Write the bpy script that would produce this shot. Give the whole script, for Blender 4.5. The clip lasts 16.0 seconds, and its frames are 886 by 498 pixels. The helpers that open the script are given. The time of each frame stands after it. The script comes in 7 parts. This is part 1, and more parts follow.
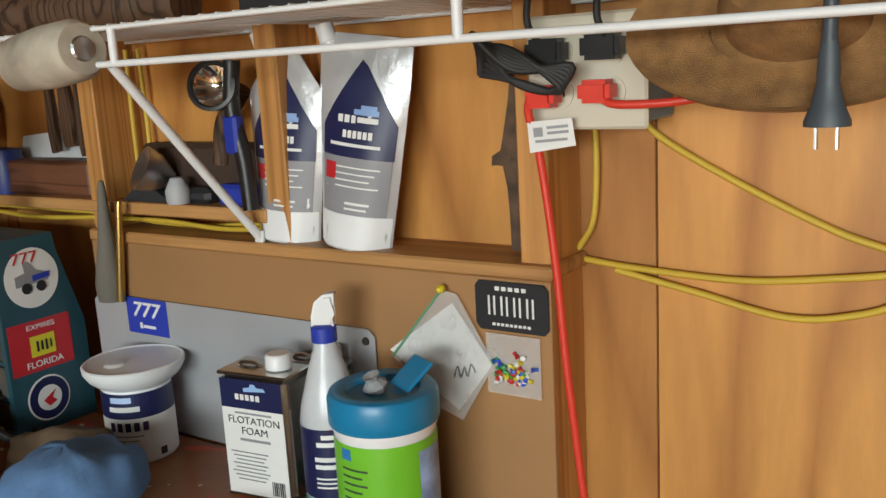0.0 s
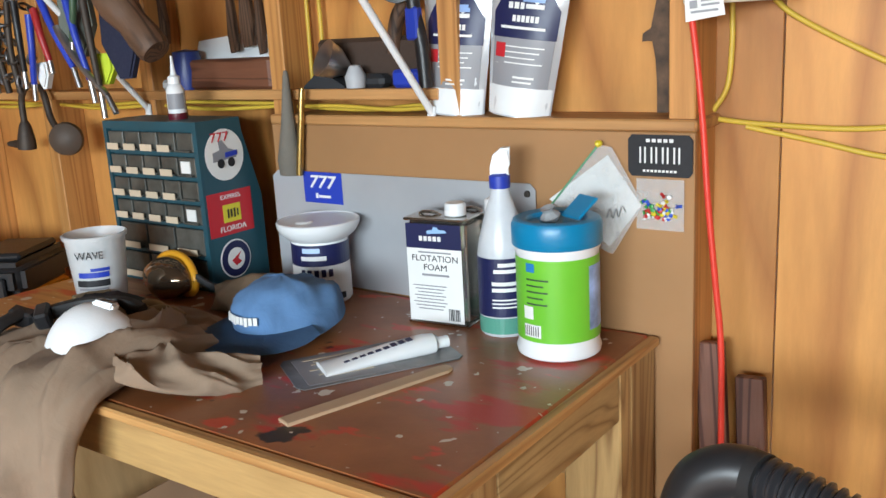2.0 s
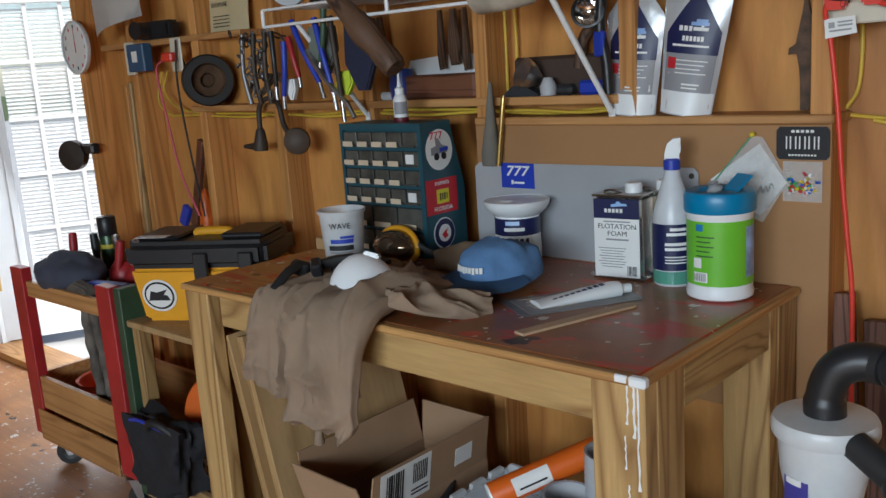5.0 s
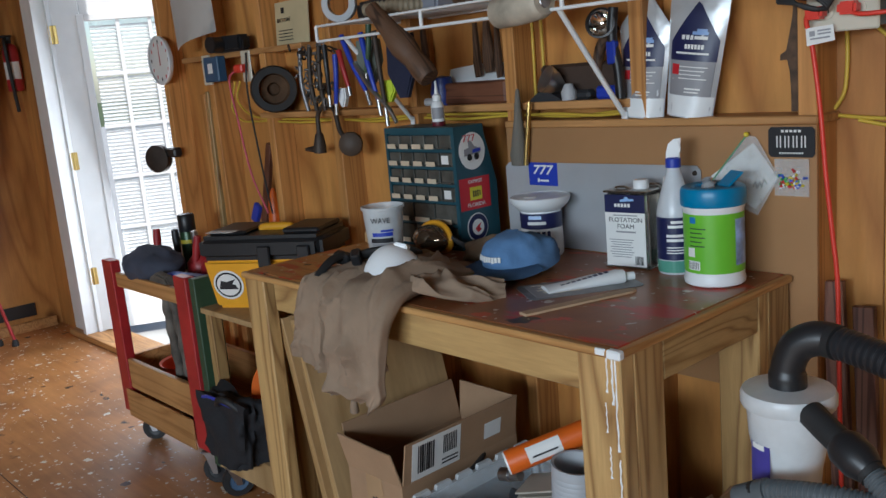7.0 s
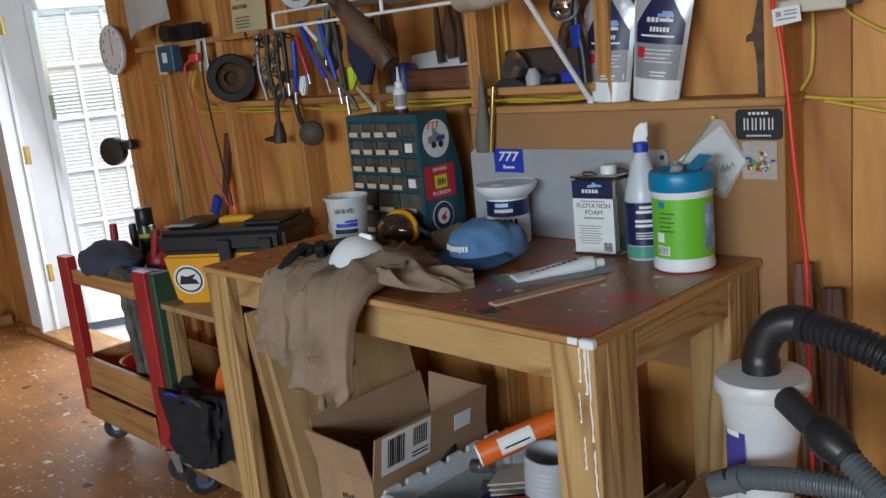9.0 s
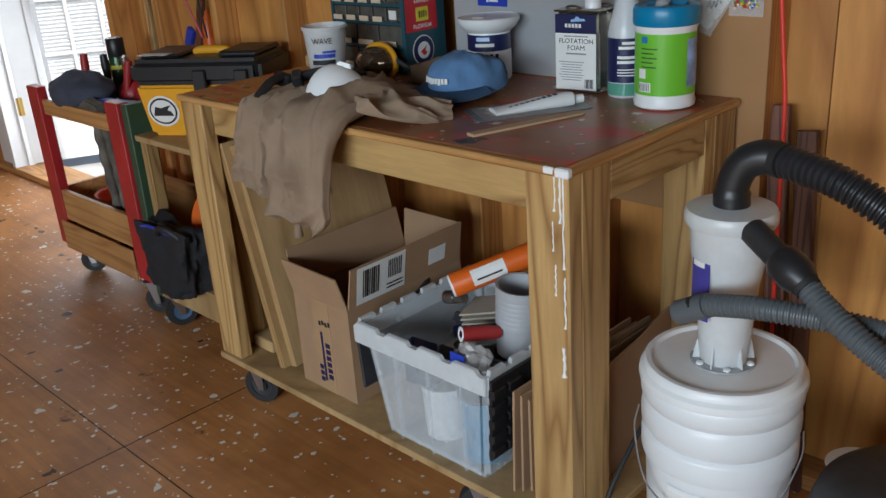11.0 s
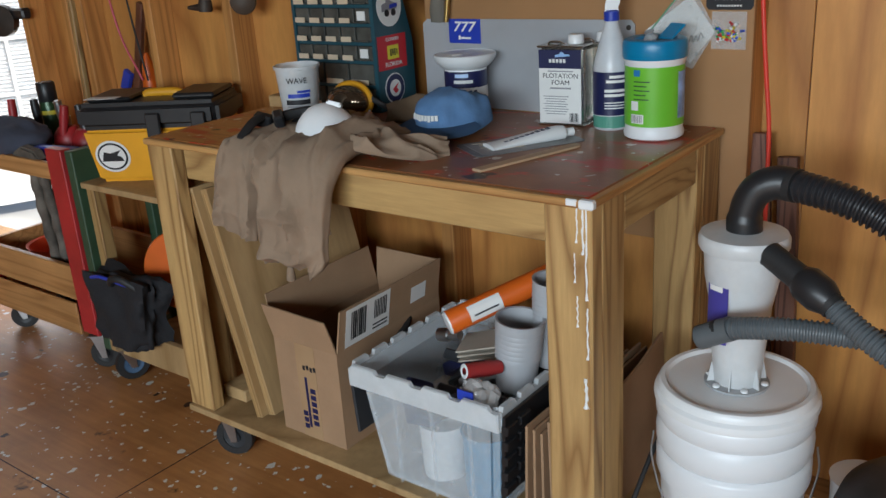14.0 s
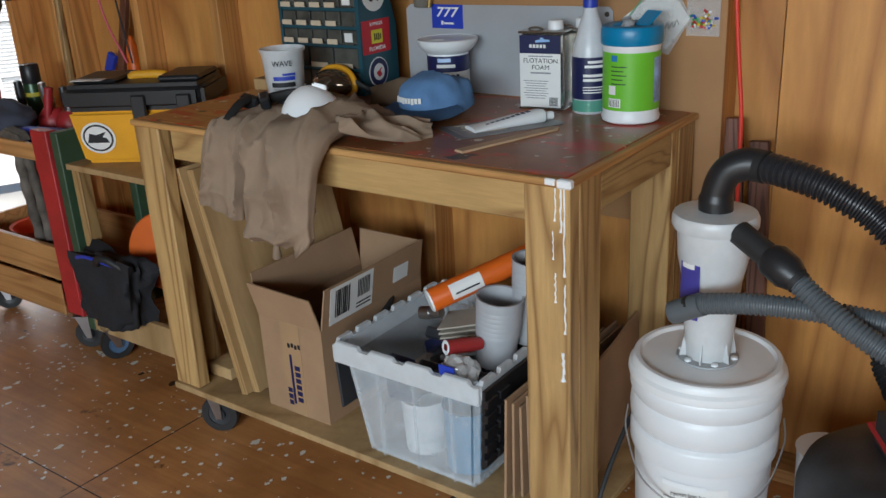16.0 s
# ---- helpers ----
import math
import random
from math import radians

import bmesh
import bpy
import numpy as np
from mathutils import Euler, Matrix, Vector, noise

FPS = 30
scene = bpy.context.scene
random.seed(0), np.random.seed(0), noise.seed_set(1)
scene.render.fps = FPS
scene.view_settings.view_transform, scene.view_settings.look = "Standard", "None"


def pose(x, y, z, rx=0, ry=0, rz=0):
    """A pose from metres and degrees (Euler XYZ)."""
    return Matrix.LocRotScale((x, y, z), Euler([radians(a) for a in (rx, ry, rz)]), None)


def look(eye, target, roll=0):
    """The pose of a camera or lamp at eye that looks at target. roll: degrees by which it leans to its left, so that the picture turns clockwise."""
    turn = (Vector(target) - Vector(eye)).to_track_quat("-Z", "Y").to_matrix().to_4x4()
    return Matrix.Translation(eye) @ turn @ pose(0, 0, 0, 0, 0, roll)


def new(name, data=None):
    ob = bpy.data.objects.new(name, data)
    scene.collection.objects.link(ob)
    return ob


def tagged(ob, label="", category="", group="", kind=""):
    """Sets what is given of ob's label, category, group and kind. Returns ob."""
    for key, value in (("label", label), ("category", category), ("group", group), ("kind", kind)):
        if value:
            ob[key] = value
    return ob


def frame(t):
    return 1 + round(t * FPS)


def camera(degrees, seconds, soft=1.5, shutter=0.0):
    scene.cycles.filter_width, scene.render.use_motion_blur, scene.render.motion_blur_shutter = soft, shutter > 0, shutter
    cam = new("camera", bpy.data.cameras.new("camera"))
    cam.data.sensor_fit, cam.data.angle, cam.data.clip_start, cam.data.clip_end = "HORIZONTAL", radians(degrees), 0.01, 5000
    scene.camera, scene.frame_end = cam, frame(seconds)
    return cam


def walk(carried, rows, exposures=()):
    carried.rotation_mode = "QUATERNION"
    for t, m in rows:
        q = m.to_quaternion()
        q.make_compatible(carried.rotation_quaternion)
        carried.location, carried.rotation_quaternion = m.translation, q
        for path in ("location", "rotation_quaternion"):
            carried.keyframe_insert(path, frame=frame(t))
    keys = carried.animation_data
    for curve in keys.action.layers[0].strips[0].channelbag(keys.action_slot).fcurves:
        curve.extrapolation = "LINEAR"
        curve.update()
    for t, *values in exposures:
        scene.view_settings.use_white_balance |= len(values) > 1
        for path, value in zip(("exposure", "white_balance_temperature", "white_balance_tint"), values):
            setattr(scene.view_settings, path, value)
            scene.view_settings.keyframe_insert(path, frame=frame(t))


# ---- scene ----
cam = camera(52.3, 16.0)
PATH = [
    (0, (0.519, -0.317, 1.469), (-0.568, 1.313, 1.067), -3.2),
    (0.5, (0.504, -0.337, 1.455), (-0.669, 1.215, 0.989), -2.9),
    (1, (0.489, -0.409, 1.44), (-0.667, 1.149, 0.952), -2.0),
    (1.5, (0.489, -0.563, 1.401), (-0.657, 1.001, 0.907), -3.1),
    (2, (0.512, -0.658, 1.378), (-0.629, 0.914, 0.902), -3.2),
    (2.5, (0.606, -0.723, 1.38), (-0.605, 0.801, 0.92), -1.8),
    (3, (0.687, -0.792, 1.388), (-0.601, 0.667, 0.925), -1.3),
    (3.5, (0.697, -0.859, 1.391), (-0.65, 0.55, 0.944), -1.8),
    (4, (0.651, -0.963, 1.388), (-0.704, 0.449, 0.976), -3.8),
    (4.5, (0.623, -1.063, 1.379), (-0.7, 0.379, 0.968), -3.9),
    (7, (0.896, -1.16, 1.394), (-0.573, 0.137, 0.995), -5.1),
    (7.5, (0.904, -1.156, 1.396), (-0.605, 0.101, 1.02), -5.5),
    (8, (0.901, -1.153, 1.398), (-0.613, 0.101, 1.028), -5.7),
    (8.5, (0.88, -1.139, 1.394), (-0.6, 0.15, 1.009), -5.8),
    (9, (0.861, -1.139, 1.392), (-0.549, 0.212, 0.958), -5.8),
    (9.5, (0.87, -1.145, 1.372), (-0.515, 0.18, 0.803), -4.1),
    (10, (0.881, -1.15, 1.36), (-0.477, 0.148, 0.673), -3.9),
    (12.5, (0.771, -1.202, 1.335), (-0.483, 0.156, 0.57), -4.1),
    (13, (0.71, -1.266, 1.339), (-0.468, 0.17, 0.598), -4.0),
    (13.5, (0.687, -1.279, 1.346), (-0.464, 0.196, 0.641), -3.6),
    (14, (0.693, -1.289, 1.353), (-0.47, 0.19, 0.674), -3.8),
    (14.5, (0.708, -1.317, 1.353), (-0.448, 0.165, 0.67), -3.9),
    (15, (0.718, -1.338, 1.354), (-0.448, 0.128, 0.653), -3.9),
    (15.5, (0.724, -1.34, 1.354), (-0.413, 0.147, 0.65), -3.4),
    (16, (0.723, -1.338, 1.353), (-0.4, 0.159, 0.648), -3.1),
]
walk(cam, [(t, look(eye, target, roll)) for t, eye, target, roll in PATH],
     ((0, 0.42, 7300, 10), (0.5, 0.45, 6900, 10), (1.5, 0.95, 6700, 10), (2.0, 1.0, 6500, 10), (2.5, 0.85, 6400, 10), (3.5, 0.45, 6300, 10), (4.0, 0.0, 6250, 10), (4.5, -0.05, 6250, 10), (7.0, -0.1, 6100, 10), (10.0, 0.0, 6350, 10), (12.5, -0.15, 6350, 10), (13.5, 0.05, 6400, 10), (16.0, 0.05, 6400, 10)))

# ---- world and light ----
world = bpy.data.worlds.new("world")
scene.world = world
world.use_nodes = True
wn = world.node_tree.nodes
sky = wn.new("ShaderNodeTexSky")
sky.sky_type, sky.sun_disc, sky.sun_elevation, sky.sun_rotation = "NISHITA", False, radians(47), radians(90)
world.node_tree.links.new(sky.outputs[0], wn["Background"].inputs[0])
wn["Background"].inputs[1].default_value = 0.15
sun = new("sun", bpy.data.lights.new("sun", "SUN"))
sun.data.energy, sun.data.angle, sun.data.color = 4.5, radians(0.6), (1.0, 0.94, 0.86)
sun.matrix_world = look((7, 0.05, 7.5), (0, 0, 0))


def window_lamp(name, place, target, w, h, power, tint):
    ob = new(name, bpy.data.lights.new(name, "AREA"))
    ob.data.shape, ob.data.size, ob.data.size_y, ob.data.energy, ob.data.color = "RECTANGLE", w, h, power, tint
    ob.matrix_world = look(place, target)
    return ob


# daylight through the wide open doorway assumed behind the camera, and through the open side door
window_lamp("doorway_daylight", (1.2, -4.42, 1.7), (0.9, -3.05, 0.0), 3.0, 1.2, 238, (0.81, 0.925, 1.0))
window_lamp("side_door_daylight", (-3.55, 0.86, 1.1), (-3.4, -2, 0.5), 1.2, 1.9, 24, (0.92, 0.97, 1.0))


# ---- materials ----
def mat(name):
    m = bpy.data.materials.new(name)
    m.use_nodes = True
    return m, m.node_tree.nodes, m.node_tree.links, m.node_tree.nodes["Principled BSDF"]


def ramp(nodes, stops):
    r = nodes.new("ShaderNodeValToRGB")
    els = r.color_ramp.elements
    while len(els) < len(stops):
        els.new(0.5)
    for e, (p, c) in zip(els, stops):
        e.position, e.color = p, (*c, 1)
    return r


def coords(nodes, links, scale, spread=0.0):
    tc, mp = nodes.new("ShaderNodeTexCoord"), nodes.new("ShaderNodeMapping")
    mp.inputs["Scale"].default_value = scale
    links.new(tc.outputs["Object"], mp.inputs["Vector"])
    if spread:
        oi, mul = nodes.new("ShaderNodeObjectInfo"), nodes.new("ShaderNodeVectorMath")
        mul.operation = "SCALE"
        mul.inputs[0].default_value = (spread, spread * 1.7, spread * 0.6)
        links.new(oi.outputs["Random"], mul.inputs["Scale"])
        links.new(mul.outputs[0], mp.inputs["Location"])
    return mp


def bump(nodes, links, bsdf, height, strength, distance=0.002):
    b = nodes.new("ShaderNodeBump")
    b.inputs["Strength"].default_value, b.inputs["Distance"].default_value = strength, distance
    links.new(height, b.inputs["Height"])
    links.new(b.outputs[0], bsdf.inputs["Normal"])


def mix(nodes, links, fac, a, b, mode="MIX"):
    m = nodes.new("ShaderNodeMix")
    m.data_type, m.blend_type = "RGBA", mode
    for sock, v in ((m.inputs[0], fac), (m.inputs[6], a), (m.inputs[7], b)):
        if isinstance(v, (int, float)):
            sock.default_value = v
        elif isinstance(v, tuple):
            sock.default_value = (*v, 1)
        else:
            links.new(v, sock)
    return m.outputs[2]


def noise_tex(nodes, links, vec, scale, detail=4, rough=0.55, distortion=0.0):
    n = nodes.new("ShaderNodeTexNoise")
    n.inputs["Scale"].default_value, n.inputs["Detail"].default_value = scale, detail
    n.inputs["Roughness"].default_value, n.inputs["Distortion"].default_value = rough, distortion
    links.new(vec, n.inputs["Vector"])
    return n.outputs["Fac"]


def wood(name, dark, light, stretch=(9, 9, 0.7), rings=7.0, rough=0.6, contrast=(0.3, 0.7), spread=7.0, tone=0.25, knots=0.0, bumpy=0.25, streaks=0.0):
    """Lumber or plywood: long distorted growth bands, fine fibre, and a slow change of tone."""
    m, n, l, p = mat(name)
    v = coords(n, l, stretch, spread).outputs[0]
    field = noise_tex(n, l, v, 1.0, 2.0, 0.45, 0.5)
    mul = n.new("ShaderNodeMath")
    mul.operation, mul.inputs[1].default_value = "MULTIPLY", rings * 9.0
    l.new(field, mul.inputs[0])
    wav = n.new("ShaderNodeMath")
    wav.operation = "SINE"
    l.new(mul.outputs[0], wav.inputs[0])
    bands = n.new("ShaderNodeMapRange")
    bands.inputs[1].default_value, bands.inputs[2].default_value = -1.0, 1.0
    l.new(wav.outputs[0], bands.inputs[0])
    late = n.new("ShaderNodeMath")
    late.operation, late.inputs[1].default_value = "POWER", 0.45
    l.new(bands.outputs[0], late.inputs[0])
    fibre = noise_tex(n, l, coords(n, l, tuple(s * 14 for s in stretch), spread).outputs[0], 1.6, 5, 0.65)
    slow = noise_tex(n, l, coords(n, l, (2.2, 2.2, 1.1), spread).outputs[0], 1.3, 3)
    r = ramp(n, [(contrast[0], dark), (contrast[1], light)])
    l.new(late.outputs[0], r.inputs[0])
    fr = ramp(n, [(0.25, (0.78, 0.76, 0.74)), (0.75, (1.08, 1.08, 1.08))])
    l.new(fibre, fr.inputs[0])
    c = mix(n, l, 0.8, r.outputs[0], fr.outputs[0], "MULTIPLY")
    sr = ramp(n, [(0.3, (1 - tone, 1 - tone * 1.15, 1 - tone * 1.3)), (0.7, (1 + tone * 0.4,) * 3)])
    l.new(slow, sr.inputs[0])
    c = mix(n, l, 1.0, c, sr.outputs[0], "MULTIPLY")
    oi = n.new("ShaderNodeObjectInfo")
    hs = n.new("ShaderNodeHueSaturation")
    mr = n.new("ShaderNodeMapRange")
    mr.inputs[3].default_value, mr.inputs[4].default_value = 0.86, 1.12
    l.new(oi.outputs["Random"], mr.inputs[0])
    l.new(mr.outputs[0], hs.inputs["Value"])
    l.new(c, hs.inputs["Color"])
    c = hs.outputs[0]
    if streaks:
        st = ramp(n, [(0.52, (0, 0, 0)), (0.72, (streaks,) * 3)])
        l.new(noise_tex(n, l, coords(n, l, (5.0, 5.0, 0.55), spread).outputs[0], 1.0, 5, 0.6, 0.8), st.inputs[0])
        c = mix(n, l, st.outputs[0], c, (dark[0] * 0.72, dark[1] * 0.60, dark[2] * 0.55))
    if knots:
        vo = n.new("ShaderNodeTexVoronoi")
        vo.inputs["Scale"].default_value = knots
        l.new(coords(n, l, (1.6, 1.6, 0.8), spread).outputs[0], vo.inputs["Vector"])
        kr = ramp(n, [(0.045, (0, 0, 0)), (0.09, (1, 1, 1))])
        l.new(vo.outputs["Distance"], kr.inputs[0])
        c = mix(n, l, kr.outputs[0], (dark[0] * 0.35, dark[1] * 0.3, dark[2] * 0.25), c)
    l.new(c, p.inputs["Base Color"])
    p.inputs["Roughness"].default_value = rough
    bump(n, l, p, fibre, bumpy)
    return m


def plain(name, colour, rough=0.5, metal=0.0, vary=0.12, scale=30.0, bumpy=0.05, coat=0.0, clear=0.0):
    """Paint, plastic, metal or cloth: a base colour with slight blotches, dust and fine relief."""
    m, n, l, p = mat(name)
    v = coords(n, l, (1, 1, 1), 3.0).outputs[0]
    big, small = noise_tex(n, l, v, scale * 0.25, 4), noise_tex(n, l, v, scale * 5, 4)
    r = ramp(n, [(0.3, tuple(max(0, x * (1 - vary)) for x in colour)), (0.7, tuple(min(1, x * (1 + vary * 0.6)) for x in colour))])
    l.new(big, r.inputs[0])
    l.new(r.outputs[0], p.inputs["Base Color"])
    rr = n.new("ShaderNodeMapRange")
    rr.inputs[3].default_value, rr.inputs[4].default_value = max(0.02, rough * 0.8), min(1, rough * 1.2)
    l.new(small, rr.inputs[0])
    l.new(rr.outputs[0], p.inputs["Roughness"])
    p.inputs["Metallic"].default_value = metal
    p.inputs["Coat Weight"].default_value = coat
    if clear:
        p.inputs["Transmission Weight"].default_value = clear
    if bumpy:
        bump(n, l, p, small, bumpy)
    return m




def milky(name, colour, see, rough=0.35):
    """Thin cloudy plastic that lets part of the light straight through."""
    m, n, l, p = mat(name)
    p.inputs["Base Color"].default_value, p.inputs["Roughness"].default_value = (*colour, 1), rough
    tr, mx = n.new("ShaderNodeBsdfTransparent"), n.new("ShaderNodeMixShader")
    no = noise_tex(n, l, coords(n, l, (1, 1, 1)).outputs[0], 25, 4)
    mr = n.new("ShaderNodeMapRange")
    mr.inputs[3].default_value, mr.inputs[4].default_value = see - 0.12, see + 0.12
    l.new(no, mr.inputs[0])
    l.new(mr.outputs[0], mx.inputs[0])
    l.new(p.outputs[0], mx.inputs[1])
    l.new(tr.outputs[0], mx.inputs[2])
    l.new(mx.outputs[0], n["Material Output"].inputs["Surface"])
    return m


PLY = wood("plywood_wall", (0.43, 0.175, 0.045), (0.63, 0.295, 0.08), (1.7, 1.7, 0.30), 7, 0.5, (0.0, 0.8), 9, 0.22, 1.1, streaks=0.55)
STUD = wood("stud_lumber", (0.43, 0.185, 0.05), (0.63, 0.30, 0.09), (9, 9, 0.35), 9, 0.6, (0.0, 0.9), 9, 0.22)
LEDGE = wood("ledge_lumber", (0.40, 0.185, 0.06), (0.58, 0.30, 0.11), (0.35, 9, 9), 8, 0.55, (0.0, 0.9), 9, 0.22)
PT_UP = wood("bench_lumber_upright", (0.28, 0.15, 0.055), (0.52, 0.33, 0.135), (6, 6, 0.5), 10, 0.5, (0.0, 0.8), 9, 0.2, 0.9, streaks=0.25)
PT_X = wood("bench_lumber_rail", (0.29, 0.16, 0.06), (0.52, 0.335, 0.135), (0.5, 6, 6), 10, 0.5, (0.0, 0.8), 9, 0.2)
PT_Y = wood("bench_lumber_side_rail", (0.29, 0.165, 0.06), (0.50, 0.33, 0.14), (7, 0.8, 7), 11, 0.5, (0.0, 0.8), 9, 0.2)
BOARD = wood("raw_plywood_board", (0.38, 0.235, 0.10), (0.52, 0.345, 0.165), (2.2, 2.2, 0.4), 6, 0.6, (0.0, 0.9), 9, 0.18)
FIBRE = plain("hardboard_panel", (0.36, 0.185, 0.075), 0.62, vary=0.14, scale=9, bumpy=0.08)
WHITE_PAINT = plain("white_paint", (0.8, 0.82, 0.83), 0.4, vary=0.05)
WHITE_PLASTIC = plain("white_plastic", (0.80, 0.82, 0.83), 0.35, vary=0.05)
BLACK_PLASTIC = plain("black_plastic", (0.018, 0.018, 0.02), 0.4, vary=0.2)
BLACK_RUBBER = plain("black_rubber", (0.02, 0.02, 0.021), 0.6, vary=0.3)
STEEL = plain("steel", (0.52, 0.52, 0.53), 0.35, 1.0, 0.2)
DARK_IRON = plain("dark_iron", (0.075, 0.06, 0.05), 0.6, 0.6, 0.4)
BRASS = plain("brass", (0.62, 0.44, 0.16), 0.35, 1.0, 0.2)
RED_PAINT = plain("red_paint", (0.42, 0.025, 0.028), 0.42, vary=0.25)
GREEN_PAINT = plain("green_paint", (0.035, 0.075, 0.04), 0.5, vary=0.3)
CARDBOARD = plain("cardboard", (0.36, 0.22, 0.125), 0.8, vary=0.12, bumpy=0.06)
YELLOW_PLASTIC = plain("yellow_plastic", (0.80, 0.37, 0.02), 0.42, vary=0.12)
TEAL = plain("teal_enamel", (0.018, 0.075, 0.10), 0.4, vary=0.15)


def cloth(name, colour):
    """Worn cotton: soft creases over a fine weave."""
    m, n, l, p = mat(name)
    v = coords(n, l, (1, 1, 1), 3.0).outputs[0]
    crease = noise_tex(n, l, v, 16, 3, 0.5, 1.2)
    weave = noise_tex(n, l, v, 420, 2)
    r = ramp(n, [(0.3, tuple(0.8 * x for x in colour)), (0.7, tuple(1.12 * x for x in colour))])
    l.new(noise_tex(n, l, v, 7, 5, 0.6), r.inputs[0])
    l.new(r.outputs[0], p.inputs["Base Color"])
    p.inputs["Roughness"].default_value = 0.92
    b1, b2 = n.new("ShaderNodeBump"), n.new("ShaderNodeBump")
    b1.inputs["Strength"].default_value, b1.inputs["Distance"].default_value = 0.4, 0.008
    b2.inputs["Strength"].default_value, b2.inputs["Distance"].default_value = 0.35, 0.0006
    l.new(crease, b1.inputs["Height"])
    l.new(weave, b2.inputs["Height"])
    l.new(b1.outputs[0], b2.inputs["Normal"])
    l.new(b2.outputs[0], p.inputs["Normal"])
    return m


KHAKI = cloth("khaki_cloth", (0.27, 0.19, 0.13))
DENIM = cloth("blue_cap_cloth", (0.10, 0.21, 0.40))
ORANGE = plain("orange_plastic", (0.72, 0.13, 0.012), 0.4, vary=0.1)
YELLOW_CABLE = plain("yellow_cable", (0.62, 0.42, 0.05), 0.5, vary=0.1)
RED_CABLE = plain("red_cord", (0.72, 0.05, 0.03), 0.4, vary=0.06)
INK = plain("black_ink", (0.015, 0.015, 0.018), 0.6, vary=0.1, bumpy=0)
NAVY = plain("navy_print", (0.012, 0.016, 0.075), 0.4, vary=0.15, bumpy=0)
ROYAL = plain("royal_blue_print", (0.02, 0.05, 0.42), 0.4, vary=0.1, bumpy=0)
PAPER = plain("white_paper", (0.78, 0.78, 0.76), 0.6, vary=0.06, bumpy=0)
GREY_PRINT = plain("grey_print", (0.27, 0.27, 0.29), 0.5, vary=0.1, bumpy=0)
RED_PRINT = plain("red_print", (0.55, 0.02, 0.03), 0.45, vary=0.1, bumpy=0)


def chips(n, l, scale, share, size):
    """Sparse ragged drips: a few of the cells of a Voronoi pattern hold a spot of uneven outline."""
    v = coords(n, l, (1, 1, 0.0)).outputs[0]
    warp = n.new("ShaderNodeTexNoise")
    warp.inputs["Scale"].default_value, warp.inputs["Detail"].default_value = scale * 1.7, 3
    l.new(v, warp.inputs["Vector"])
    add = n.new("ShaderNodeVectorMath")
    add.operation = "MULTIPLY_ADD"
    add.inputs[1].default_value = (0.9 / scale,) * 3
    l.new(warp.outputs["Color"], add.inputs[0])
    l.new(v, add.inputs[2])
    vo = n.new("ShaderNodeTexVoronoi")
    vo.inputs["Scale"].default_value = scale
    l.new(add.outputs[0], vo.inputs["Vector"])
    sep = n.new("ShaderNodeSeparateColor")
    l.new(vo.outputs["Color"], sep.inputs[0])
    pick, reach, spot = n.new("ShaderNodeMath"), n.new("ShaderNodeMath"), n.new("ShaderNodeMath")
    pick.operation, pick.inputs[1].default_value = "LESS_THAN", share
    reach.operation, reach.inputs[1].default_value = "MULTIPLY", size * 1.6
    spot.operation = "LESS_THAN"
    both = n.new("ShaderNodeMath")
    both.operation = "MULTIPLY"
    l.new(sep.outputs[0], pick.inputs[0])
    l.new(sep.outputs[1], reach.inputs[0])
    l.new(vo.outputs["Distance"], spot.inputs[0])
    l.new(reach.outputs[0], spot.inputs[1])
    l.new(pick.outputs[0], both.inputs[0])
    l.new(spot.outputs[0], both.inputs[1])
    return both.outputs[0]


def floor_material():
    m, n, l, p = mat("worn_plywood_floor")
    v = coords(n, l, (1, 1, 1)).outputs[0]
    grain = noise_tex(n, l, coords(n, l, (0.8, 14, 14)).outputs[0], 3.0, 5, 0.6, 0.4)
    blot = noise_tex(n, l, v, 2.2, 5, 0.6)
    r = ramp(n, [(0.25, (0.43, 0.175, 0.055)), (0.75, (0.58, 0.265, 0.088))])
    l.new(grain, r.inputs[0])
    br = ramp(n, [(0.35, (0.62, 0.58, 0.54)), (0.65, (1.1, 1.1, 1.1))])
    l.new(blot, br.inputs[0])
    c = mix(n, l, 1.0, r.outputs[0], br.outputs[0], "MULTIPLY")
    # dark oil stains and pale drips of paint and glue
    st = ramp(n, [(0.66, (0, 0, 0)), (0.73, (1, 1, 1))])
    l.new(noise_tex(n, l, v, 7.5, 5, 0.6), st.inputs[0])
    c = mix(n, l, st.outputs[0], c, (0.04, 0.022, 0.014))
    for scale, share, size in ((26.0, 0.20, 0.22), (60.0, 0.20, 0.27), (13.0, 0.10, 0.15)):
        c = mix(n, l, chips(n, l, scale, share, size), c, (0.70, 0.66, 0.58))
    c = mix(n, l, chips(n, l, 15.0, 0.10, 0.20), c, (0.05, 0.025, 0.016))
    l.new(c, p.inputs["Base Color"])
    rr = n.new("ShaderNodeMapRange")
    rr.inputs[3].default_value, rr.inputs[4].default_value = 0.3, 0.6
    l.new(blot, rr.inputs[0])
    l.new(rr.outputs[0], p.inputs["Roughness"])
    bump(n, l, p, grain, 0.2)
    return m


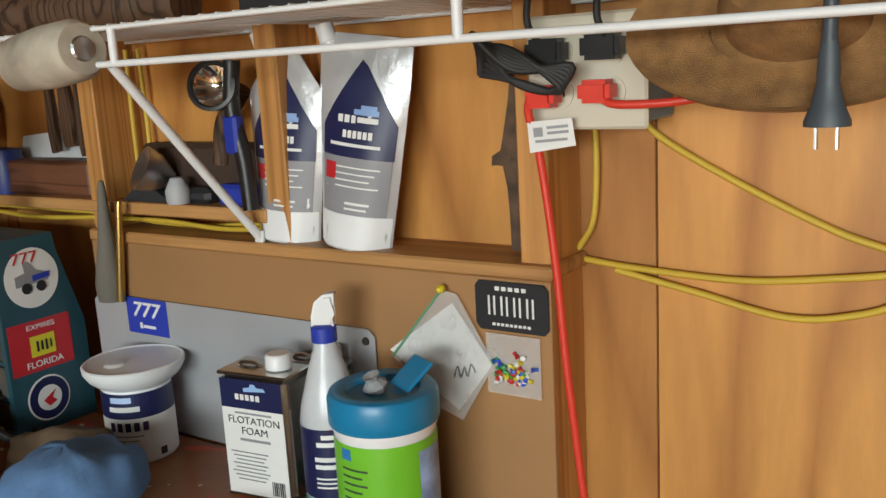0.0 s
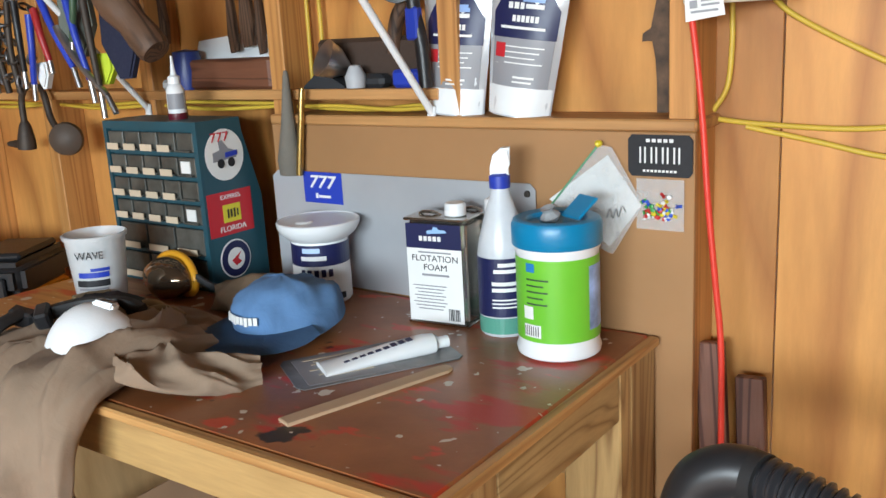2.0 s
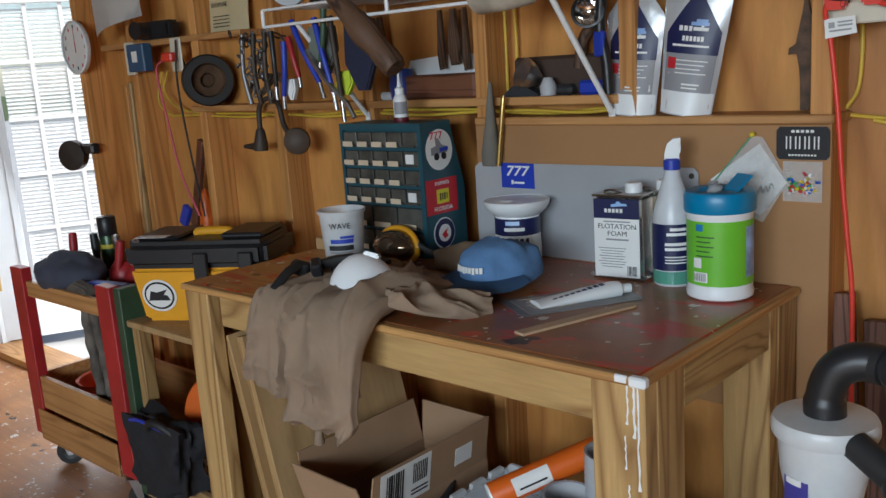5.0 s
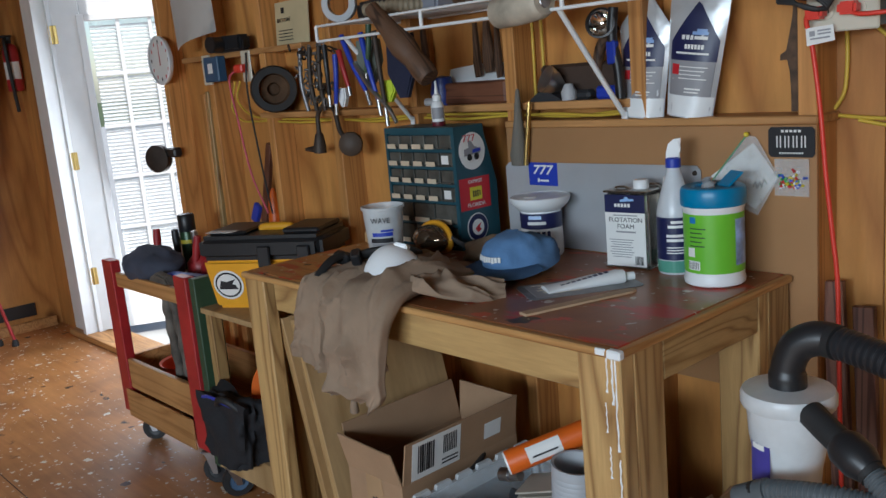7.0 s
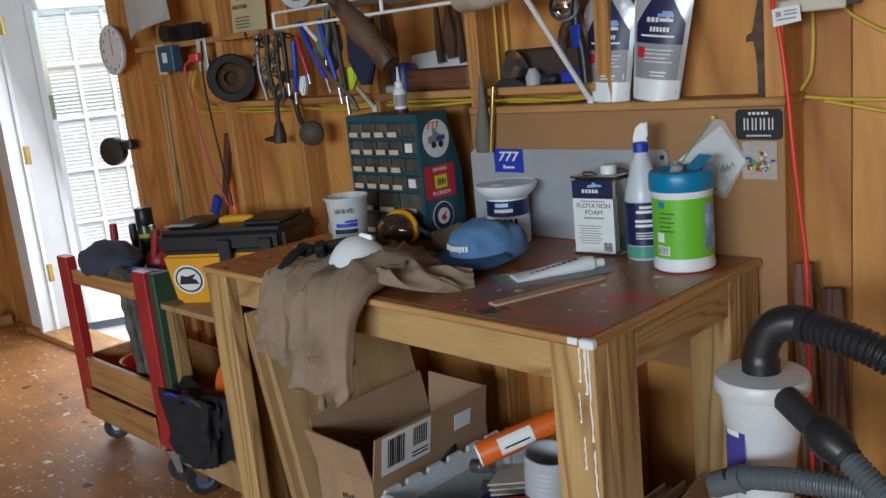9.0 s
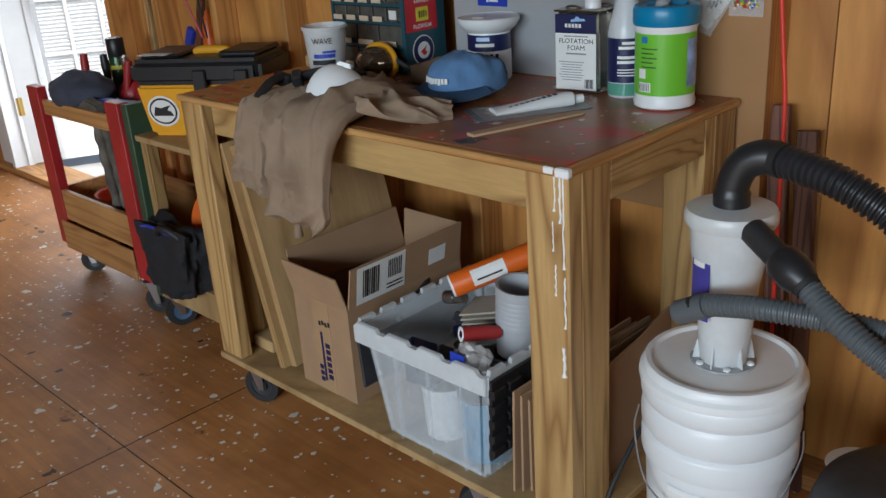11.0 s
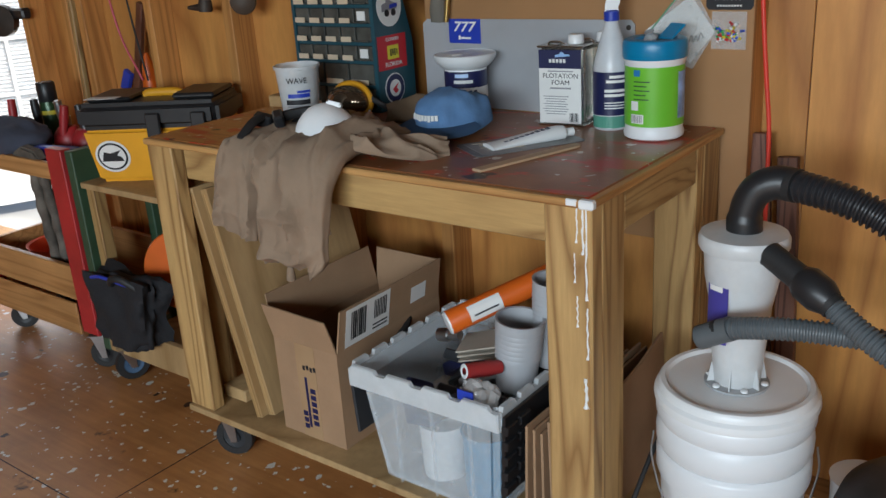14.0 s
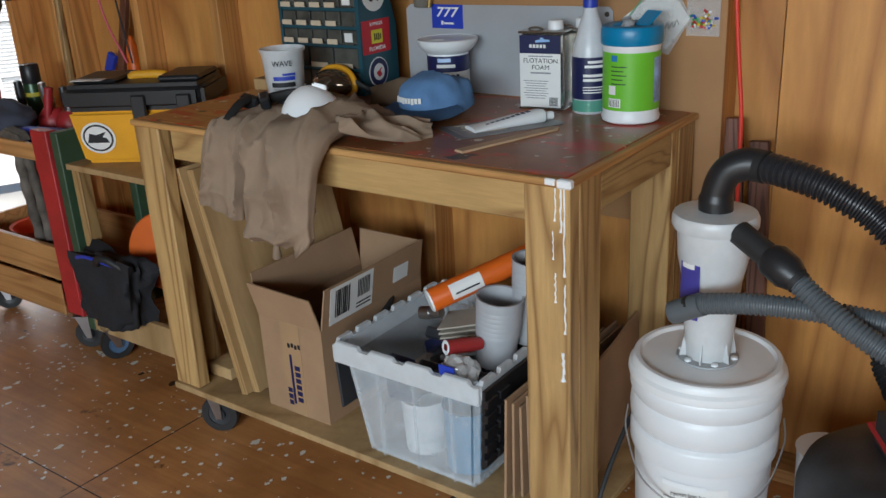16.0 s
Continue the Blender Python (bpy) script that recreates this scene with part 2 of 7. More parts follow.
def benchtop_material():
    m, n, l, p = mat("paint_spattered_benchtop")
    v = coords(n, l, (1, 1, 1)).outputs[0]
    r = ramp(n, [(0.3, (0.20, 0.068, 0.026)), (0.7, (0.40, 0.15, 0.052))])
    l.new(noise_tex(n, l, v, 5, 6, 0.62), r.inputs[0])
    c = r.outputs[0]
    # the end that was never painted keeps its orange varnish; then red smears, dark rings and pale drips
    sepx, edge = n.new("ShaderNodeSeparateXYZ"), n.new("ShaderNodeMapRange")
    l.new(v, sepx.inputs[0])
    edge.inputs[1].default_value, edge.inputs[2].default_value = -0.78, -0.98
    l.new(sepx.outputs[0], edge.inputs[0])
    grain = noise_tex(n, l, coords(n, l, (1.2, 18, 18)).outputs[0], 4.0, 5, 0.6, 0.3)
    bare = ramp(n, [(0.3, (0.36, 0.14, 0.04)), (0.7, (0.58, 0.27, 0.085))])
    l.new(grain, bare.inputs[0])
    ragged = n.new("ShaderNodeMath")
    ragged.operation = "MULTIPLY_ADD"
    ragged.inputs[1].default_value = 1.3
    ragged.inputs[2].default_value = -0.4
    l.new(edge.outputs[0], ragged.inputs[0])
    worn = n.new("ShaderNodeMath")
    worn.operation, worn.use_clamp = "ADD", True
    l.new(ragged.outputs[0], worn.inputs[0])
    l.new(noise_tex(n, l, v, 9, 5, 0.6), worn.inputs[1])
    wr = ramp(n, [(0.45, (0, 0, 0)), (0.75, (1, 1, 1))])
    l.new(worn.outputs[0], wr.inputs[0])
    c = mix(n, l, wr.outputs[0], c, bare.outputs[0])
    for scale, lo, hi, col, stretch in ((6.5, 0.57, 0.625, (0.48, 0.035, 0.012), (0.8, 2.2, 1)), (15.0, 0.62, 0.66, (0.55, 0.06, 0.02), (0.7, 1.4, 1)), (10.0, 0.66, 0.69, (0.02, 0.014, 0.012), (1, 1, 1))):
        sp = ramp(n, [(lo, (0, 0, 0)), (hi, (1, 1, 1))])
        l.new(noise_tex(n, l, coords(n, l, stretch).outputs[0], scale, 4, 0.5), sp.inputs[0])
        c = mix(n, l, sp.outputs[0], c, col)
    for scale, share, size in ((30.0, 0.14, 0.2), (70.0, 0.10, 0.25)):
        c = mix(n, l, chips(n, l, scale, share, size), c, (0.66, 0.6, 0.52))
    l.new(c, p.inputs["Base Color"])
    p.inputs["Roughness"].default_value = 0.34
    p.inputs["Coat Weight"].default_value = 0.06
    bump(n, l, p, noise_tex(n, l, v, 60, 4), 0.12)
    return m


# boards for the unseen walls and ceiling, dark to keep fill light down
UNSEEN_DARK = wood("dark_unseen_boards", (0.07, 0.045, 0.025), (0.12, 0.08, 0.045), (0.5, 7, 7), 6, 0.7)
FLOOR, BENCHTOP = floor_material(), benchtop_material()


# ---- building helpers ----
def part(name, bm, material, parent=None, label="", smooth=None):
    me = bpy.data.meshes.new(name)
    bmesh.ops.recalc_face_normals(bm, faces=bm.faces)
    if smooth is not None:
        for f in bm.faces:
            f.smooth = True
        for e in bm.edges:
            e.smooth = len(e.link_faces) == 2 and e.calc_face_angle(0) < radians(smooth)
    bm.to_mesh(me)
    bm.free()
    for x in material if isinstance(material, (list, tuple)) else (material,):
        me.materials.append(x)
    ob = new(name, me)
    ob.parent = parent
    if label:
        tagged(ob, label)
    return ob


def thing(name, label, category, at=(0, 0, 0), rz=0, group="", kind="", rx=0, ry=0):
    ob = new(name)
    ob.matrix_basis = pose(*at, rx, ry, rz)
    return tagged(ob, label, category, group, kind)


def box(x0, x1, y0, y1, z0, z1, bevel=0.0, bm=None, turn=None, seg=1):
    bm = bm or bmesh.new()
    made = bmesh.ops.create_cube(bm, size=1.0)["verts"]
    for v in made:
        v.co = Vector((x0 + (v.co.x + 0.5) * (x1 - x0), y0 + (v.co.y + 0.5) * (y1 - y0), z0 + (v.co.z + 0.5) * (z1 - z0)))
    if bevel:
        es = list({e for v in made for e in v.link_edges})
        made = list({v for f in bmesh.ops.bevel(bm, geom=es, offset=bevel, segments=seg, affect="EDGES")["faces"] for v in f.verts} | {v for v in made if v.is_valid})
    if turn is not None:
        bmesh.ops.transform(bm, matrix=turn, verts=[v for v in made if v.is_valid])
    return bm


def lathe(profile, seg=32, bm=None, turn=None, squash=1.0):
    """A turned shape: (radius, height) pairs round z."""
    bm = bm or bmesh.new()
    rings = []
    for r, z in profile:
        if r < 1e-6:
            rings.append([bm.verts.new((0, 0, z))])
        else:
            rings.append([bm.verts.new((r * math.cos(2 * math.pi * i / seg), squash * r * math.sin(2 * math.pi * i / seg), z)) for i in range(seg)])
    for a, b in zip(rings, rings[1:]):
        for i in range(seg):
            j = (i + 1) % seg
            if len(a) == 1 and len(b) == 1:
                continue
            q = [a[0], b[j], b[i]] if len(a) == 1 else [a[i], a[j], b[0]] if len(b) == 1 else [a[i], a[j], b[j], b[i]]
            bm.faces.new(q)
    if turn is not None:
        bmesh.ops.transform(bm, matrix=turn, verts=[v for ring in rings for v in ring])
    return bm


def spline(points, n=8):
    """A smooth line through points (Catmull-Rom)."""
    p = [Vector(q) for q in points]
    p = [2 * p[0] - p[1]] + p + [2 * p[-1] - p[-2]]
    out = []
    for a, b, c, d in zip(p, p[1:], p[2:], p[3:]):
        for i in range(n):
            t = i / n
            out.append(0.5 * (2 * b + (c - a) * t + (2 * a - 5 * b + 4 * c - d) * t * t + (3 * b - a - 3 * c + d) * t ** 3))
    return out + [p[-2]]


def tube(line, radius, seg=10, bm=None, caps=True):
    """A round bar along a line; radius may be a function of (index, share of the way)."""
    bm = bm or bmesh.new()
    line = [Vector(q) for q in line]
    rings, side = [], None
    for i, q in enumerate(line):
        d = (line[min(i + 1, len(line) - 1)] - line[max(i - 1, 0)]).normalized()
        side = (side - d * side.dot(d)) if side is not None else d.cross(Vector((0.3, 0.2, 1)))
        side = (side if side.length > 1e-5 else d.orthogonal()).normalized()
        up = d.cross(side)
        r = radius(i, i / (len(line) - 1)) if callable(radius) else radius
        rings.append([bm.verts.new(q + r * (math.cos(a) * side + math.sin(a) * up)) for a in (2 * math.pi * k / seg for k in range(seg))])
    for a, b in zip(rings, rings[1:]):
        for i in range(seg):
            j = (i + 1) % seg
            bm.faces.new([a[i], a[j], b[j], b[i]])
    if caps:
        bm.faces.new(rings[0][::-1])
        bm.faces.new(rings[-1])
    return bm


def slab(outline, z0, z1, bm=None, turn=None, bevel=0.0):
    """A flat outline of (x, y) pairs, extruded from z0 to z1."""
    bm = bm or bmesh.new()
    lo = [bm.verts.new((x, y, z0)) for x, y in outline]
    hi = [bm.verts.new((x, y, z1)) for x, y in outline]
    bm.faces.new(lo[::-1])
    top = bm.faces.new(hi)
    for i in range(len(lo)):
        j = (i + 1) % len(lo)
        bm.faces.new([lo[i], lo[j], hi[j], hi[i]])
    if bevel:
        bmesh.ops.bevel(bm, geom=list(top.edges), offset=bevel, segments=2, affect="EDGES")
    if turn is not None:
        bmesh.ops.transform(bm, matrix=turn, verts=bm.verts)
    return bm


def circle(r, n=28, cx=0.0, cy=0.0, ry=None):
    return [(cx + r * math.cos(2 * math.pi * i / n), cy + (ry or r) * math.sin(2 * math.pi * i / n)) for i in range(n)]


def lettering(text, size, material, parent, turn, name="lettering", width=None, bold=0.0):
    """Flat letters of the built-in font; the pose turn puts their middle line's centre on a face (x along the line, y up)."""
    cu = bpy.data.curves.new(name, "FONT")
    cu.body, cu.size, cu.align_x, cu.align_y, cu.extrude, cu.offset = text, size, "CENTER", "CENTER", 0.0003, bold
    tmp = new(name, cu)
    me = bpy.data.meshes.new_from_object(tmp)
    bpy.data.objects.remove(tmp)
    me.materials.append(material)
    if width:
        xs = [v.co.x for v in me.vertices]
        k = width / (max(xs) - min(xs))
        for v in me.vertices:
            v.co.x *= k
    me.transform(turn)
    ob = new(name, me)
    ob.parent = parent
    return ob


FRONT = pose(0, 0, 0, 90, 0, 0)          # a sheet drawn in x, y stands up facing -y
EAST = pose(0, 0, 0, 90, 0, 90)          # the same, facing +x

# ---- room ----
WALL_Y, STUD_Y, PANEL_Y = 0.70, 0.612, 0.600       # sheathing, front of the studs, front of the hardboard
LEFT_X, RIGHT_X, BACK_Y, TOP_Z = -4.92, 3.2, -4.5, 2.6
DOOR_L, DOOR_R, DOOR_TOP = -4.31, -2.90, 2.04


def structure(name, bm, material, label, category, parent=None):
    return tagged(part(name, bm, material, parent), label, category, kind="structure")


floor = structure("floor", box(LEFT_X - 0.1, RIGHT_X + 0.1, BACK_Y - 0.1, 0.8, -0.06, 0.0), FLOOR, "worn orange-brown plywood floor with paint drips", "floor")
wall_north = new("wall_north")
tagged(wall_north, "bare plywood sheathing on an open stud wall", "wall", kind="structure")
# sheets of plywood butted with narrow gaps
for x0, x1 in ((-2.86, -2.42), (-2.417, -1.2), (-1.197, 0.022), (0.025, 0.146), (0.1485, 1.36), (1.363, RIGHT_X)):
    part("plywood_sheet", box(x0, x1, WALL_Y, WALL_Y + 0.018, 0.0, TOP_Z, 0.001), PLY, wall_north)
part("plywood_sheet", box(LEFT_X, DOOR_L - 0.02, WALL_Y, WALL_Y + 0.018, 0.0, TOP_Z), PLY, wall_north)
part("plywood_sheet", box(DOOR_L - 0.02, -2.86, WALL_Y, WALL_Y + 0.018, DOOR_TOP, TOP_Z), PLY, wall_north)
STUDS = [0.030, -0.377, -0.783, -1.190, -1.596, -2.003, -2.41, -2.80]
for x in STUDS:
    part("stud", box(x - 0.02, x + 0.02, STUD_Y, WALL_Y, 0.0, TOP_Z, 0.002), STUD, wall_north)
part("bottom_plate", box(-2.78, 3.1, STUD_Y + 0.002, WALL_Y, 0.0, 0.038, 0.002), LEDGE, wall_north)
wall_west = structure("wall_west", box(LEFT_X - 0.02, LEFT_X, BACK_Y, 0.9, 0, TOP_Z), PLY, "plain plywood end wall", "wall")
# east wall, south wall and ceiling: added out of view, dark against bounce
wall_east = structure("wall_east", box(RIGHT_X, RIGHT_X + 0.02, BACK_Y, 0.9, 0, TOP_Z), UNSEEN_DARK, "unseen wall added to close the room, dark to cut bounced light", "wall")
bm = box(LEFT_X, -0.4, BACK_Y - 0.02, BACK_Y, 0, TOP_Z)
box(2.8, RIGHT_X, BACK_Y - 0.02, BACK_Y, 0, TOP_Z, bm=bm)
box(-0.4, 2.8, BACK_Y - 0.02, BACK_Y, 2.3, TOP_Z, bm=bm)
structure("wall_south", bm, UNSEEN_DARK, "unseen dark wall added to cut bounced light, with a wide open doorway", "wall")
structure("ceiling", box(LEFT_X, RIGHT_X, BACK_Y, 0.9, TOP_Z, TOP_Z + 0.02), UNSEEN_DARK, "unseen ceiling added to close the room, dark to cut bounced light", "ceiling")

# hardboard panel behind the bench, with a pale capping ledge
structure("wall_panel", box(-0.80, 0.055, PANEL_Y, STUD_Y - 0.001, 0.62, 1.212, 0.001), FIBRE, "brown hardboard backboard behind the bench", "wall panel")
structure("ledge", box(-0.80, 0.058, PANEL_Y - 0.004, WALL_Y - 0.001, 1.2125, 1.231, 0.003), LEDGE, "narrow pine ledge over the hardboard", "ledge")

# side door: white frame, leaf swung out, blinds between its panes
door_frame = tagged(new("door_frame"), "white painted door frame, door standing open", "door frame", kind="structure")
part("jamb", box(DOOR_L - 0.06, DOOR_L - 0.02, 0.63, 0.80, 0, DOOR_TOP), WHITE_PAINT, door_frame)
part("casing", box(DOOR_L - 0.27, DOOR_L - 0.06, 0.66, 0.698, 0, DOOR_TOP + 0.06, 0.004), WHITE_PAINT, door_frame)
part("stop", box(DOOR_L - 0.02, DOOR_L, 0.70, 0.74, 0, DOOR_TOP), WHITE_PAINT, door_frame)
part("head", box(DOOR_L - 0.27, -2.86, 0.63, 0.80, DOOR_TOP, DOOR_TOP + 0.06), WHITE_PAINT, door_frame)
part("threshold", box(DOOR_L - 0.27, -2.86, 0.62, 0.82, 0.0, 0.035, 0.004), LEDGE, door_frame)
part("post", box(-2.90, -2.821, 0.66, 0.74, 0.0, TOP_Z, 0.002), STUD, door_frame)
leaf = thing("door", "white glazed door swung outwards with blinds inside", "door", (DOOR_L, 0.72, 0.04), 64, kind="structure")
LW, LH = 0.86, 1.95
bm = box(0, 0.15, 0, 0.044, 0, LH, 0.003)
box(LW - 0.15, LW, 0, 0.044, 0, LH, 0.003, bm)
box(0.15, LW - 0.15, 0, 0.044, LH - 0.17, LH, 0.003, bm)
box(0.15, LW - 0.15, 0, 0.044, 0, 0.28, 0.003, bm)
part("leaf", bm, WHITE_PAINT, leaf)
bm = bmesh.new()
for a in ((0.13, 0.17, 0.26, LH - 0.15), (LW - 0.17, LW - 0.13, 0.26, LH - 0.15), (0.17, LW - 0.17, 0.26, 0.30), (0.17, LW - 0.17, LH - 0.19, LH - 0.15)):
    box(a[0], a[1], -0.012, 0.0, a[2], a[3], 0.004, bm)
part("glazing_frame", bm, WHITE_PAINT, leaf)
for i in range(1, 3):
    x = 0.17 + i * (LW - 0.34) / 3
    part("muntin", box(x - 0.01, x + 0.01, 0.002, 0.012, 0.30, LH - 0.19), WHITE_PAINT, leaf)
for i in range(1, 5):
    z = 0.30 + i * (LH - 0.49) / 5
    part("muntin", box(0.19, LW - 0.19, 0.003, 0.011, z - 0.01, z + 0.01), WHITE_PAINT, leaf)
for i in range(70):
    z = 0.31 + i * (LH - 0.51) / 70
    part("slat", box(0.192, LW - 0.192, -0.0105, 0.0105, 0, 0.0012, turn=pose(0, 0.029, z, 38, 0, 0)), WHITE_PAINT, leaf)
pane = part("pane", box(0.19, LW - 0.19, 0.013, 0.017, 0.30, LH - 0.19), milky("door_glass", (0.8, 0.85, 0.86), 0.86, 0.05), leaf)
pane.visible_shadow = False
for z in (0.33, 1.0, 1.70):
    h = part("hinge", box(-0.022, 0.022, -0.006, 0.0, z - 0.05, z + 0.05, 0.002), BRASS, leaf)
    part("knuckle", lathe([(0, z - 0.05), (0.009, z - 0.05), (0.009, z + 0.05), (0, z + 0.05)], 12), BRASS, h)
# assumed ground outside, and a pale slab added to look bright through the door
structure("ground", box(-200, 200, -200, 200, -0.4, -0.3), plain("lawn", (0.10, 0.14, 0.05), 0.9, vary=0.4, scale=3), "lawn outside the door", "ground")
structure("pavement", box(-40, 6, 0.85, 45, -0.3, -0.02), plain("bright_backdrop", (0.5, 0.5, 0.48), 0.8, vary=0.1, scale=4), "pale slab added outside the door as a bright backdrop", "pavement")

# ---- workbench ----
EDGE_Y = wood("top_edge_wood", (0.46, 0.22, 0.07), (0.68, 0.38, 0.14), (9, 0.35, 9), 6, 0.5, (0.0, 0.9), 9, 0.25)
EDGE_X = wood("front_edge_wood", (0.46, 0.22, 0.07), (0.68, 0.38, 0.14), (0.35, 9, 9), 6, 0.5, (0.0, 0.9), 9, 0.25)
bench = thing("workbench", "wooden workbench on casters with a paint-spattered brown top", "workbench")
part("benchtop", box(-1.235, -0.0125, 0.0145, 0.592, 0.886, 0.9, 0.003), [BENCHTOP], bench)
part("top_edge", box(-1.235, -0.0125, -0.006, 0.014, 0.885, 0.8998, 0.003), EDGE_X, bench, "bare plywood edge")
part("top_edge", box(-0.012, 0.006, -0.006, 0.592, 0.885, 0.8998, 0.003), EDGE_Y, bench, "bare plywood edge")
for x0, x1 in ((-0.095, -0.001), (-1.235, -1.095)):
    for y0 in (0.004, 0.462):
        x1b = x1 if x0 > -1 else -1.142
        part("leg", box(x0, x1b, y0, y0 + 0.038, 0.156, 0.885, 0.003), PT_UP, bench)
for x0, x1 in ((-0.039, -0.001), (-1.235, -1.197)):
    part("leg", box(x0, x1, 0.0425, 0.13, 0.156, 0.885, 0.003), PT_UP, bench)
    part("leg", box(x0, x1, 0.5005, 0.588, 0.156, 0.885, 0.003), PT_UP, bench)
part("apron", box(-1.1045, -0.0955, 0.012, 0.046, 0.808, 0.885, 0.003), PT_X, bench)
part("apron", box(-1.10, -0.10, 0.55, 0.588, 0.798, 0.885, 0.003), PT_X, bench)
part("side_apron", box(-0.036, -0.002, 0.1305, 0.4615, 0.808, 0.885, 0.003), PT_Y, bench)
part("side_apron", box(-1.233, -1.199, 0.1305, 0.4615, 0.798, 0.885, 0.003), PT_Y, bench)
part("lower_shelf", box(-1.24, 0.02, -0.004, 0.592, 0.137, 0.1555, 0.002), BOARD, bench)

# ---- things on the bench ----
TOP = 0.9005


def bars(parent, rows, material, turn, name="print_line"):
    """Unreadable lines of print as plain bars: (x, y, width, height) on a face."""
    for x, y, w, h in rows:
        part(name, box(x - w / 2, x + w / 2, y - h / 2, y + h / 2, 0, 0.0006, turn=turn), material if not isinstance(material, tuple) else material[0], parent)


def patch(r, z0, z1, a0, a1, n=14, bm=None):
    """A label bent round an upright cylinder, from angle a0 to a1 (degrees)."""
    bm = bm or bmesh.new()
    cols = []
    for i in range(n + 1):
        a = radians(a0 + (a1 - a0) * i / n)
        cols.append([bm.verts.new((r * math.cos(a), r * math.sin(a), z)) for z in (z0, z1)])
    for p, q in zip(cols, cols[1:]):
        bm.faces.new([p[0], q[0], q[1], p[1]])
    return bm


def boat_logo(parent, w, turn, material):
    """A plain little hull shape that stands for the maker's mark."""
    part("maker_mark", slab([(-w / 2, 0), (w / 2, w * 0.08), (w * 0.42, w * 0.2), (w * 0.1, w * 0.2), (w * 0.02, w * 0.32), (-w * 0.16, w * 0.32), (-w * 0.2, w * 0.2), (-w / 2, w * 0.14)], 0, 0.0006, turn=turn), material, parent)


# tub of cleaning wipes
LIME = plain("lime_label", (0.16, 0.52, 0.035), 0.35, vary=0.08, bumpy=0)
CYAN = plain("blue_lid_plastic", (0.0, 0.21, 0.42), 0.35, vary=0.08)
tub = thing("wipes_tub", "white tub of cleaning wipes, lime label, blue lid", "wipes tub", (-0.103, 0.472, TOP), -52)
part("body", lathe([(0, 0), (0.055, 0), (0.0615, 0.004), (0.063, 0.012), (0.060, 0.02), (0.0605, 0.028), (0.0605, 0.156), (0.063, 0.162), (0.063, 0.172), (0.058, 0.176), (0, 0.176)], 48), WHITE_PLASTIC, tub, smooth=40)
lid = part("lid", lathe([(0.0645, 0.166), (0.066, 0.168), (0.066, 0.196), (0.063, 0.203), (0.056, 0.206), (0.045, 0.203), (0.042, 0.197), (0.02, 0.197), (0, 0.195)], 48), CYAN, tub, "blue flip-top lid", 40)
part("flap", box(-0.022, 0.022, -0.003, 0.002, 0, 0.045, 0.002, turn=pose(0.0, 0.02, 0.2, -52, 0, 25)), CYAN, lid)
part("wipe", lathe([(0.012, 0), (0.016, 0.008), (0.008, 0.016), (0.011, 0.022), (0, 0.018)], 9, turn=pose(-0.005, -0.006, 0.197, 18, 10, 0)), plain("grey_wipe", (0.35, 0.36, 0.37), 0.9), lid)
lab = part("label", patch(0.0612, 0.03, 0.152, -118, 120, 40), LIME, tub, "lime green printed label", 60)
part("splash", patch(0.0616, 0.045, 0.14, 36, 78, 10), plain("splash_print", (0.28, 0.42, 0.7), 0.4, vary=0.6, scale=90, bumpy=0), lab)
part("barcode", patch(0.0616, 0.037, 0.056, -62, -34, 6), PAPER, lab)
part("code_block", patch(0.0616, 0.064, 0.083, -62, -45, 4), PAPER, lab)
part("mark", patch(0.0616, 0.134, 0.147, -56, -42, 4), plain("round_mark", (0.02, 0.2, 0.5), 0.4, bumpy=0), lab)
for i in range(7):
    part("barcode_line", patch(0.0619, 0.039, 0.054, -60.5 + i * 3.6, -59 + i * 3.6, 1), INK, lab)
for i in range(5):
    part("print_line", patch(0.0616, 0.122 - i * 0.009, 0.1245 - i * 0.009, -56, -22 - (i * 7) % 13, 5), GREEN_PAINT, lab)

# spray bottle
CLEAR = milky("cloudy_bottle", (0.74, 0.78, 0.82), 0.25, 0.25)
spray = thing("spray_bottle", "half-full spray bottle with dark blue label and white trigger", "spray bottle", (-0.222, 0.512, TOP), -50)
part("bottle", lathe([(0, 0), (0.036, 0), (0.04, 0.005), (0.04, 0.13), (0.037, 0.15), (0.025, 0.195), (0.016, 0.222), (0.0135, 0.235), (0, 0.235)], 36), CLEAR, spray, smooth=40)
part("liquid", lathe([(0.0403, 0.006), (0.0404, 0.032)], 36), plain("green_liquid", (0.10, 0.32, 0.24), 0.2, bumpy=0), spray, "green cleaning liquid")
part("label", patch(0.0405, 0.034, 0.128, -110, 115, 30), NAVY, spray, "dark blue printed label")
for i, (z, a, b) in enumerate(((0.118, -20, 40), (0.108, -30, 55), (0.088, -35, 40), (0.078, -35, 62), (0.062, -35, 30), (0.056, -35, 44), (0.05, -35, 38))):
    part("print_line", patch(0.0409, z - (0.003 if i < 4 else 0.0012), z + (0.003 if i < 4 else 0.0012), a, b, 6), PAPER, spray)
part("collar", lathe([(0.0135, 0.232), (0.0165, 0.233), (0.0165, 0.252), (0.012, 0.255), (0, 0.255)], 24), ROYAL, spray, "blue collar", 40)
head = part("sprayer", slab([(-0.0145, 0), (0.0145, 0), (0.0135, 0.018), (0.017, 0.036), (0.017, 0.043), (0.003, 0.042), (-0.009, 0.032), (-0.014, 0.014)], -0.0095, 0.0095, turn=pose(0, 0, 0.252, 90, 0, 78), bevel=0.004), WHITE_PLASTIC, spray)
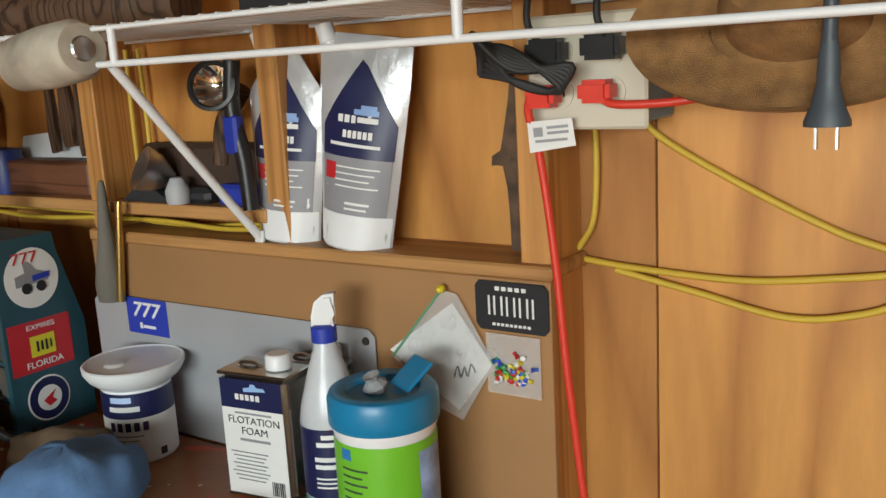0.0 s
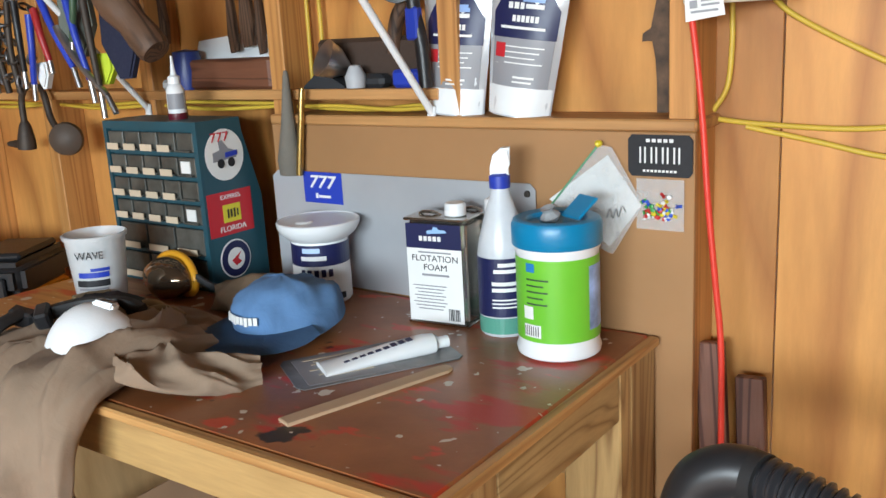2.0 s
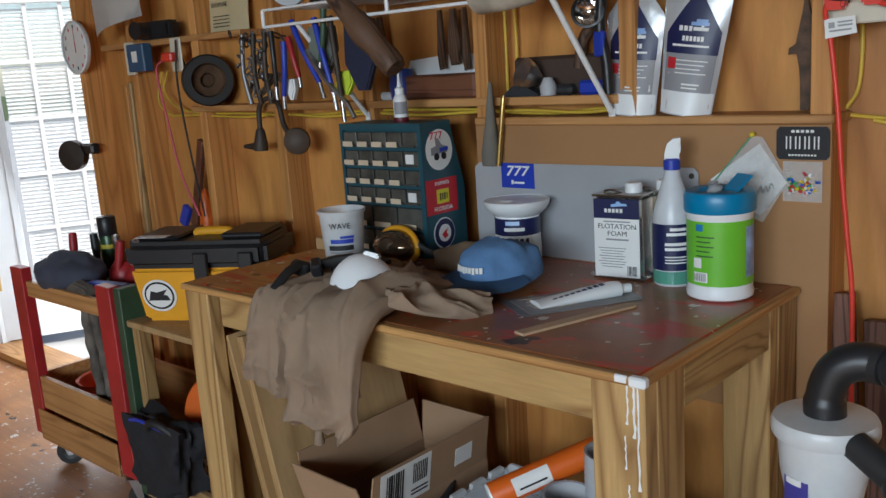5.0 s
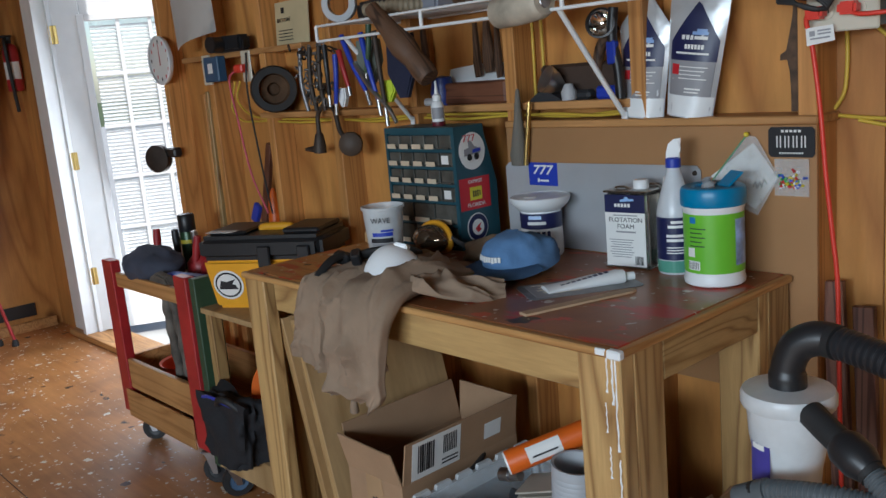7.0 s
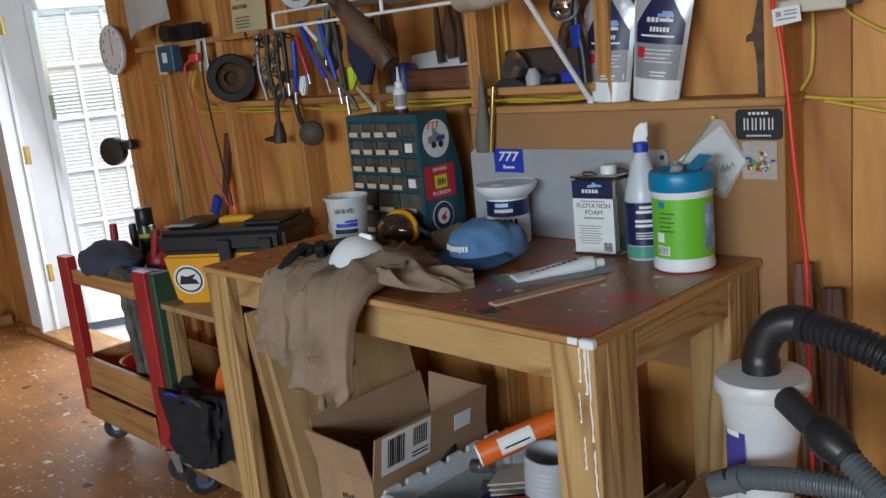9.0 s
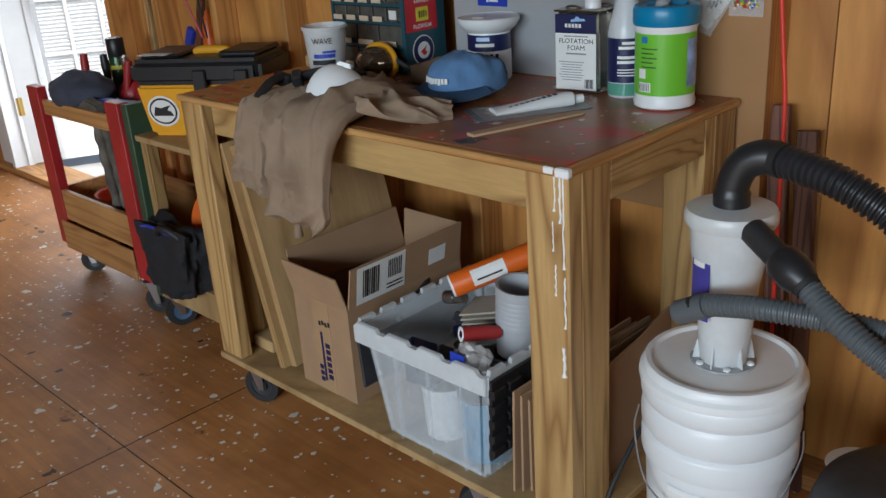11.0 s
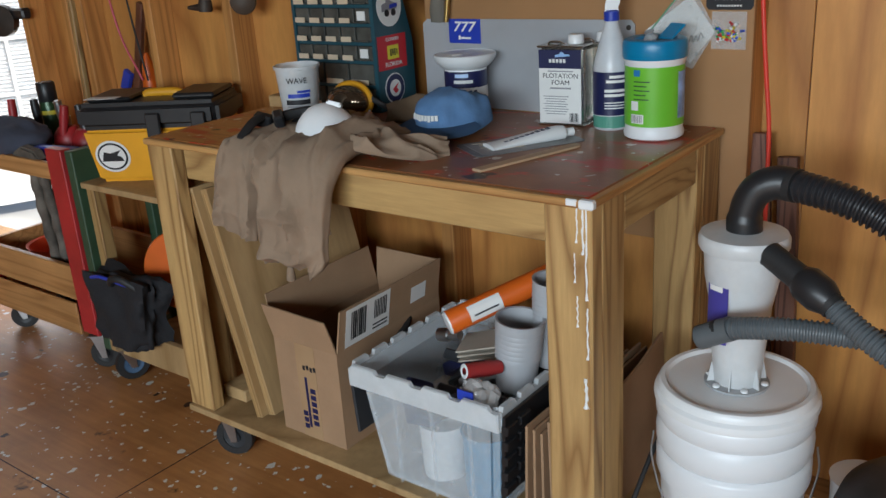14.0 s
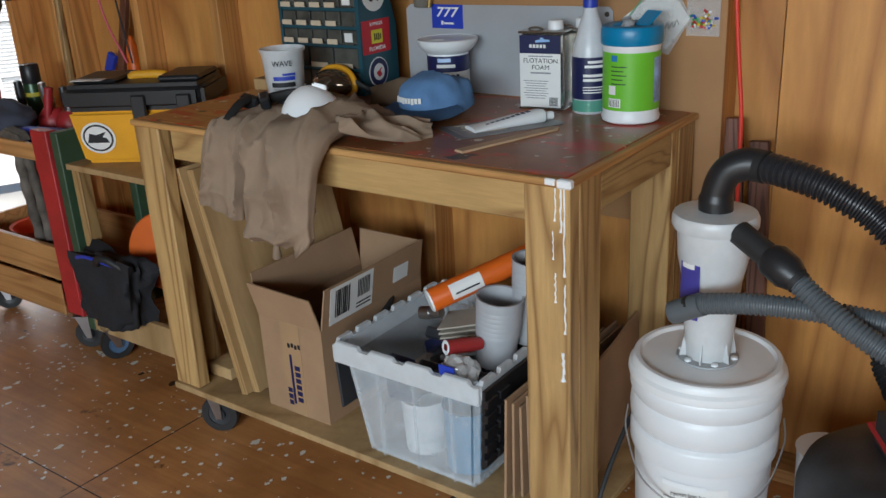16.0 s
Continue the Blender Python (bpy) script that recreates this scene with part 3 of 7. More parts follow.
part("trigger", slab([(0.006, 0.027), (0.018, 0.034), (0.024, 0.022), (0.019, 0.006), (0.014, 0.007), (0.016, 0.022)], -0.005, 0.005, turn=pose(0, 0, 0.252, 90, 0, 168)), WHITE_PLASTIC, head)

# tin cans of foam
TIN = plain("tinplate", (0.62, 0.61, 0.58), 0.22, 1.0, 0.15)


def tin_can(at, w, d, h, rz, printed):
    can = thing("tin_can", "oblong tin of flotation foam with white and navy label" if printed else "second oblong tin standing behind the first", "tin can", at, rz, group="foam tins")
    part("body", box(-w / 2, w / 2, -d / 2, d / 2, 0.002, h, 0.008, seg=3), TIN, can, smooth=30)
    part("rim", box(-w / 2 - 0.001, w / 2 + 0.001, -d / 2 - 0.001, d / 2 + 0.001, h - 0.002, h + 0.003, 0.002), TIN, can)
    part("rim", box(-w / 2 - 0.001, w / 2 + 0.001, -d / 2 - 0.001, d / 2 + 0.001, 0, 0.004, 0.0015), TIN, can)
    c = part("cap", lathe([(0, 0.022), (0.015, 0.022), (0.0175, 0.019), (0.018, 0.002), (0.014, 0), (0, 0)], 28, turn=pose(w * 0.22, 0, h + 0.003)), WHITE_PLASTIC, can, "white screw cap", 40)
    hd = spline([(-w * 0.38, 0, h), (-w * 0.34, 0, h + 0.006), (-w * 0.15, 0, h + 0.007), (w * 0.0, 0, h)], 4)
    part("handle", tube(hd, 0.0028, 8), TIN, can, smooth=60)
    if printed:
        face = pose(0, -d / 2 - 0.0005, 0) @ FRONT
        lb = part("label", box(-w / 2 + 0.004, w / 2 - 0.007, 0.006, h * 0.735, 0, 0.0006, turn=face), PAPER, can, "white printed label")
        part("label_top", box(-w / 2 + 0.004, w / 2 - 0.007, h * 0.735, h - 0.006, 0, 0.0006, turn=face), NAVY, can, "navy label top")
        face = pose(0, -d / 2 - 0.0013, 0) @ FRONT
        boat_logo(can, 0.036, face @ pose(0.006, h * 0.875, 0), plain("pale_blue_print", (0.3, 0.5, 0.8), 0.4, bumpy=0))
        bars(can, [(-0.024 + i * 0.0085, h * 0.83, 0.006, 0.008) for i in range(5)], PAPER, face)
        lettering("FLOTATION", 0.0145, INK, can, face @ pose(0, h * 0.64, 0), width=0.084)
        lettering("FOAM", 0.0145, INK, can, face @ pose(0, h * 0.555, 0), width=0.042)
        bars(can, [(0, h * 0.70, 0.06, 0.0025), (0, h * 0.485, 0.05, 0.0035)] + [(-0.012, h * (0.38 - i * 0.032), 0.062 - (i * 17 % 5) * 0.004, 0.0016) for i in range(8)], GREY_PRINT, face)
        bars(can, [(0.022 + i * 0.0032, h * 0.115, 0.0012 + 0.0006 * (i % 3), 0.02) for i in range(7)], INK, face)
    return can


tin_can((-0.338, 0.516, TOP), 0.112, 0.064, 0.177, 7, True)
tin_can((-0.292, 0.570, TOP), 0.10, 0.045, 0.177, 6, False)

# quart of coating with a wide white lid
quart = thing("paint_can", "white plastic can with navy label and wide white lid", "paint can", (-0.622, 0.520, TOP), -58)
part("body", lathe([(0, 0), (0.05, 0), (0.0525, 0.004), (0.0525, 0.11), (0.051, 0.118), (0, 0.118)], 44), WHITE_PLASTIC, quart, smooth=40)
part("label_top", patch(0.053, 0.073, 0.112, -150, 150, 40), NAVY, quart, "navy label band")
boat = part("maker_mark", patch(0.0534, 0.098, 0.107, -26, 10, 6), plain("pale_mark", (0.45, 0.6, 0.85), 0.4, bumpy=0), quart)
part("print_line", patch(0.0534, 0.084, 0.092, -30, 22, 8), PAPER, quart)
part("label", patch(0.053, 0.004, 0.073, -150, 150, 40), PAPER, quart, "white label")
lt = bmesh.new()
for a0, a1 in ((-32, -22), (-18, -8), (-4, 6), (10, 20), (24, 34)):
    patch(0.0534, 0.053, 0.067, a0, a1 - 1, 3, lt)
part("print_word", lt, NAVY, quart)
for i in range(5):
    part("print_line", patch(0.0534, 0.044 - i * 0.007, 0.046 - i * 0.007, -30, 24 - (i * 9) % 20, 6), GREY_PRINT, quart)
part("code_block", patch(0.0534, 0.008, 0.02, 48, 60, 3), INK, quart)
part("lid", lathe([(0.046, 0.112), (0.056, 0.118), (0.068, 0.128), (0.0755, 0.140), (0.0765, 0.149), (0.074, 0.151), (0.0715, 0.1492), (0.05, 0.1488), (0.02, 0.1494), (0, 0.1494)], 48), WHITE_PLASTIC, quart, "wide white lid", 30)
part("spill", lathe([(0, 0.0035), (0.012, 0.003), (0.018, 0.0)], 14, turn=pose(0.02, -0.02, 0.149)), WHITE_PAINT, quart, "dried white paint")

# mixing cup
CUP = milky("milky_cup", (0.78, 0.80, 0.81), 0.42)
cup = thing("mixing_cup", "translucent plastic mixing cup marked in black and blue", "cup", (-0.975, 0.292, TOP + 0.018), -48)
part("cup_wall", lathe([(0, 0), (0.044, 0), (0.045, 0.002), (0.054, 0.118), (0.058, 0.119), (0.058, 0.126), (0.0555, 0.127), (0.0515, 0.116), (0.043, 0.003), (0, 0.003)], 44), CUP, cup, smooth=30)
for z, a0, a1, hgt, m in ((0.040, -38, 34, 0.012, INK), (0.056, -30, 34, 0.010, ROYAL), (0.066, -2, 36, 0.006, ROYAL), (0.029, -36, 30, 0.004, GREY_PRINT)):
    r = 0.0458 + 0.009 * z / 0.118
    part("print_band", patch(r + 0.0006, z - hgt / 2, z + hgt / 2, a0, a1, 9), m, cup)
lettering("WAVE", 0.02, INK, cup, pose(0.0542, 0, 0.093, 90, 0, 90), width=0.05)

# parts cabinet with little drawers
cab = thing("parts_cabinet", "dark teal metal cabinet of small clear drawers with stickers", "parts cabinet", (-1.135, 0.450, TOP))
CW, CD, CH = 0.288, 0.148, 0.331
part("shell", slab([(0.012, 0), (CD, 0), (CD, 0.17), (0.112, CH - 0.03), (0.108, CH), (0.012, CH)], 0, CW, turn=EAST), TEAL, cab)
bm = box(0, 0.010, 0, 0.012, 0, CH)
box(CW - 0.012, CW, 0, 0.012, 0, CH, bm=bm)
box(0.010, CW - 0.012, 0, 0.012, CH - 0.016, CH, bm=bm)
box(0.010, CW - 0.012, 0, 0.012, 0, 0.012, bm=bm)
part("frame", bm, TEAL, cab)
SMOKE = plain("smoky_drawer", (0.085, 0.085, 0.075), 0.25, vary=0.5, scale=60)
TAPE = plain("cream_tape", (0.62, 0.5, 0.36), 0.6, vary=0.1)
rows = [(5, 0.047)] * 4 + [(3, 0.062)] * 2
z = CH - 0.018
k = 0
for n, h in rows:
    part("rail", box(0.0105, CW - 0.0125, 0.003, 0.012, z - h, z - h + 0.006), TEAL, cab)
    for i in range(n):
        w = (CW - 0.022) / n
        x = 0.010 + i * w
        d = part("drawer", box(x + 0.003, x + w - 0.003, 0.001, 0.0115, z - h + 0.007, z - 0.003, 0.0015), SMOKE, cab)
        part("pull", box(x + w * 0.12, x + w * 0.88, -0.007, 0.001, z - h + 0.008, z - h + 0.012, 0.001), SMOKE, d)
        if (k * 7) % 5 != 3:
            part("label", box(x + w * 0.15, x + w * 0.82, -0.0085, -0.0072, z - h + 0.008, z - h + 0.021), TAPE, d, "cream tape label")
        elif k % 2:
            part("content", box(x + w * 0.2, x + w * 0.7, -0.001, 0.0008, z - h + 0.014, z - 0.01), PAPER, d)
        k += 1
    z -= h
side = pose(CW + 0.0004, 0, 0) @ EAST


def sticker(outline, material, x, y, up=0.0):
    return part("sticker", slab(outline, up, up + 0.0006, turn=side @ pose(x, y, 0)), material, cab)


s = sticker(circle(0.048, 36, ry=0.05), PAPER, 0.062, 0.262)
sticker([(-0.03, -0.012), (0.028, -0.008), (0.03, 0.004), (0.008, 0.012), (-0.004, 0.028), (-0.014, 0.028), (-0.012, 0.01), (-0.03, 0.006)], GREY_PRINT, 0.062, 0.262, 0.001)
sticker(circle(0.009, 16), INK, 0.05, 0.246, 0.0018)
sticker(circle(0.009, 16), INK, 0.076, 0.246, 0.0018)
sticker([(0.0, -0.006), (0.03, -0.003), (0.03, 0.006), (0.0, 0.004)], ROYAL, 0.062, 0.262, 0.002)
lettering("777", 0.026, RED_PRINT, cab, side @ pose(0.052, 0.296, 0.0014), width=0.045)
sticker([(-0.056, -0.043), (0.056, -0.043), (0.056, 0.043), (-0.056, 0.043)], RED_PRINT, 0.062, 0.148)
sticker([(-0.024, -0.017), (0.02, -0.017), (0.02, 0.018), (-0.024, 0.018)], plain("yellow_sticker", (0.75, 0.65, 0.04), 0.5, bumpy=0), 0.066, 0.147, 0.001)
bars(cab, [(0.054, 0.147, 0.004, 0.018), (0.062, 0.147, 0.004, 0.016), (0.07, 0.147, 0.004, 0.018), (0.078, 0.147, 0.003, 0.014)], INK, side @ pose(0, 0, 0.0018))
lettering("EXPIRES", 0.012, PAPER, cab, side @ pose(0.064, 0.180, 0.0012), width=0.05)
lettering("FLORIDA", 0.015, PAPER, cab, side @ pose(0.064, 0.117, 0.0012), width=0.066)
sticker(circle(0.039, 32), PAPER, 0.062, 0.055)
sticker(circle(0.036, 32), NAVY, 0.062, 0.055, 0.001)
sticker(circle(0.022, 28), PAPER, 0.062, 0.055, 0.0017)
sticker([(-0.012, -0.002), (0.012, 0.012), (0.004, 0.0), (0.012, -0.008), (-0.002, -0.014)], RED_PRINT, 0.062, 0.055, 0.0024)

# glue bottle on the cabinet
glue = thing("glue_bottle", "small white glue bottle with a tall nozzle and dark red base", "glue bottle", (-0.955, 0.50, TOP + CH), -45)
part("bottle", lathe([(0, 0.006), (0.017, 0.006), (0.018, 0.01), (0.018, 0.055), (0.013, 0.066), (0.008, 0.07), (0, 0.07)], 26), WHITE_PLASTIC, glue, smooth=40)
part("base", lathe([(0, 0), (0.018, 0), (0.0188, 0.006), (0.0188, 0.012), (0, 0.012)], 26), plain("maroon", (0.12, 0.01, 0.02), 0.4), glue)
part("nozzle", lathe([(0.012, 0.068), (0.012, 0.082), (0.006, 0.086), (0.0035, 0.105), (0.0025, 0.122), (0, 0.122)], 18), WHITE_PLASTIC, glue, smooth=30)
part("label", patch(0.0184, 0.02, 0.05, -60, 60, 8), GREY_PRINT, glue)

# goggles
gog = thing("goggles", "safety goggles with dark mirrored lens and yellow strap", "goggles", (-0.905, 0.400, TOP), -12)
bm = bmesh.new()
bmesh.ops.create_uvsphere(bm, u_segments=28, v_segments=14, radius=1.0)
for v in bm.verts:
    v.co = Vector((v.co.x * 0.075, v.co.y * (0.05 if v.co.y < 0 else 0.03), 0.042 + v.co.z * 0.036 - (0.012 * math.exp(-(v.co.x / 0.25) ** 2) if v.co.z < 0 else 0)))
part("lens", bm, plain("mirrored_lens", (0.22, 0.16, 0.11), 0.08, 0.85, 0.2, bumpy=0), gog, smooth=80)
part("frame", tube([(0.079 * math.cos(a), 0.012 - 0.004 * math.cos(2 * a), 0.042 + 0.039 * math.sin(a)) for a in (2 * math.pi * i / 32 for i in range(33))], 0.007, 8, caps=False), YELLOW_PLASTIC, gog, "yellow frame", 60)
part("strap", tube(spline([(0.078, 0.01, 0.05), (0.105, 0.03, 0.03), (0.09, 0.08, 0.012), (0.03, 0.09, 0.01), (-0.05, 0.09, 0.012), (-0.098, 0.05, 0.02), (-0.08, 0.012, 0.045)], 6), 0.007, 6), BLACK_RUBBER, gog, "black strap", 60)

# dust mask: a moulded cup with a valve
mask = thing("dust_mask", "white moulded dust mask with square valve", "dust mask", (-0.674, 0.072, TOP + 0.032), 30, rx=-12, ry=16)
bm = bmesh.new()
bmesh.ops.create_uvsphere(bm, u_segments=32, v_segments=18, radius=1.0)
bmesh.ops.delete(bm, geom=[v for v in bm.verts if v.co.z < -0.12], context="VERTS")
for v in bm.verts:
    v.co = Vector((v.co.x * 0.074 * (1 + 0.06 * math.cos(3 * math.atan2(v.co.y, v.co.x))), v.co.y * 0.063, v.co.z * 0.074 * (1 - 0.12 * v.co.x)))
bmesh.ops.solidify(bm, geom=bm.faces, thickness=0.0022)
part("shell", bm, plain("mask_felt", (0.8, 0.81, 0.82), 0.85, vary=0.04, bumpy=0.2), mask, smooth=60)
vl = part("valve", box(-0.016, 0.016, -0.014, 0.014, 0.068, 0.080, 0.003, seg=2), WHITE_PLASTIC, mask)
for i in range(4):
    part("valve_slot", box(-0.013, 0.013, -0.0105 + i * 0.0065, -0.0085 + i * 0.0065, 0.0799, 0.0806), GREY_PRINT, vl)

# baseball cap
cap = thing("baseball_cap", "faded blue cotton baseball cap with curved brim", "baseball cap", (-0.528, 0.340, TOP + 0.014), -97, ry=8)
bm = bmesh.new()
N, M = 48, 14
rings = []
for j in range(M):
    u = j / (M - 1) * math.pi / 2
    ring = []
    for i in range(N):
        a = 2 * math.pi * i / N
        r = math.cos(u) ** 0.62
        d = noise.noise((3 * math.cos(a), 3 * math.sin(a), u * 2.2)) * 0.010 * math.sin(2 * u + 0.35)
        back = 0.028 * max(0, -math.cos(a)) * math.sin(u)
        seam = 0.0012 * abs(math.cos(3 * a))
        ring.append(bm.verts.new(((0.098 * r + d - seam) * math.cos(a), (0.082 * r + d - seam) * math.sin(a), 0.004 + (0.088 - back + d) * math.sin(u) ** 0.85)))
    rings.append(ring)
for p, q in zip(rings, rings[1:]):
    for i in range(N):
        bm.faces.new([p[i], p[(i + 1) % N], q[(i + 1) % N], q[i]])
bm.faces.new(rings[-1])
part("crown", bm, DENIM, cap, smooth=60)
bm = bmesh.new()
grid = []
for j in range(9):
    s_ = j / 8
    row = []
    for i in range(21):
        a = radians(-78 + 156 * i / 20)
        rr = 1 + s_ * (0.74 * math.cos(a) ** 0.7)
        y = 0.082 * rr * math.sin(a) * (1 + 0.05 * s_)
        row.append(bm.verts.new((0.096 * rr * math.cos(a), y, 0.030 + 0.004 * s_ - 1.5 * y * y * (0.3 + 0.7 * s_))))
    grid.append(row)
for p, q in zip(grid, grid[1:]):
    for i in range(20):
        bm.faces.new([p[i], p[i + 1], q[i + 1], q[i]])
bmesh.ops.solidify(bm, geom=bm.faces, thickness=0.003)
part("brim", bm, DENIM, cap, smooth=50)
part("button", lathe([(0.007, 0), (0.006, 0.003), (0, 0.005)], 14, turn=pose(0, 0, 0.089)), DENIM, cap)
bm = bmesh.new()
for i in range(9):
    a = radians(-24 + i * 6)
    box(-0.0035, 0.0035, -0.006 - 0.002 * (i % 3 == 0), 0.006, -0.0006, 0.0006, bm=bm, turn=pose(0.0965 * math.cos(a) , 0.0835 * math.sin(a), 0.052, 90 - 14, 0, 90 + math.degrees(a)))
part("stitched_mark", bm, PAPER, cap, "white stitched mark")

# blister card with a tube, and a stir stick
card = thing("sealant_pack", "grey carded pack with a white sealant tube", "sealant pack", (-0.330, 0.305, TOP), 58)
part("card", slab([(-0.12, -0.064), (0.115, -0.064), (0.125, -0.054), (0.125, 0.054), (0.115, 0.064), (-0.12, 0.064), (-0.128, 0.05), (-0.128, -0.05)], 0.0, 0.0012), plain("card_print", (0.2, 0.2, 0.205), 0.35, vary=0.5, scale=70, bumpy=0), card)
part("print_patch", box(-0.11, 0.02, -0.055, 0.055, 0.0013, 0.0018), GREY_PRINT, card)
bars(card, [(-0.05 + (i % 2) * 0.01, 0.045 - i * 0.011, 0.09 - (i * 13 % 4) * 0.008, 0.005) for i in range(8)], plain("tan_print", (0.5, 0.42, 0.32), 0.5, bumpy=0), pose(0, 0, 0.0019))
tb = part("tube", lathe([(0, 0.1), (0.009, 0.1), (0.009, 0.082), (0.016, 0.076), (0.018, 0.06), (0.0185, 0.0), (0.019, -0.07), (0.020, -0.1), (0, -0.1)], 28, turn=pose(0.02, -0.01, 0.0125, 0, 90, 0), squash=1.0), WHITE_PLASTIC, card, "white tube", 40)
for v in tb.data.vertices:
    k = max(0.0, min(1.0, (0.06 - v.co.x) / 0.14))
    v.co.z = 0.0025 + (v.co.z - 0.0035) * (1 - 0.72 * k) if v.co.z > 0 else 0.002
    v.co.y = -0.01 + (v.co.y + 0.01) * (1 + 0.5 * k)
bars(card, [(0.055 - i * 0.0125, -0.018, 0.0085, 0.014) for i in range(9)], (NAVY if True else INK,), pose(0, 0, 0.0205) @ pose(0, 0, 0, 0, -8, 0))
stick = thing("stir_stick", "plain flat wooden stir stick", "stir stick", (-0.246, 0.205, TOP), 72.5)
part("stick", slab([(-0.135, -0.013), (0.12, -0.013), (0.132, -0.008), (0.135, 0), (0.132, 0.008), (0.12, 0.013), (-0.135, 0.013)], 0, 0.0045, bevel=0.001), plain("birch", (0.55, 0.38, 0.24), 0.6, vary=0.15, scale=40), stick)


def drips():
    """Dried white paint that ran over the front corner and down the leg."""
    g = thing("paint_drips", "dried white paint runs on the bench corner", "paint drips", kind="stuff")
    part("blob", box(-0.022, 0.0075, -0.0078, 0.008, 0.8845, 0.9012, 0.003), WHITE_PAINT, g)
    part("blob", box(-0.046, -0.024, -0.0072, -0.0005, 0.888, 0.9009, 0.002), WHITE_PAINT, g)
    bm = bmesh.new()
    rnd = random.Random(5)
    for x, z0, z1, w in ((-0.012, 0.885, 0.715, 0.0035), (-0.018, 0.885, 0.80, 0.004), (-0.010, 0.70, 0.60, 0.0035), (-0.030, 0.885, 0.82, 0.003), (-0.034, 0.80, 0.745, 0.0025), (-0.03, 0.72, 0.66, 0.003), (-0.014, 0.56, 0.50, 0.006)):
        line = [(x + rnd.uniform(-1, 1) * 0.0012, 0.0045, z0 + (z1 - z0) * i / 10) for i in range(11)]
        tube(line, lambda i, s_, w=w: w * (0.38 + 0.28 * math.sin(i * 2.1 + w * 900) ** 2 + 0.4 * (s_ > 0.9)), 7, bm)
    part("run", bm, WHITE_PAINT, g, smooth=60)


drips()

# ---- under the bench ----
LOW = 0.156


def caster(parent, x, y, r=0.045, rz=0, tyre=BLACK_RUBBER, rim=STEEL, top=0.137):
    c = part("caster", box(-0.03, 0.03, -0.03, 0.03, top - 0.004, top - 0.0003, turn=pose(x, y, 0, 0, 0, rz)), STEEL, parent)
    w = pose(x, y, r, 0, 0, rz) @ pose(0.012, 0, 0, 90, 0, 0)
    part("tyre", lathe([(r * 0.6, -0.014), (r * 0.95, -0.014), (r, -0.009), (r, 0.009), (r * 0.95, 0.014), (r * 0.6, 0.014)], 30, turn=w), tyre, c, smooth=30)
    part("rim", lathe([(0, -0.012), (r * 0.3, -0.016), (r * 0.32, -0.008), (r * 0.62, -0.011), (r * 0.62, 0.011), (r * 0.32, 0.008), (r * 0.3, 0.016), (0, 0.012)], 26, turn=w), rim, c, smooth=30)
    bm = bmesh.new()
    for s in (-1, 1):
        slab([(-0.026, 0), (0.026, 0), (0.02, -0.03), (0.022, -(top - r) - 0.008), (0.004, -(top - r) - 0.008), (-0.014, -0.03)], -0.0015, 0.0015, bm)
        vs = [v for v in bm.verts if not v.tag]
        bmesh.ops.transform(bm, matrix=pose(x, y, top - 0.003, 0, 0, rz) @ pose(0, s * 0.019, 0, 90, 0, 0), verts=vs)
        for v in bm.verts:
            v.tag = True
    part("fork", bm, STEEL, c)
    return c


SLATE = plain("dark_lid", (0.03, 0.033, 0.038), 0.45, vary=0.2)
for x, y, a in ((-1.15, 0.055, 25), (-0.30, 0.05, 40), (-1.15, 0.52, 10), (-0.10, 0.52, -20), (-0.52, 0.26, 30)):
    caster(bench, x, y, 0.055, a, rim=SLATE)

# two sheets leaning inside the leg
for i in range(2):
    sheet = thing("plywood_offcut", "pale plywood offcut leaning against the bench legs", "plywood board", (-1.006 + i * 0.026, 0.045 + i * 0.02, LOW + 0.002 + 0.005 * i), ry=-13.2, group="leaning offcuts")
    part("board", box(-0.012, 0.011, 0, 0.46, 0, 0.628 - i * 0.01, 0.001), BOARD, sheet)
    for dx in (-0.0065, 0.0, 0.0055):
        part("edge_ply", box(dx - 0.0012, dx + 0.0012, -0.0008, -0.0001, 0.003, 0.615 - i * 0.01), PT_UP, sheet)
blk = thing("wood_block", "short offcut block of pine on the lower shelf", "wood block", (-1.145, 0.10, LOW))
part("block", box(-0.045, 0.045, -0.02, 0.1, 0, 0.035, 0.003), BOARD, blk)

# open cardboard box
cb = thing("cardboard_box", "open brown cardboard box with printed tape and labels", "cardboard box", (-0.808, 0.052, LOW))
BW, BD, BH, T = 0.107, 0.40, 0.258, 0.004
part("bottom", box(-BW, BW, 0, BD, 0, T), CARDBOARD, cb)
part("front_panel", box(-BW, BW, 0, T, T, BH), CARDBOARD, cb)
part("back_panel", box(-BW, BW, BD - T, BD, T, BH), CARDBOARD, cb)
part("side_panel", box(-BW, -BW + T, T, BD - T, T, BH), CARDBOARD, cb)
part("side_panel", box(BW - T, BW, T, BD - T, T, BH), CARDBOARD, cb)
part("flap", slab([(-BW, 0), (BW, 0), (BW - 0.012, 0.088), (-BW - 0.008, 0.095)], 0, T, turn=pose(0, 0.004, BH, 102, 0, 0)), CARDBOARD, cb)
part("flap", slab([(0, 0), (BD - 0.01, 0), (BD - 0.012, 0.11), (0.004, 0.108)], 0, T, turn=pose(-BW, 0.004, BH, 90, 0, 90) @ pose(0, 0, 0, -12, 0, 0)), CARDBOARD, cb)
rf = part("flap", slab([(0, 0), (BD - 0.01, 0), (BD - 0.012, 0.118), (0.004, 0.112)], 0, T, turn=pose(BW - T, 0.004, BH, 90, 0, 90) @ pose(0, 0, 0, 10, 0, 0)), CARDBOARD, cb)
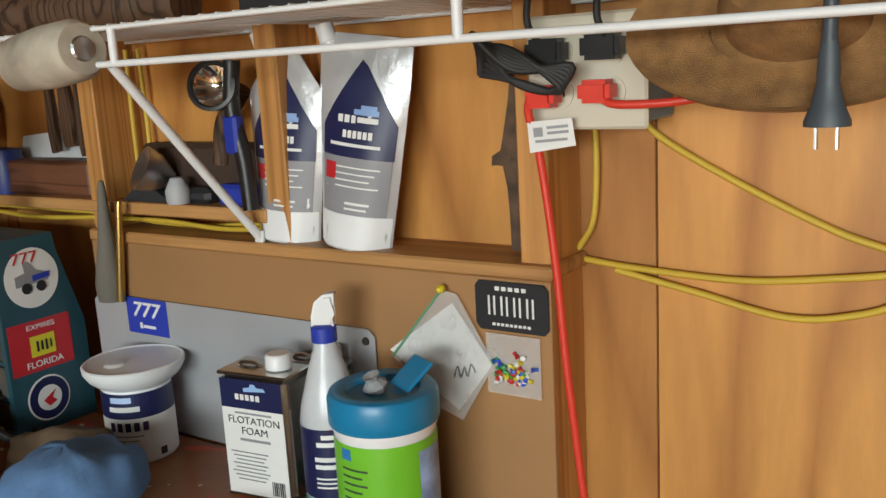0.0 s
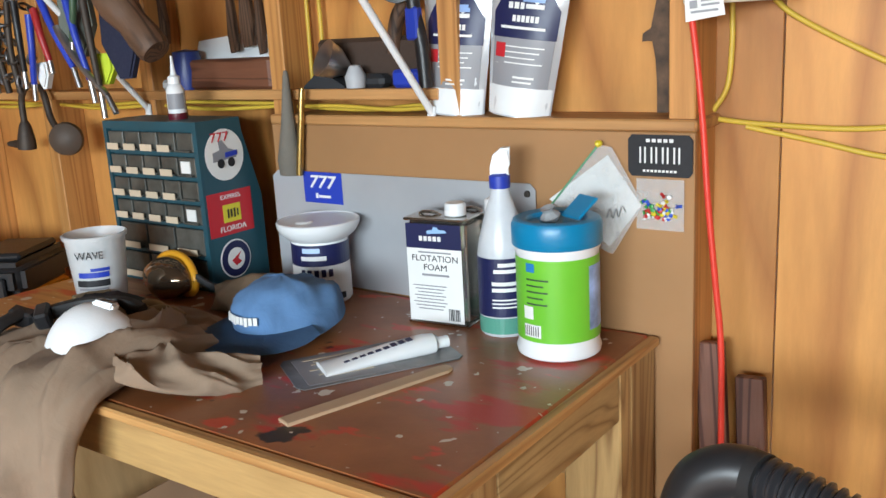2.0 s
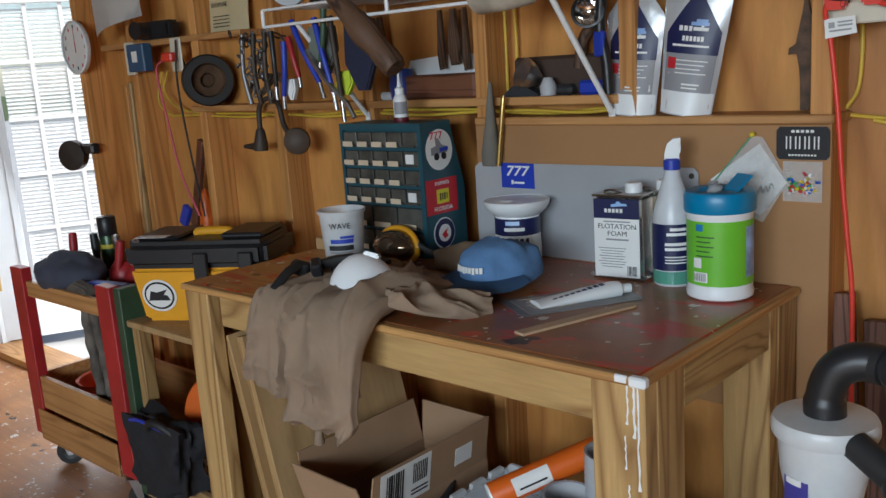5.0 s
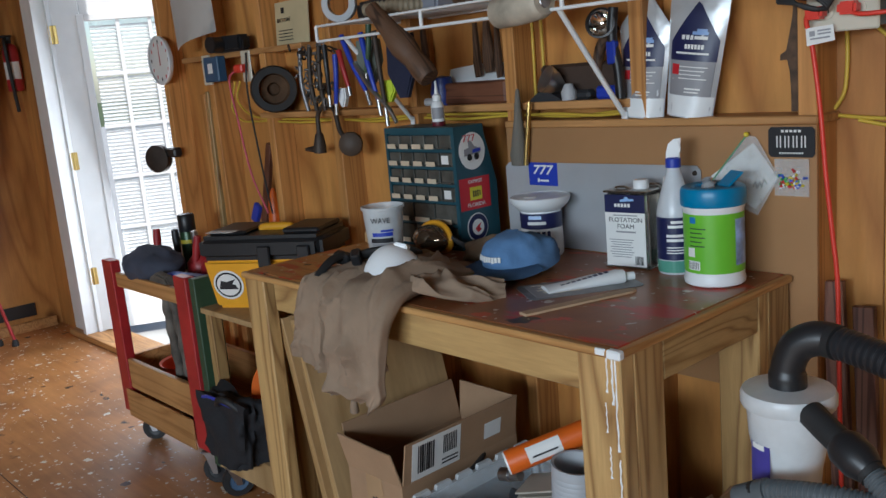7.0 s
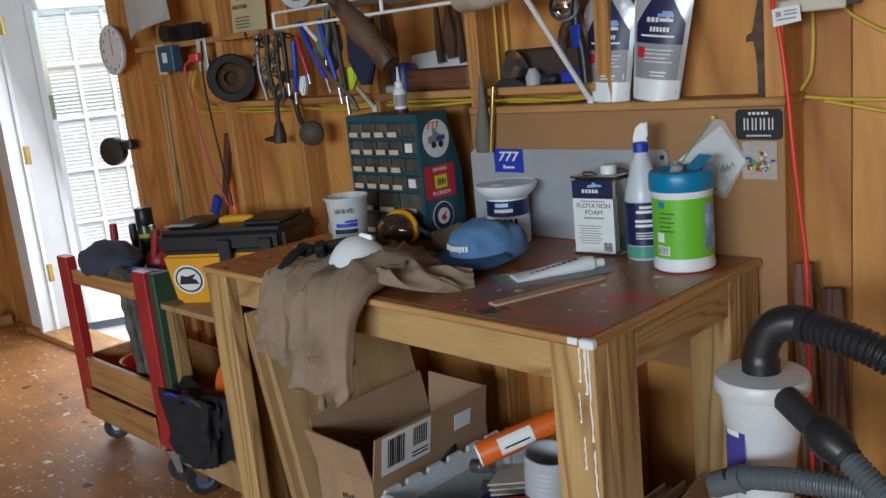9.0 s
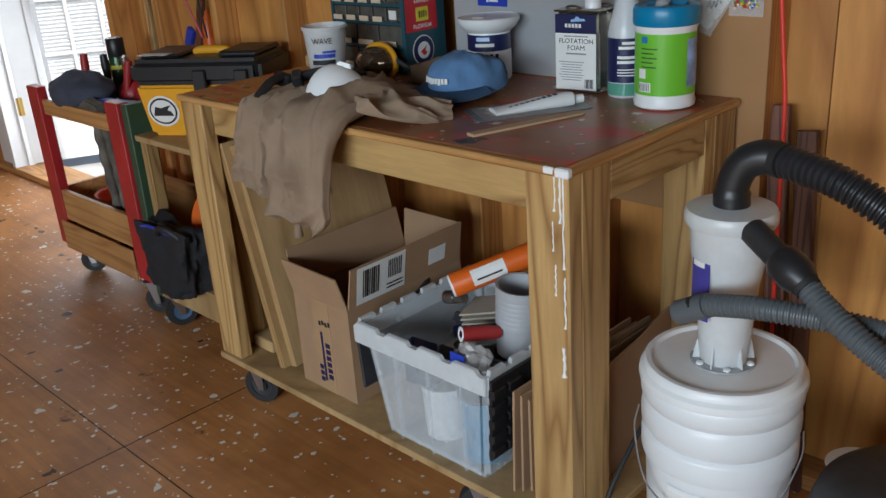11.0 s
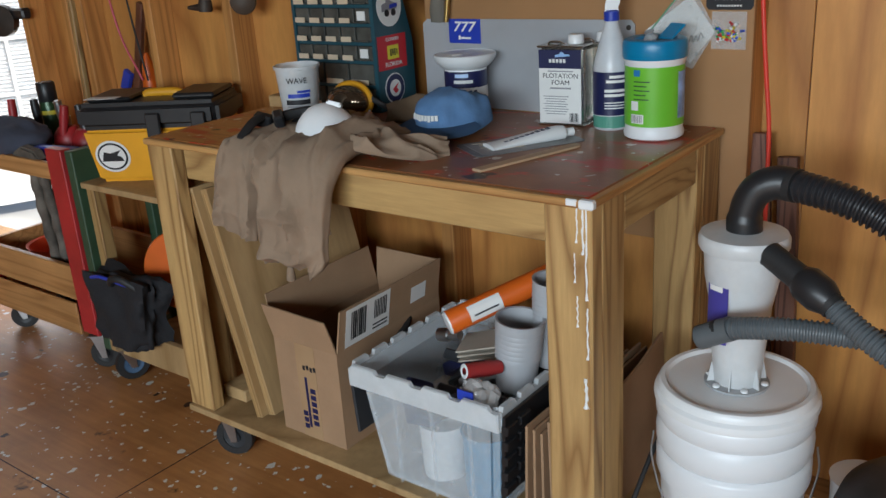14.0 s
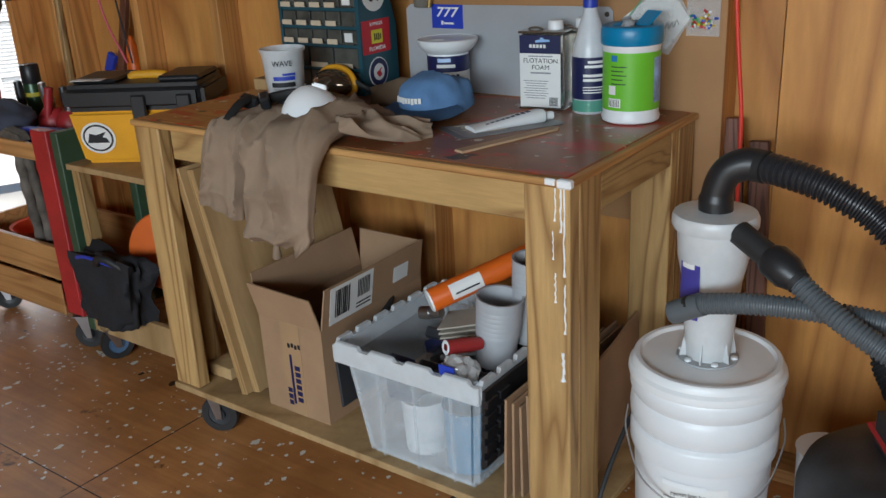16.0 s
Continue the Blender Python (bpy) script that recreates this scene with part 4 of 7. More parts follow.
part("flap", slab([(-BW, 0), (BW, 0), (BW, 0.105), (-BW, 0.105)], 0, T, turn=pose(0, BD - 0.001, BH, 84, 0, 0)), CARDBOARD, cb)
rt = pose(BW + 0.0006, 0.004, BH, 90, 0, 90) @ pose(0, 0, 0.0, 10, 0, 0)
sl = part("shipping_label", box(0.025, 0.185, 0.006, 0.108, T, T + 0.0006, turn=pose(-T, 0, 0) @ rt), PAPER, rf, "white shipping label")
bars(sl, [(0.045 + i * 0.007, 0.06, 0.003 + 0.0015 * (i % 3), 0.075) for i in range(8)] + [(0.128 + i * 0.006, 0.072, 0.0028, 0.05) for i in range(8)] + [(0.15, 0.03, 0.055, 0.004), (0.15, 0.02, 0.055, 0.004)], INK, pose(-T, 0, 0) @ rt @ pose(0, 0, T + 0.0008))
part("label", box(0.27, 0.33, 0.03, 0.075, T, T + 0.0006, turn=pose(-T, 0, 0) @ rt), PAPER, rf)
ft = pose(0, -0.0004, 0) @ FRONT
part("tape", box(-0.035, 0.03, 0.0, BH, 0, 0.0005, turn=ft), plain("brown_tape", (0.42, 0.27, 0.15), 0.25, vary=0.1), cb, "glossy brown tape")
bars(cb, [(-0.008, 0.10, 0.008, 0.14)] + [(0.012, 0.045 + i * 0.018, 0.018, 0.013) for i in range(6)] + [(-0.022, 0.03 + i * 0.018, 0.015, 0.013) for i in range(3)], NAVY, ft @ pose(0, 0, 0.0007))
bars(cb, [(-0.01 + i * 0.012, 0.195 + 0.003 * (i % 2), 0.008, 0.012) for i in range(4)], INK, ft @ pose(0, 0, 0.0007))
bundle = thing("black_tool_bundle", "black cable and tool bundle inside the box", "tool bundle", (-0.783, 0.27, LOW + 0.005))
for i in range(5):
    part("coil", tube([(0.055 * math.cos(a) + 0.008 * i, 0.09 * math.sin(a), 0.15 + 0.022 * i + 0.045 * math.cos(a + i)) for a in (2 * math.pi * q / 26 for q in range(27))], 0.011, 8), BLACK_RUBBER, bundle, smooth=60)
part("case", box(-0.05, 0.05, -0.1, 0.1, 0.0, 0.19, 0.012, seg=2), BLACK_PLASTIC, bundle)

# translucent tote with folded-down lids
MILK = milky("milky_tote", (0.80, 0.86, 0.90), 0.76)
tote = thing("plastic_tote", "milky plastic tote full of odds and ends, lids hanging", "storage tote", (-0.405, 0.005, LOW))
bm = bmesh.new()
TH, D1 = 0.275, 0.40
lo, hi = (-0.137, 0.172, 0.006, D1 - 0.03), (-0.192, 0.188, 0.0, D1)
o = [bm.verts.new(v) for v in ((lo[0], lo[2], 0.002), (lo[1], lo[2], 0.002), (lo[1], lo[3], 0.002), (lo[0], lo[3], 0.002), (hi[0], hi[2], TH), (hi[1], hi[2], TH), (hi[1], hi[3], TH), (hi[0], hi[3], TH))]
for q in ((0, 1, 2, 3), (0, 1, 5, 4), (1, 2, 6, 5), (2, 3, 7, 6), (3, 0, 4, 7)):
    bm.faces.new([o[i] for i in q])
bmesh.ops.bevel(bm, geom=[e for e in bm.edges if len(e.link_faces) == 2], offset=0.014, segments=3, affect="EDGES")
bmesh.ops.recalc_face_normals(bm, faces=bm.faces)
bmesh.ops.solidify(bm, geom=bm.faces, thickness=0.0025)
part("tub", bm, MILK, tote, smooth=40)
RIM = milky("tote_rim", (0.80, 0.84, 0.86), 0.45)


def toothed(x0, x1, teeth, low=0.042, high=0.011):
    """Outline of a rim strip with trapezoid tabs along its top."""
    step = (x1 - x0) / teeth
    top = []
    for k in range(teeth):
        x = x0 + k * step
        top += [(x + step * 0.06, 0.0), (x + step * 0.12, high), (x + step * 0.74, high), (x + step * 0.82, 0.0)]
    return [(x0, -low), (x1, -low), (x1, 0.0)] + top[::-1] + [(x0, 0.0)]


part("rim", slab(toothed(-0.203, 0.199, 4), 0, 0.011, turn=pose(0, -0.002, TH, 90, 0, 0), bevel=0.002), RIM, tote)
part("rim", slab(toothed(-0.203, 0.199, 4), 0, 0.009, turn=pose(0, D1 + 0.012, TH, 90, 0, 0)), RIM, tote)
for x in (-0.205, 0.191):
    part("rim", slab(toothed(-0.001, D1 + 0.002, 6), 0, 0.010, turn=pose(x, 0, TH, 90, 0, 90)), RIM, tote)
for x in (-0.10, 0.0, 0.10):
    part("rib", box(x - 0.0025, x + 0.0025, 0.0, 0.006, 0.01, TH - 0.05, turn=pose(0.015, 0.004, 0, 1, 0, 0)), MILK, tote)
ll = part("lid_leaf", box(-0.012, -0.004, 0.0, D1, -0.17, -0.006, 0.002, turn=pose(-0.205, 0, TH, 0, -4, 0)), SLATE, tote, "dark hanging lid leaf")
rl = part("lid_leaf", box(0.004, 0.012, -0.004, D1, -0.20, -0.006, 0.002, turn=pose(0.199, 0, TH, 0, 3, 0)), BLACK_PLASTIC, tote, "black hanging lid leaf")
for i in range(5):
    for j in range(2):
        part("lid_rib", box(0.004, 0.02, -0.006 + j * 0.05, 0.035 + j * 0.05, -0.19 + i * 0.036, -0.17 + i * 0.036, 0.002, turn=pose(0.199, 0, TH, 0, 3, 0)), BLACK_PLASTIC, rl)


def round_tub(name, label, cat, at, r0, r1, h, material, turn=(0, 0, 0), rings=0, group=""):
    t = thing(name, label, cat, at, turn[2], rx=turn[0], ry=turn[1], group=group)
    prof = [(0, 0), (r0, 0)]
    for i in range(rings):
        z = h * (0.45 + 0.5 * i / rings)
        r = r0 + (r1 - r0) * z / h
        prof += [(r, z), (r + 0.003, z + 0.001), (r + 0.003, z + h * 0.04)]
    prof += [(r1, h), (r1 + 0.003, h), (r1 + 0.003, h + 0.004), (r1 - 0.003, h + 0.003), (r0 * 0.93, h * 0.3), (0, h * 0.3)]
    part("pot", lathe(prof, 30), material, t, smooth=30)
    return t


GREYPOT = plain("grey_pots", (0.42, 0.43, 0.45), 0.5, vary=0.08)
round_tub("stacked_pots", "stack of grey plastic pots", "plastic pots", (-0.300, 0.205, 0.375), 0.045, 0.052, 0.165, GREYPOT, (0, 6, 0), 7, "stacked pots")
round_tub("stacked_pots", "taller stack of grey plastic pots", "plastic pots", (-0.255, 0.285, 0.41), 0.04, 0.048, 0.20, GREYPOT, (0, 4, 0), 8, "stacked pots")
round_tub("lidded_tub", "white tub seen through the tote wall", "tub", (-0.44, 0.11, LOW + 0.004), 0.05, 0.055, 0.13, WHITE_PLASTIC, group="tubs in the tote")
round_tub("lidded_tub", "white tub with blue band inside the tote", "tub", (-0.31, 0.10, LOW + 0.004), 0.052, 0.056, 0.15, CYAN, group="tubs in the tote")
round_tub("lidded_tub", "white tub seen through the tote wall", "tub", (-0.37, 0.24, LOW + 0.004), 0.055, 0.06, 0.17, WHITE_PLASTIC, group="tubs in the tote")
clutter = thing("black_fittings", "black fittings and scraps heaped in the tote", "fittings")
rnd = random.Random(3)
for i in range(16):
    x, y = rnd.uniform(-0.51, -0.26), rnd.uniform(0.06, 0.34)
    s = rnd.uniform(0.018, 0.04)
    part("fitting", box(-s, s, -s * 1.4, s * 1.4, -s * 0.5, s * 0.5, 0.004, turn=pose(x, y, 0.335 + rnd.uniform(0, 0.035), rnd.uniform(-40, 40), rnd.uniform(-40, 40), rnd.uniform(0, 180))), (BLACK_PLASTIC, SLATE, BLACK_RUBBER, NAVY, GREYPOT)[i % 5], clutter)
red = thing("red_nozzle", "red pipe end poking from the tote", "nozzle", (-0.330, 0.100, 0.452), rx=80, rz=-25)
part("pipe", lathe([(0.009, 0.03), (0.016, 0.03), (0.017, -0.03), (0.014, -0.06), (0, -0.06)], 22), plain("dull_red", (0.36, 0.03, 0.03), 0.45), red, smooth=40)
part("ring", lathe([(0.008, 0.0305), (0.012, 0.032), (0.0165, 0.0305)], 22), WHITE_PLASTIC, red)
bag = thing("clear_bag", "crumpled clear bag with blue print", "plastic bag", (-0.290, 0.050, 0.425))
bm = bmesh.new()
bmesh.ops.create_icosphere(bm, subdivisions=3, radius=1.0)
for v in bm.verts:
    n_ = noise.noise(v.co * 2.3) * 0.35 + noise.noise(v.co * 6) * 0.12
    v.co = Vector((v.co.x * 0.045, v.co.y * 0.03, v.co.z * 0.035)) * (1 + n_)
part("bag", bm, milky("clear_film", (0.7, 0.68, 0.66), 0.6, 0.12), bag)
part("print", box(-0.03, 0.01, -0.037, -0.033, -0.005, 0.025, 0.001), ROYAL, bag)
ot = thing("orange_tube", "orange sealant cartridge with white cap", "cartridge", (-0.441, 0.150, 0.515), rz=54, ry=-16)
part("barrel", lathe([(0.0275, 0.004), (0.028, 0.006), (0.028, 0.27), (0, 0.27)], 34, turn=pose(0, 0, 0, 0, 90, 0)), ORANGE, ot, smooth=40)
part("cap", lathe([(0, 0), (0.025, 0), (0.0275, 0.004), (0.0275, 0.012)], 34, turn=pose(0, 0, 0, 0, 90, 0)), WHITE_PLASTIC, ot, "white end cap", 40)
part("label", patch(0.0284, 0.05, 0.13, 150, 230, 10), PAPER, ot)
ot.children[-1].data.transform(pose(0, 0, 0, 0, 90, 0) @ pose(0, 0, 0, 0, 0, 60))
bars(ot, [(0.09, 0.0, 0.06, 0.004)], INK, pose(0, -0.0288, 0.004) @ FRONT)
tray = thing("paper_tray", "stack of ribbed fibre trays", "fibre tray", (-0.36, 0.24, 0.435), rz=20, ry=-12)
for i in range(3):
    bm = slab([(-0.09, -0.05), (0.09, -0.05), (0.075, -0.03), (0.075, 0.03), (0.09, 0.05), (-0.09, 0.05)], i * 0.012, i * 0.012 + 0.004)
    part("tray", bm, plain("fibre", (0.45, 0.40, 0.33), 0.9), tray)
silver = thing("metal_nozzle", "small bright metal nozzle", "nozzle", (-0.492, 0.185, 0.462), rx=0, ry=78)
part("nozzle", lathe([(0, 0.06), (0.012, 0.06), (0.012, 0.03), (0.016, 0.03), (0.016, 0), (0, 0)], 20), STEEL, silver, smooth=40)
for i in range(5):
    fl = thing("cardboard_sheet", "flat cardboard sheet standing on edge", "cardboard", (-0.172 + i * 0.014, 0.03 + 0.012 * i, LOW), ry=2 - i, group="flat cardboard")
    part("sheet", box(-0.003, 0.003, 0, 0.42, 0, 0.245 - (i * 7 % 3) * 0.012, 0.0008), CARDBOARD, fl)
fl = thing("cardboard_sheet", "torn cardboard box side behind the bench leg", "cardboard", (-0.05, 0.15, LOW), ry=-4)
part("sheet", slab([(0, 0), (0.33, 0), (0.33, 0.30), (0.2, 0.27), (0.0, 0.245)], -0.003, 0.003, turn=EAST), CARDBOARD, fl)

# ---- work trousers thrown over the bench edge ----
def cloth_tube(path, width, thick, seed, bm, across=Vector((1, 0, 0)), n=14, seg=72, rough=1.0, folds=(), gather=0.0):
    """A flattened tube of cloth along a path, of given half width and thickness by share of the way;
    folds are sharp creases (turns across, turns along, depth, start); gather ripples the hem."""
    line = spline(path, n)
    rings = []
    for i, q in enumerate(line):
        s = i / (len(line) - 1)
        d = (line[min(i + 1, len(line) - 1)] - line[max(i - 1, 0)]).normalized()
        side = (across - d * across.dot(d)).normalized()
        up = side.cross(d)
        ring = []
        for k in range(seg):
            a = 2 * math.pi * k / seg
            c, sn = math.cos(a), math.sin(a)
            soft = noise.noise((seed + 2.2 * c, seed + 1.2 * sn, s * 3.0)) + 0.5 * noise.noise((seed + 5 * c, 3 * sn, s * 7))
            w, t = width(s) * (1 + 0.07 * soft), thick(s) * (0.9 + 0.35 * rough * soft)
            lift = 0.0
            for across_n, along_n, depth, start in folds:
                ph = across_n * c + along_n * s + start + 0.55 * noise.noise((c * 1.3 + seed, s * 2.2, start))
                fade = 0.35 + 0.65 * max(0.0, min(1.0, 0.5 + 1.6 * noise.noise((c * 1.7, s * 2.6 + seed, start * 3 + 1))))
                lift += depth * fade * (1 - abs(math.sin(math.pi * ph))) ** 1.7
            if gather:
                lift *= min(1.0, 0.35 + (1.0 - s) / 0.10)
                lift += gather * max(0.0, s - 0.86) / 0.14 * math.sin(17 * c + seed)
            g = math.copysign(abs(sn) ** 0.8, sn)
            ring.append(bm.verts.new(q + side * w * math.copysign(abs(c) ** 0.75, c) + up * (t * g - (lift if sn < 0 else 0.0) * abs(sn) ** 0.4)))
        rings.append(ring)
    for p, q in zip(rings, rings[1:]):
        for i in range(seg):
            bm.faces.new([p[i], p[(i + 1) % seg], q[(i + 1) % seg], q[i]])
    bm.faces.new(rings[0][::-1])
    return bm


slacks = thing("work_trousers", "crumpled khaki work trousers hanging over the bench edge", "trousers")
bm = bmesh.new()
cloth_tube([(-0.83, 0.20, 0.918), (-0.850, 0.09, 0.922), (-0.862, 0.0, 0.916), (-0.868, -0.020, 0.88), (-0.882, -0.026, 0.80), (-0.898, -0.03, 0.722)], lambda s: 0.050 + 0.026 * s, lambda s: 0.010 + 0.004 * s, 1.7, bm, folds=((0.9, 0.25, 0.026, 0.1), (2.1, -0.5, 0.012, 0.6), (0.4, 4.2, 0.010, 0.2)), rough=0.7)
part("leg", bm, KHAKI, slacks, smooth=75)
bm = bmesh.new()
cloth_tube([(-0.65, 0.20, 0.925), (-0.65, 0.07, 0.932), (-0.648, -0.012, 0.922), (-0.648, -0.052, 0.88), (-0.654, -0.068, 0.82), (-0.660, -0.074, 0.76), (-0.664, -0.068, 0.715), (-0.666, -0.058, 0.694)], lambda s: 0.106 - 0.010 * s - 0.026 * max(0.0, s - 0.82) / 0.18, lambda s: 0.016 + 0.014 * math.sin(min(1, s * 1.1) * 3.1), 5.3, bm, folds=((0.75, 1.25, 0.036, 0.2), (1.3, -1.2, 0.020, 0.45), (0.5, 4.6, 0.014, 0.3), (2.4, 2.4, 0.008, 0.0)), rough=0.7, gather=0.006)
part("leg", bm, KHAKI, slacks, smooth=75)
bm = bmesh.new()
cloth_tube([(-0.71, -0.085, 0.742), (-0.66, -0.100, 0.765), (-0.60, -0.092, 0.785), (-0.565, -0.060, 0.795)], lambda s: 0.036 - 0.012 * s, lambda s: 0.005, 3.3, bm, Vector((0, 0, 1)), rough=0.3, folds=((0.7, 1.0, 0.006, 0.3),))
part("pocket_flap", bm, KHAKI, slacks, smooth=75)
bm = bmesh.new()
cloth_tube([(-0.76, 0.22, 0.92), (-0.66, 0.15, 0.936), (-0.575, 0.075, 0.938), (-0.515, 0.07, 0.932), (-0.46, 0.115, 0.920), (-0.425, 0.17, 0.910)], lambda s: 0.074 - 0.048 * s, lambda s: 0.016 - 0.010 * s, 9.1, bm, Vector((0.5, 1, 0)), rough=0.6, folds=((0.9, 2.4, 0.028, 0.3), (0.6, 4.1, 0.014, 0.1)))
part("sleeve", bm, KHAKI, slacks, smooth=75)
bm = bmesh.new()
G = 60
grid = []
for j in range(G):
    row = []
    for i in range(G):
        u, v = i / (G - 1) * 2 - 1, j / (G - 1) * 2 - 1
        e = max(0.0, 1 - (u * u + v * v * (1 + 0.3 * u)) + 0.22 * noise.noise((u * 2, v * 2, 4.0)))
        crease = sum(d_ * (1 - abs(math.sin(math.pi * (ku * u + kv * v + 0.5 * noise.noise((u * 2, v * 2, ku)))))) ** 1.7 for ku, kv, d_ in ((1.4, 0.8, 0.55), (-0.7, 2.1, 0.4), (2.6, -1.3, 0.25)))
        h = 0.0012 + 0.024 * e ** 0.5 * (0.55 + 0.3 * noise.noise((u * 3.2, v * 4.5, 1.0)) + crease)
        row.append(bm.verts.new((-0.765 + 0.25 * u, 0.20 + 0.155 * v, TOP + max(0.001, h) * (e > 0.01) - 0.0004)))
    grid.append(row)
for p, q in zip(grid, grid[1:]):
    for i in range(G - 1):
        f = [p[i], p[i + 1], q[i + 1], q[i]]
        if max(v.co.z for v in f) > TOP + 0.0007:
            bm.faces.new(f)
bmesh.ops.delete(bm, geom=[v for v in bm.verts if not v.link_faces], context="VERTS")
part("waist", bm, KHAKI, slacks, smooth=75)
for at, rz in (((-0.885, 0.085, 0.953), 25), ((-0.85, 0.10, 0.955), -40)):
    part("buckle", box(-0.022, 0.022, -0.012, 0.012, -0.014, 0.016, 0.004, turn=pose(*at, 10, 15, rz)), BLACK_PLASTIC, slacks, "black plastic buckle")
part("strap", tube(spline([(-0.88, 0.08, 0.962), (-0.87, 0.04, 0.958), (-0.865, 0.012, 0.945), (-0.862, -0.01, 0.93)], 6), 0.011, 6), BLACK_RUBBER, slacks, "black strap", 60)
part("strap", tube(spline([(-0.86, 0.11, 0.957), (-0.83, 0.16, 0.962), (-0.78, 0.20, 0.96), (-0.74, 0.21, 0.95)], 6), 0.012, 6), BLACK_RUBBER, slacks, "black strap", 60)
part("drawstring", tube(spline([(-0.69, -0.060, 0.69), (-0.686, -0.068, 0.672), (-0.689, -0.066, 0.652)], 4), lambda i, s: 0.006 + 0.005 * s, 8), KHAKI, slacks, smooth=60)
TAN_LEATHER = cloth("tan_glove_leather", (0.30, 0.22, 0.12))
GLOVE_BLACK = cloth("black_glove_knit", (0.02, 0.02, 0.022))
for gx, gy, rz_ in ((-0.80, 0.195, 12), (-0.855, 0.235, -8)):
    glove = thing("work_glove", "tan and black work glove lying on the trousers", "glove", (gx, gy, TOP + 0.022), rz_, group="work gloves")
    bm = bmesh.new()
    cloth_tube([(-0.07, 0, 0.012), (-0.02, 0.002, 0.016), (0.03, 0, 0.014), (0.055, 0, 0.012)], lambda s: 0.036 + 0.008 * math.sin(3 * s), lambda s: 0.010, gx * 9, bm, Vector((0, 1, 0)), 8, 32, folds=((0.8, 1.6, 0.006, 0.2),))
    part("palm", bm, GLOVE_BLACK, glove, "black knitted back", 70)
    for k in range(4):
        y0 = -0.030 + 0.020 * k
        part("finger", tube(spline([(0.045, y0, 0.012), (0.08, y0 * 1.15, 0.016 + 0.003 * (k % 2)), (0.112, y0 * 1.2 + 0.004, 0.009)], 6), lambda i, s: 0.0105 * (1 - 0.35 * s * s), 12), TAN_LEATHER, glove, "tan leather finger", 60)
    part("cuff", box(-0.105, -0.066, -0.036, 0.036, 0.002, 0.022, 0.006, seg=2), TAN_LEATHER, glove, "tan cuff")
coll = thing("cloth_cap", "rumpled brown cloth cap behind the blue cap", "cap", (-0.68, 0.43, TOP), 20)
bm = bmesh.new()
bmesh.ops.create_uvsphere(bm, u_segments=30, v_segments=14, radius=1.0)
for v in bm.verts:
    f = 1 + 0.22 * noise.noise(v.co * 2.1) + 0.1 * noise.noise(v.co * 5)
    v.co = Vector((v.co.x * 0.105 * f, v.co.y * 0.055 * f, max(0.0, v.co.z * 0.05 * f + 0.012)))
part("crown", bm, plain("brown_cotton", (0.17, 0.115, 0.07), 0.9, bumpy=0.3), coll, smooth=80)
jar = thing("small_wood_box", "small worn wooden box at the back of the bench", "wooden box", (-1.18, 0.44, TOP), 8)
part("box", box(-0.045, 0.04, -0.03, 0.03, 0, 0.032, 0.003), BOARD, jar)

# ---- dust separator on nested buckets ----
FOG = milky("frosted_plastic", (0.72, 0.74, 0.75), 0.2, 0.3)
HOSE = plain("grey_hose", (0.10, 0.115, 0.125), 0.45, vary=0.15)
BX, BY = 0.188, 0.214
bk = thing("bucket", "white plastic buckets nested, lidded, with wire handle", "bucket", (BX, BY, 0), -70)
SLIM = Matrix.Diagonal((0.945, 0.945, 1.0, 1.0))
bk.matrix_basis = bk.matrix_basis @ SLIM
PAIL = plain("pail_plastic", (0.74, 0.76, 0.78), 0.35, vary=0.06, scale=8)
part("outer_bucket", lathe([(0, 0), (0.128, 0), (0.131, 0.006), (0.143, 0.325), (0.15, 0.327), (0.152, 0.335), (0.152, 0.368), (0.149, 0.374), (0.144, 0.378), (0, 0.378)], 64), PAIL, bk, smooth=35)
part("inner_bucket", lathe([(0.142, 0.377), (0.147, 0.384), (0.1525, 0.394), (0.1535, 0.415), (0.151, 0.432), (0.146, 0.439), (0.151, 0.446), (0.1545, 0.456), (0.1545, 0.472), (0.15, 0.482), (0.147, 0.486), (0, 0.486)], 64), PAIL, bk, smooth=50)
part("lid", lathe([(0.15, 0.478), (0.158, 0.482), (0.1595, 0.488), (0.158, 0.497), (0.152, 0.503), (0.1505, 0.513), (0.146, 0.518), (0.137, 0.518), (0.131, 0.512), (0, 0.512)], 64), WHITE_PLASTIC, bk, smooth=35)
part("bail", tube(spline([(0.02, -0.157, 0.40), (0.06, -0.156, 0.36), (0.13, -0.11, 0.29), (0.17, 0.0, 0.262), (0.13, 0.11, 0.29), (0.06, 0.156, 0.36), (0.02, 0.157, 0.40)], 8), 0.002, 8), STEEL, bk, "thin wire handle", 60)
lb = part("label", patch(0.1425, 0.10, 0.295, -34, 22, 20), PAPER, bk, "white printed safety label")
part("label_tab", patch(0.1445, 0.29, 0.302, -32, 4, 10), WHITE_PAINT, bk)
lettering("Important Safety Instructions", 0.012, INK, bk, pose(0.1440, -0.012, 0.279, 90, 0, 84), width=0.095)
for i in range(14):
    part("print_line", patch(0.1429, 0.262 - i * 0.011, 0.2655 - i * 0.011, -31, 18 - (i * 11) % 14, 8), GREY_PRINT, bk)
cy = thing("cyclone_separator", "frosted cyclone dust separator with black elbow", "dust separator", (BX, BY, 0.5125), -70)
cy.matrix_basis = cy.matrix_basis @ SLIM
part("flange", lathe([(0, 0), (0.062, 0), (0.062, 0.004), (0.05, 0.005), (0, 0.005)], 40), plain("grey_flange", (0.35, 0.36, 0.37), 0.4), cy, smooth=30)
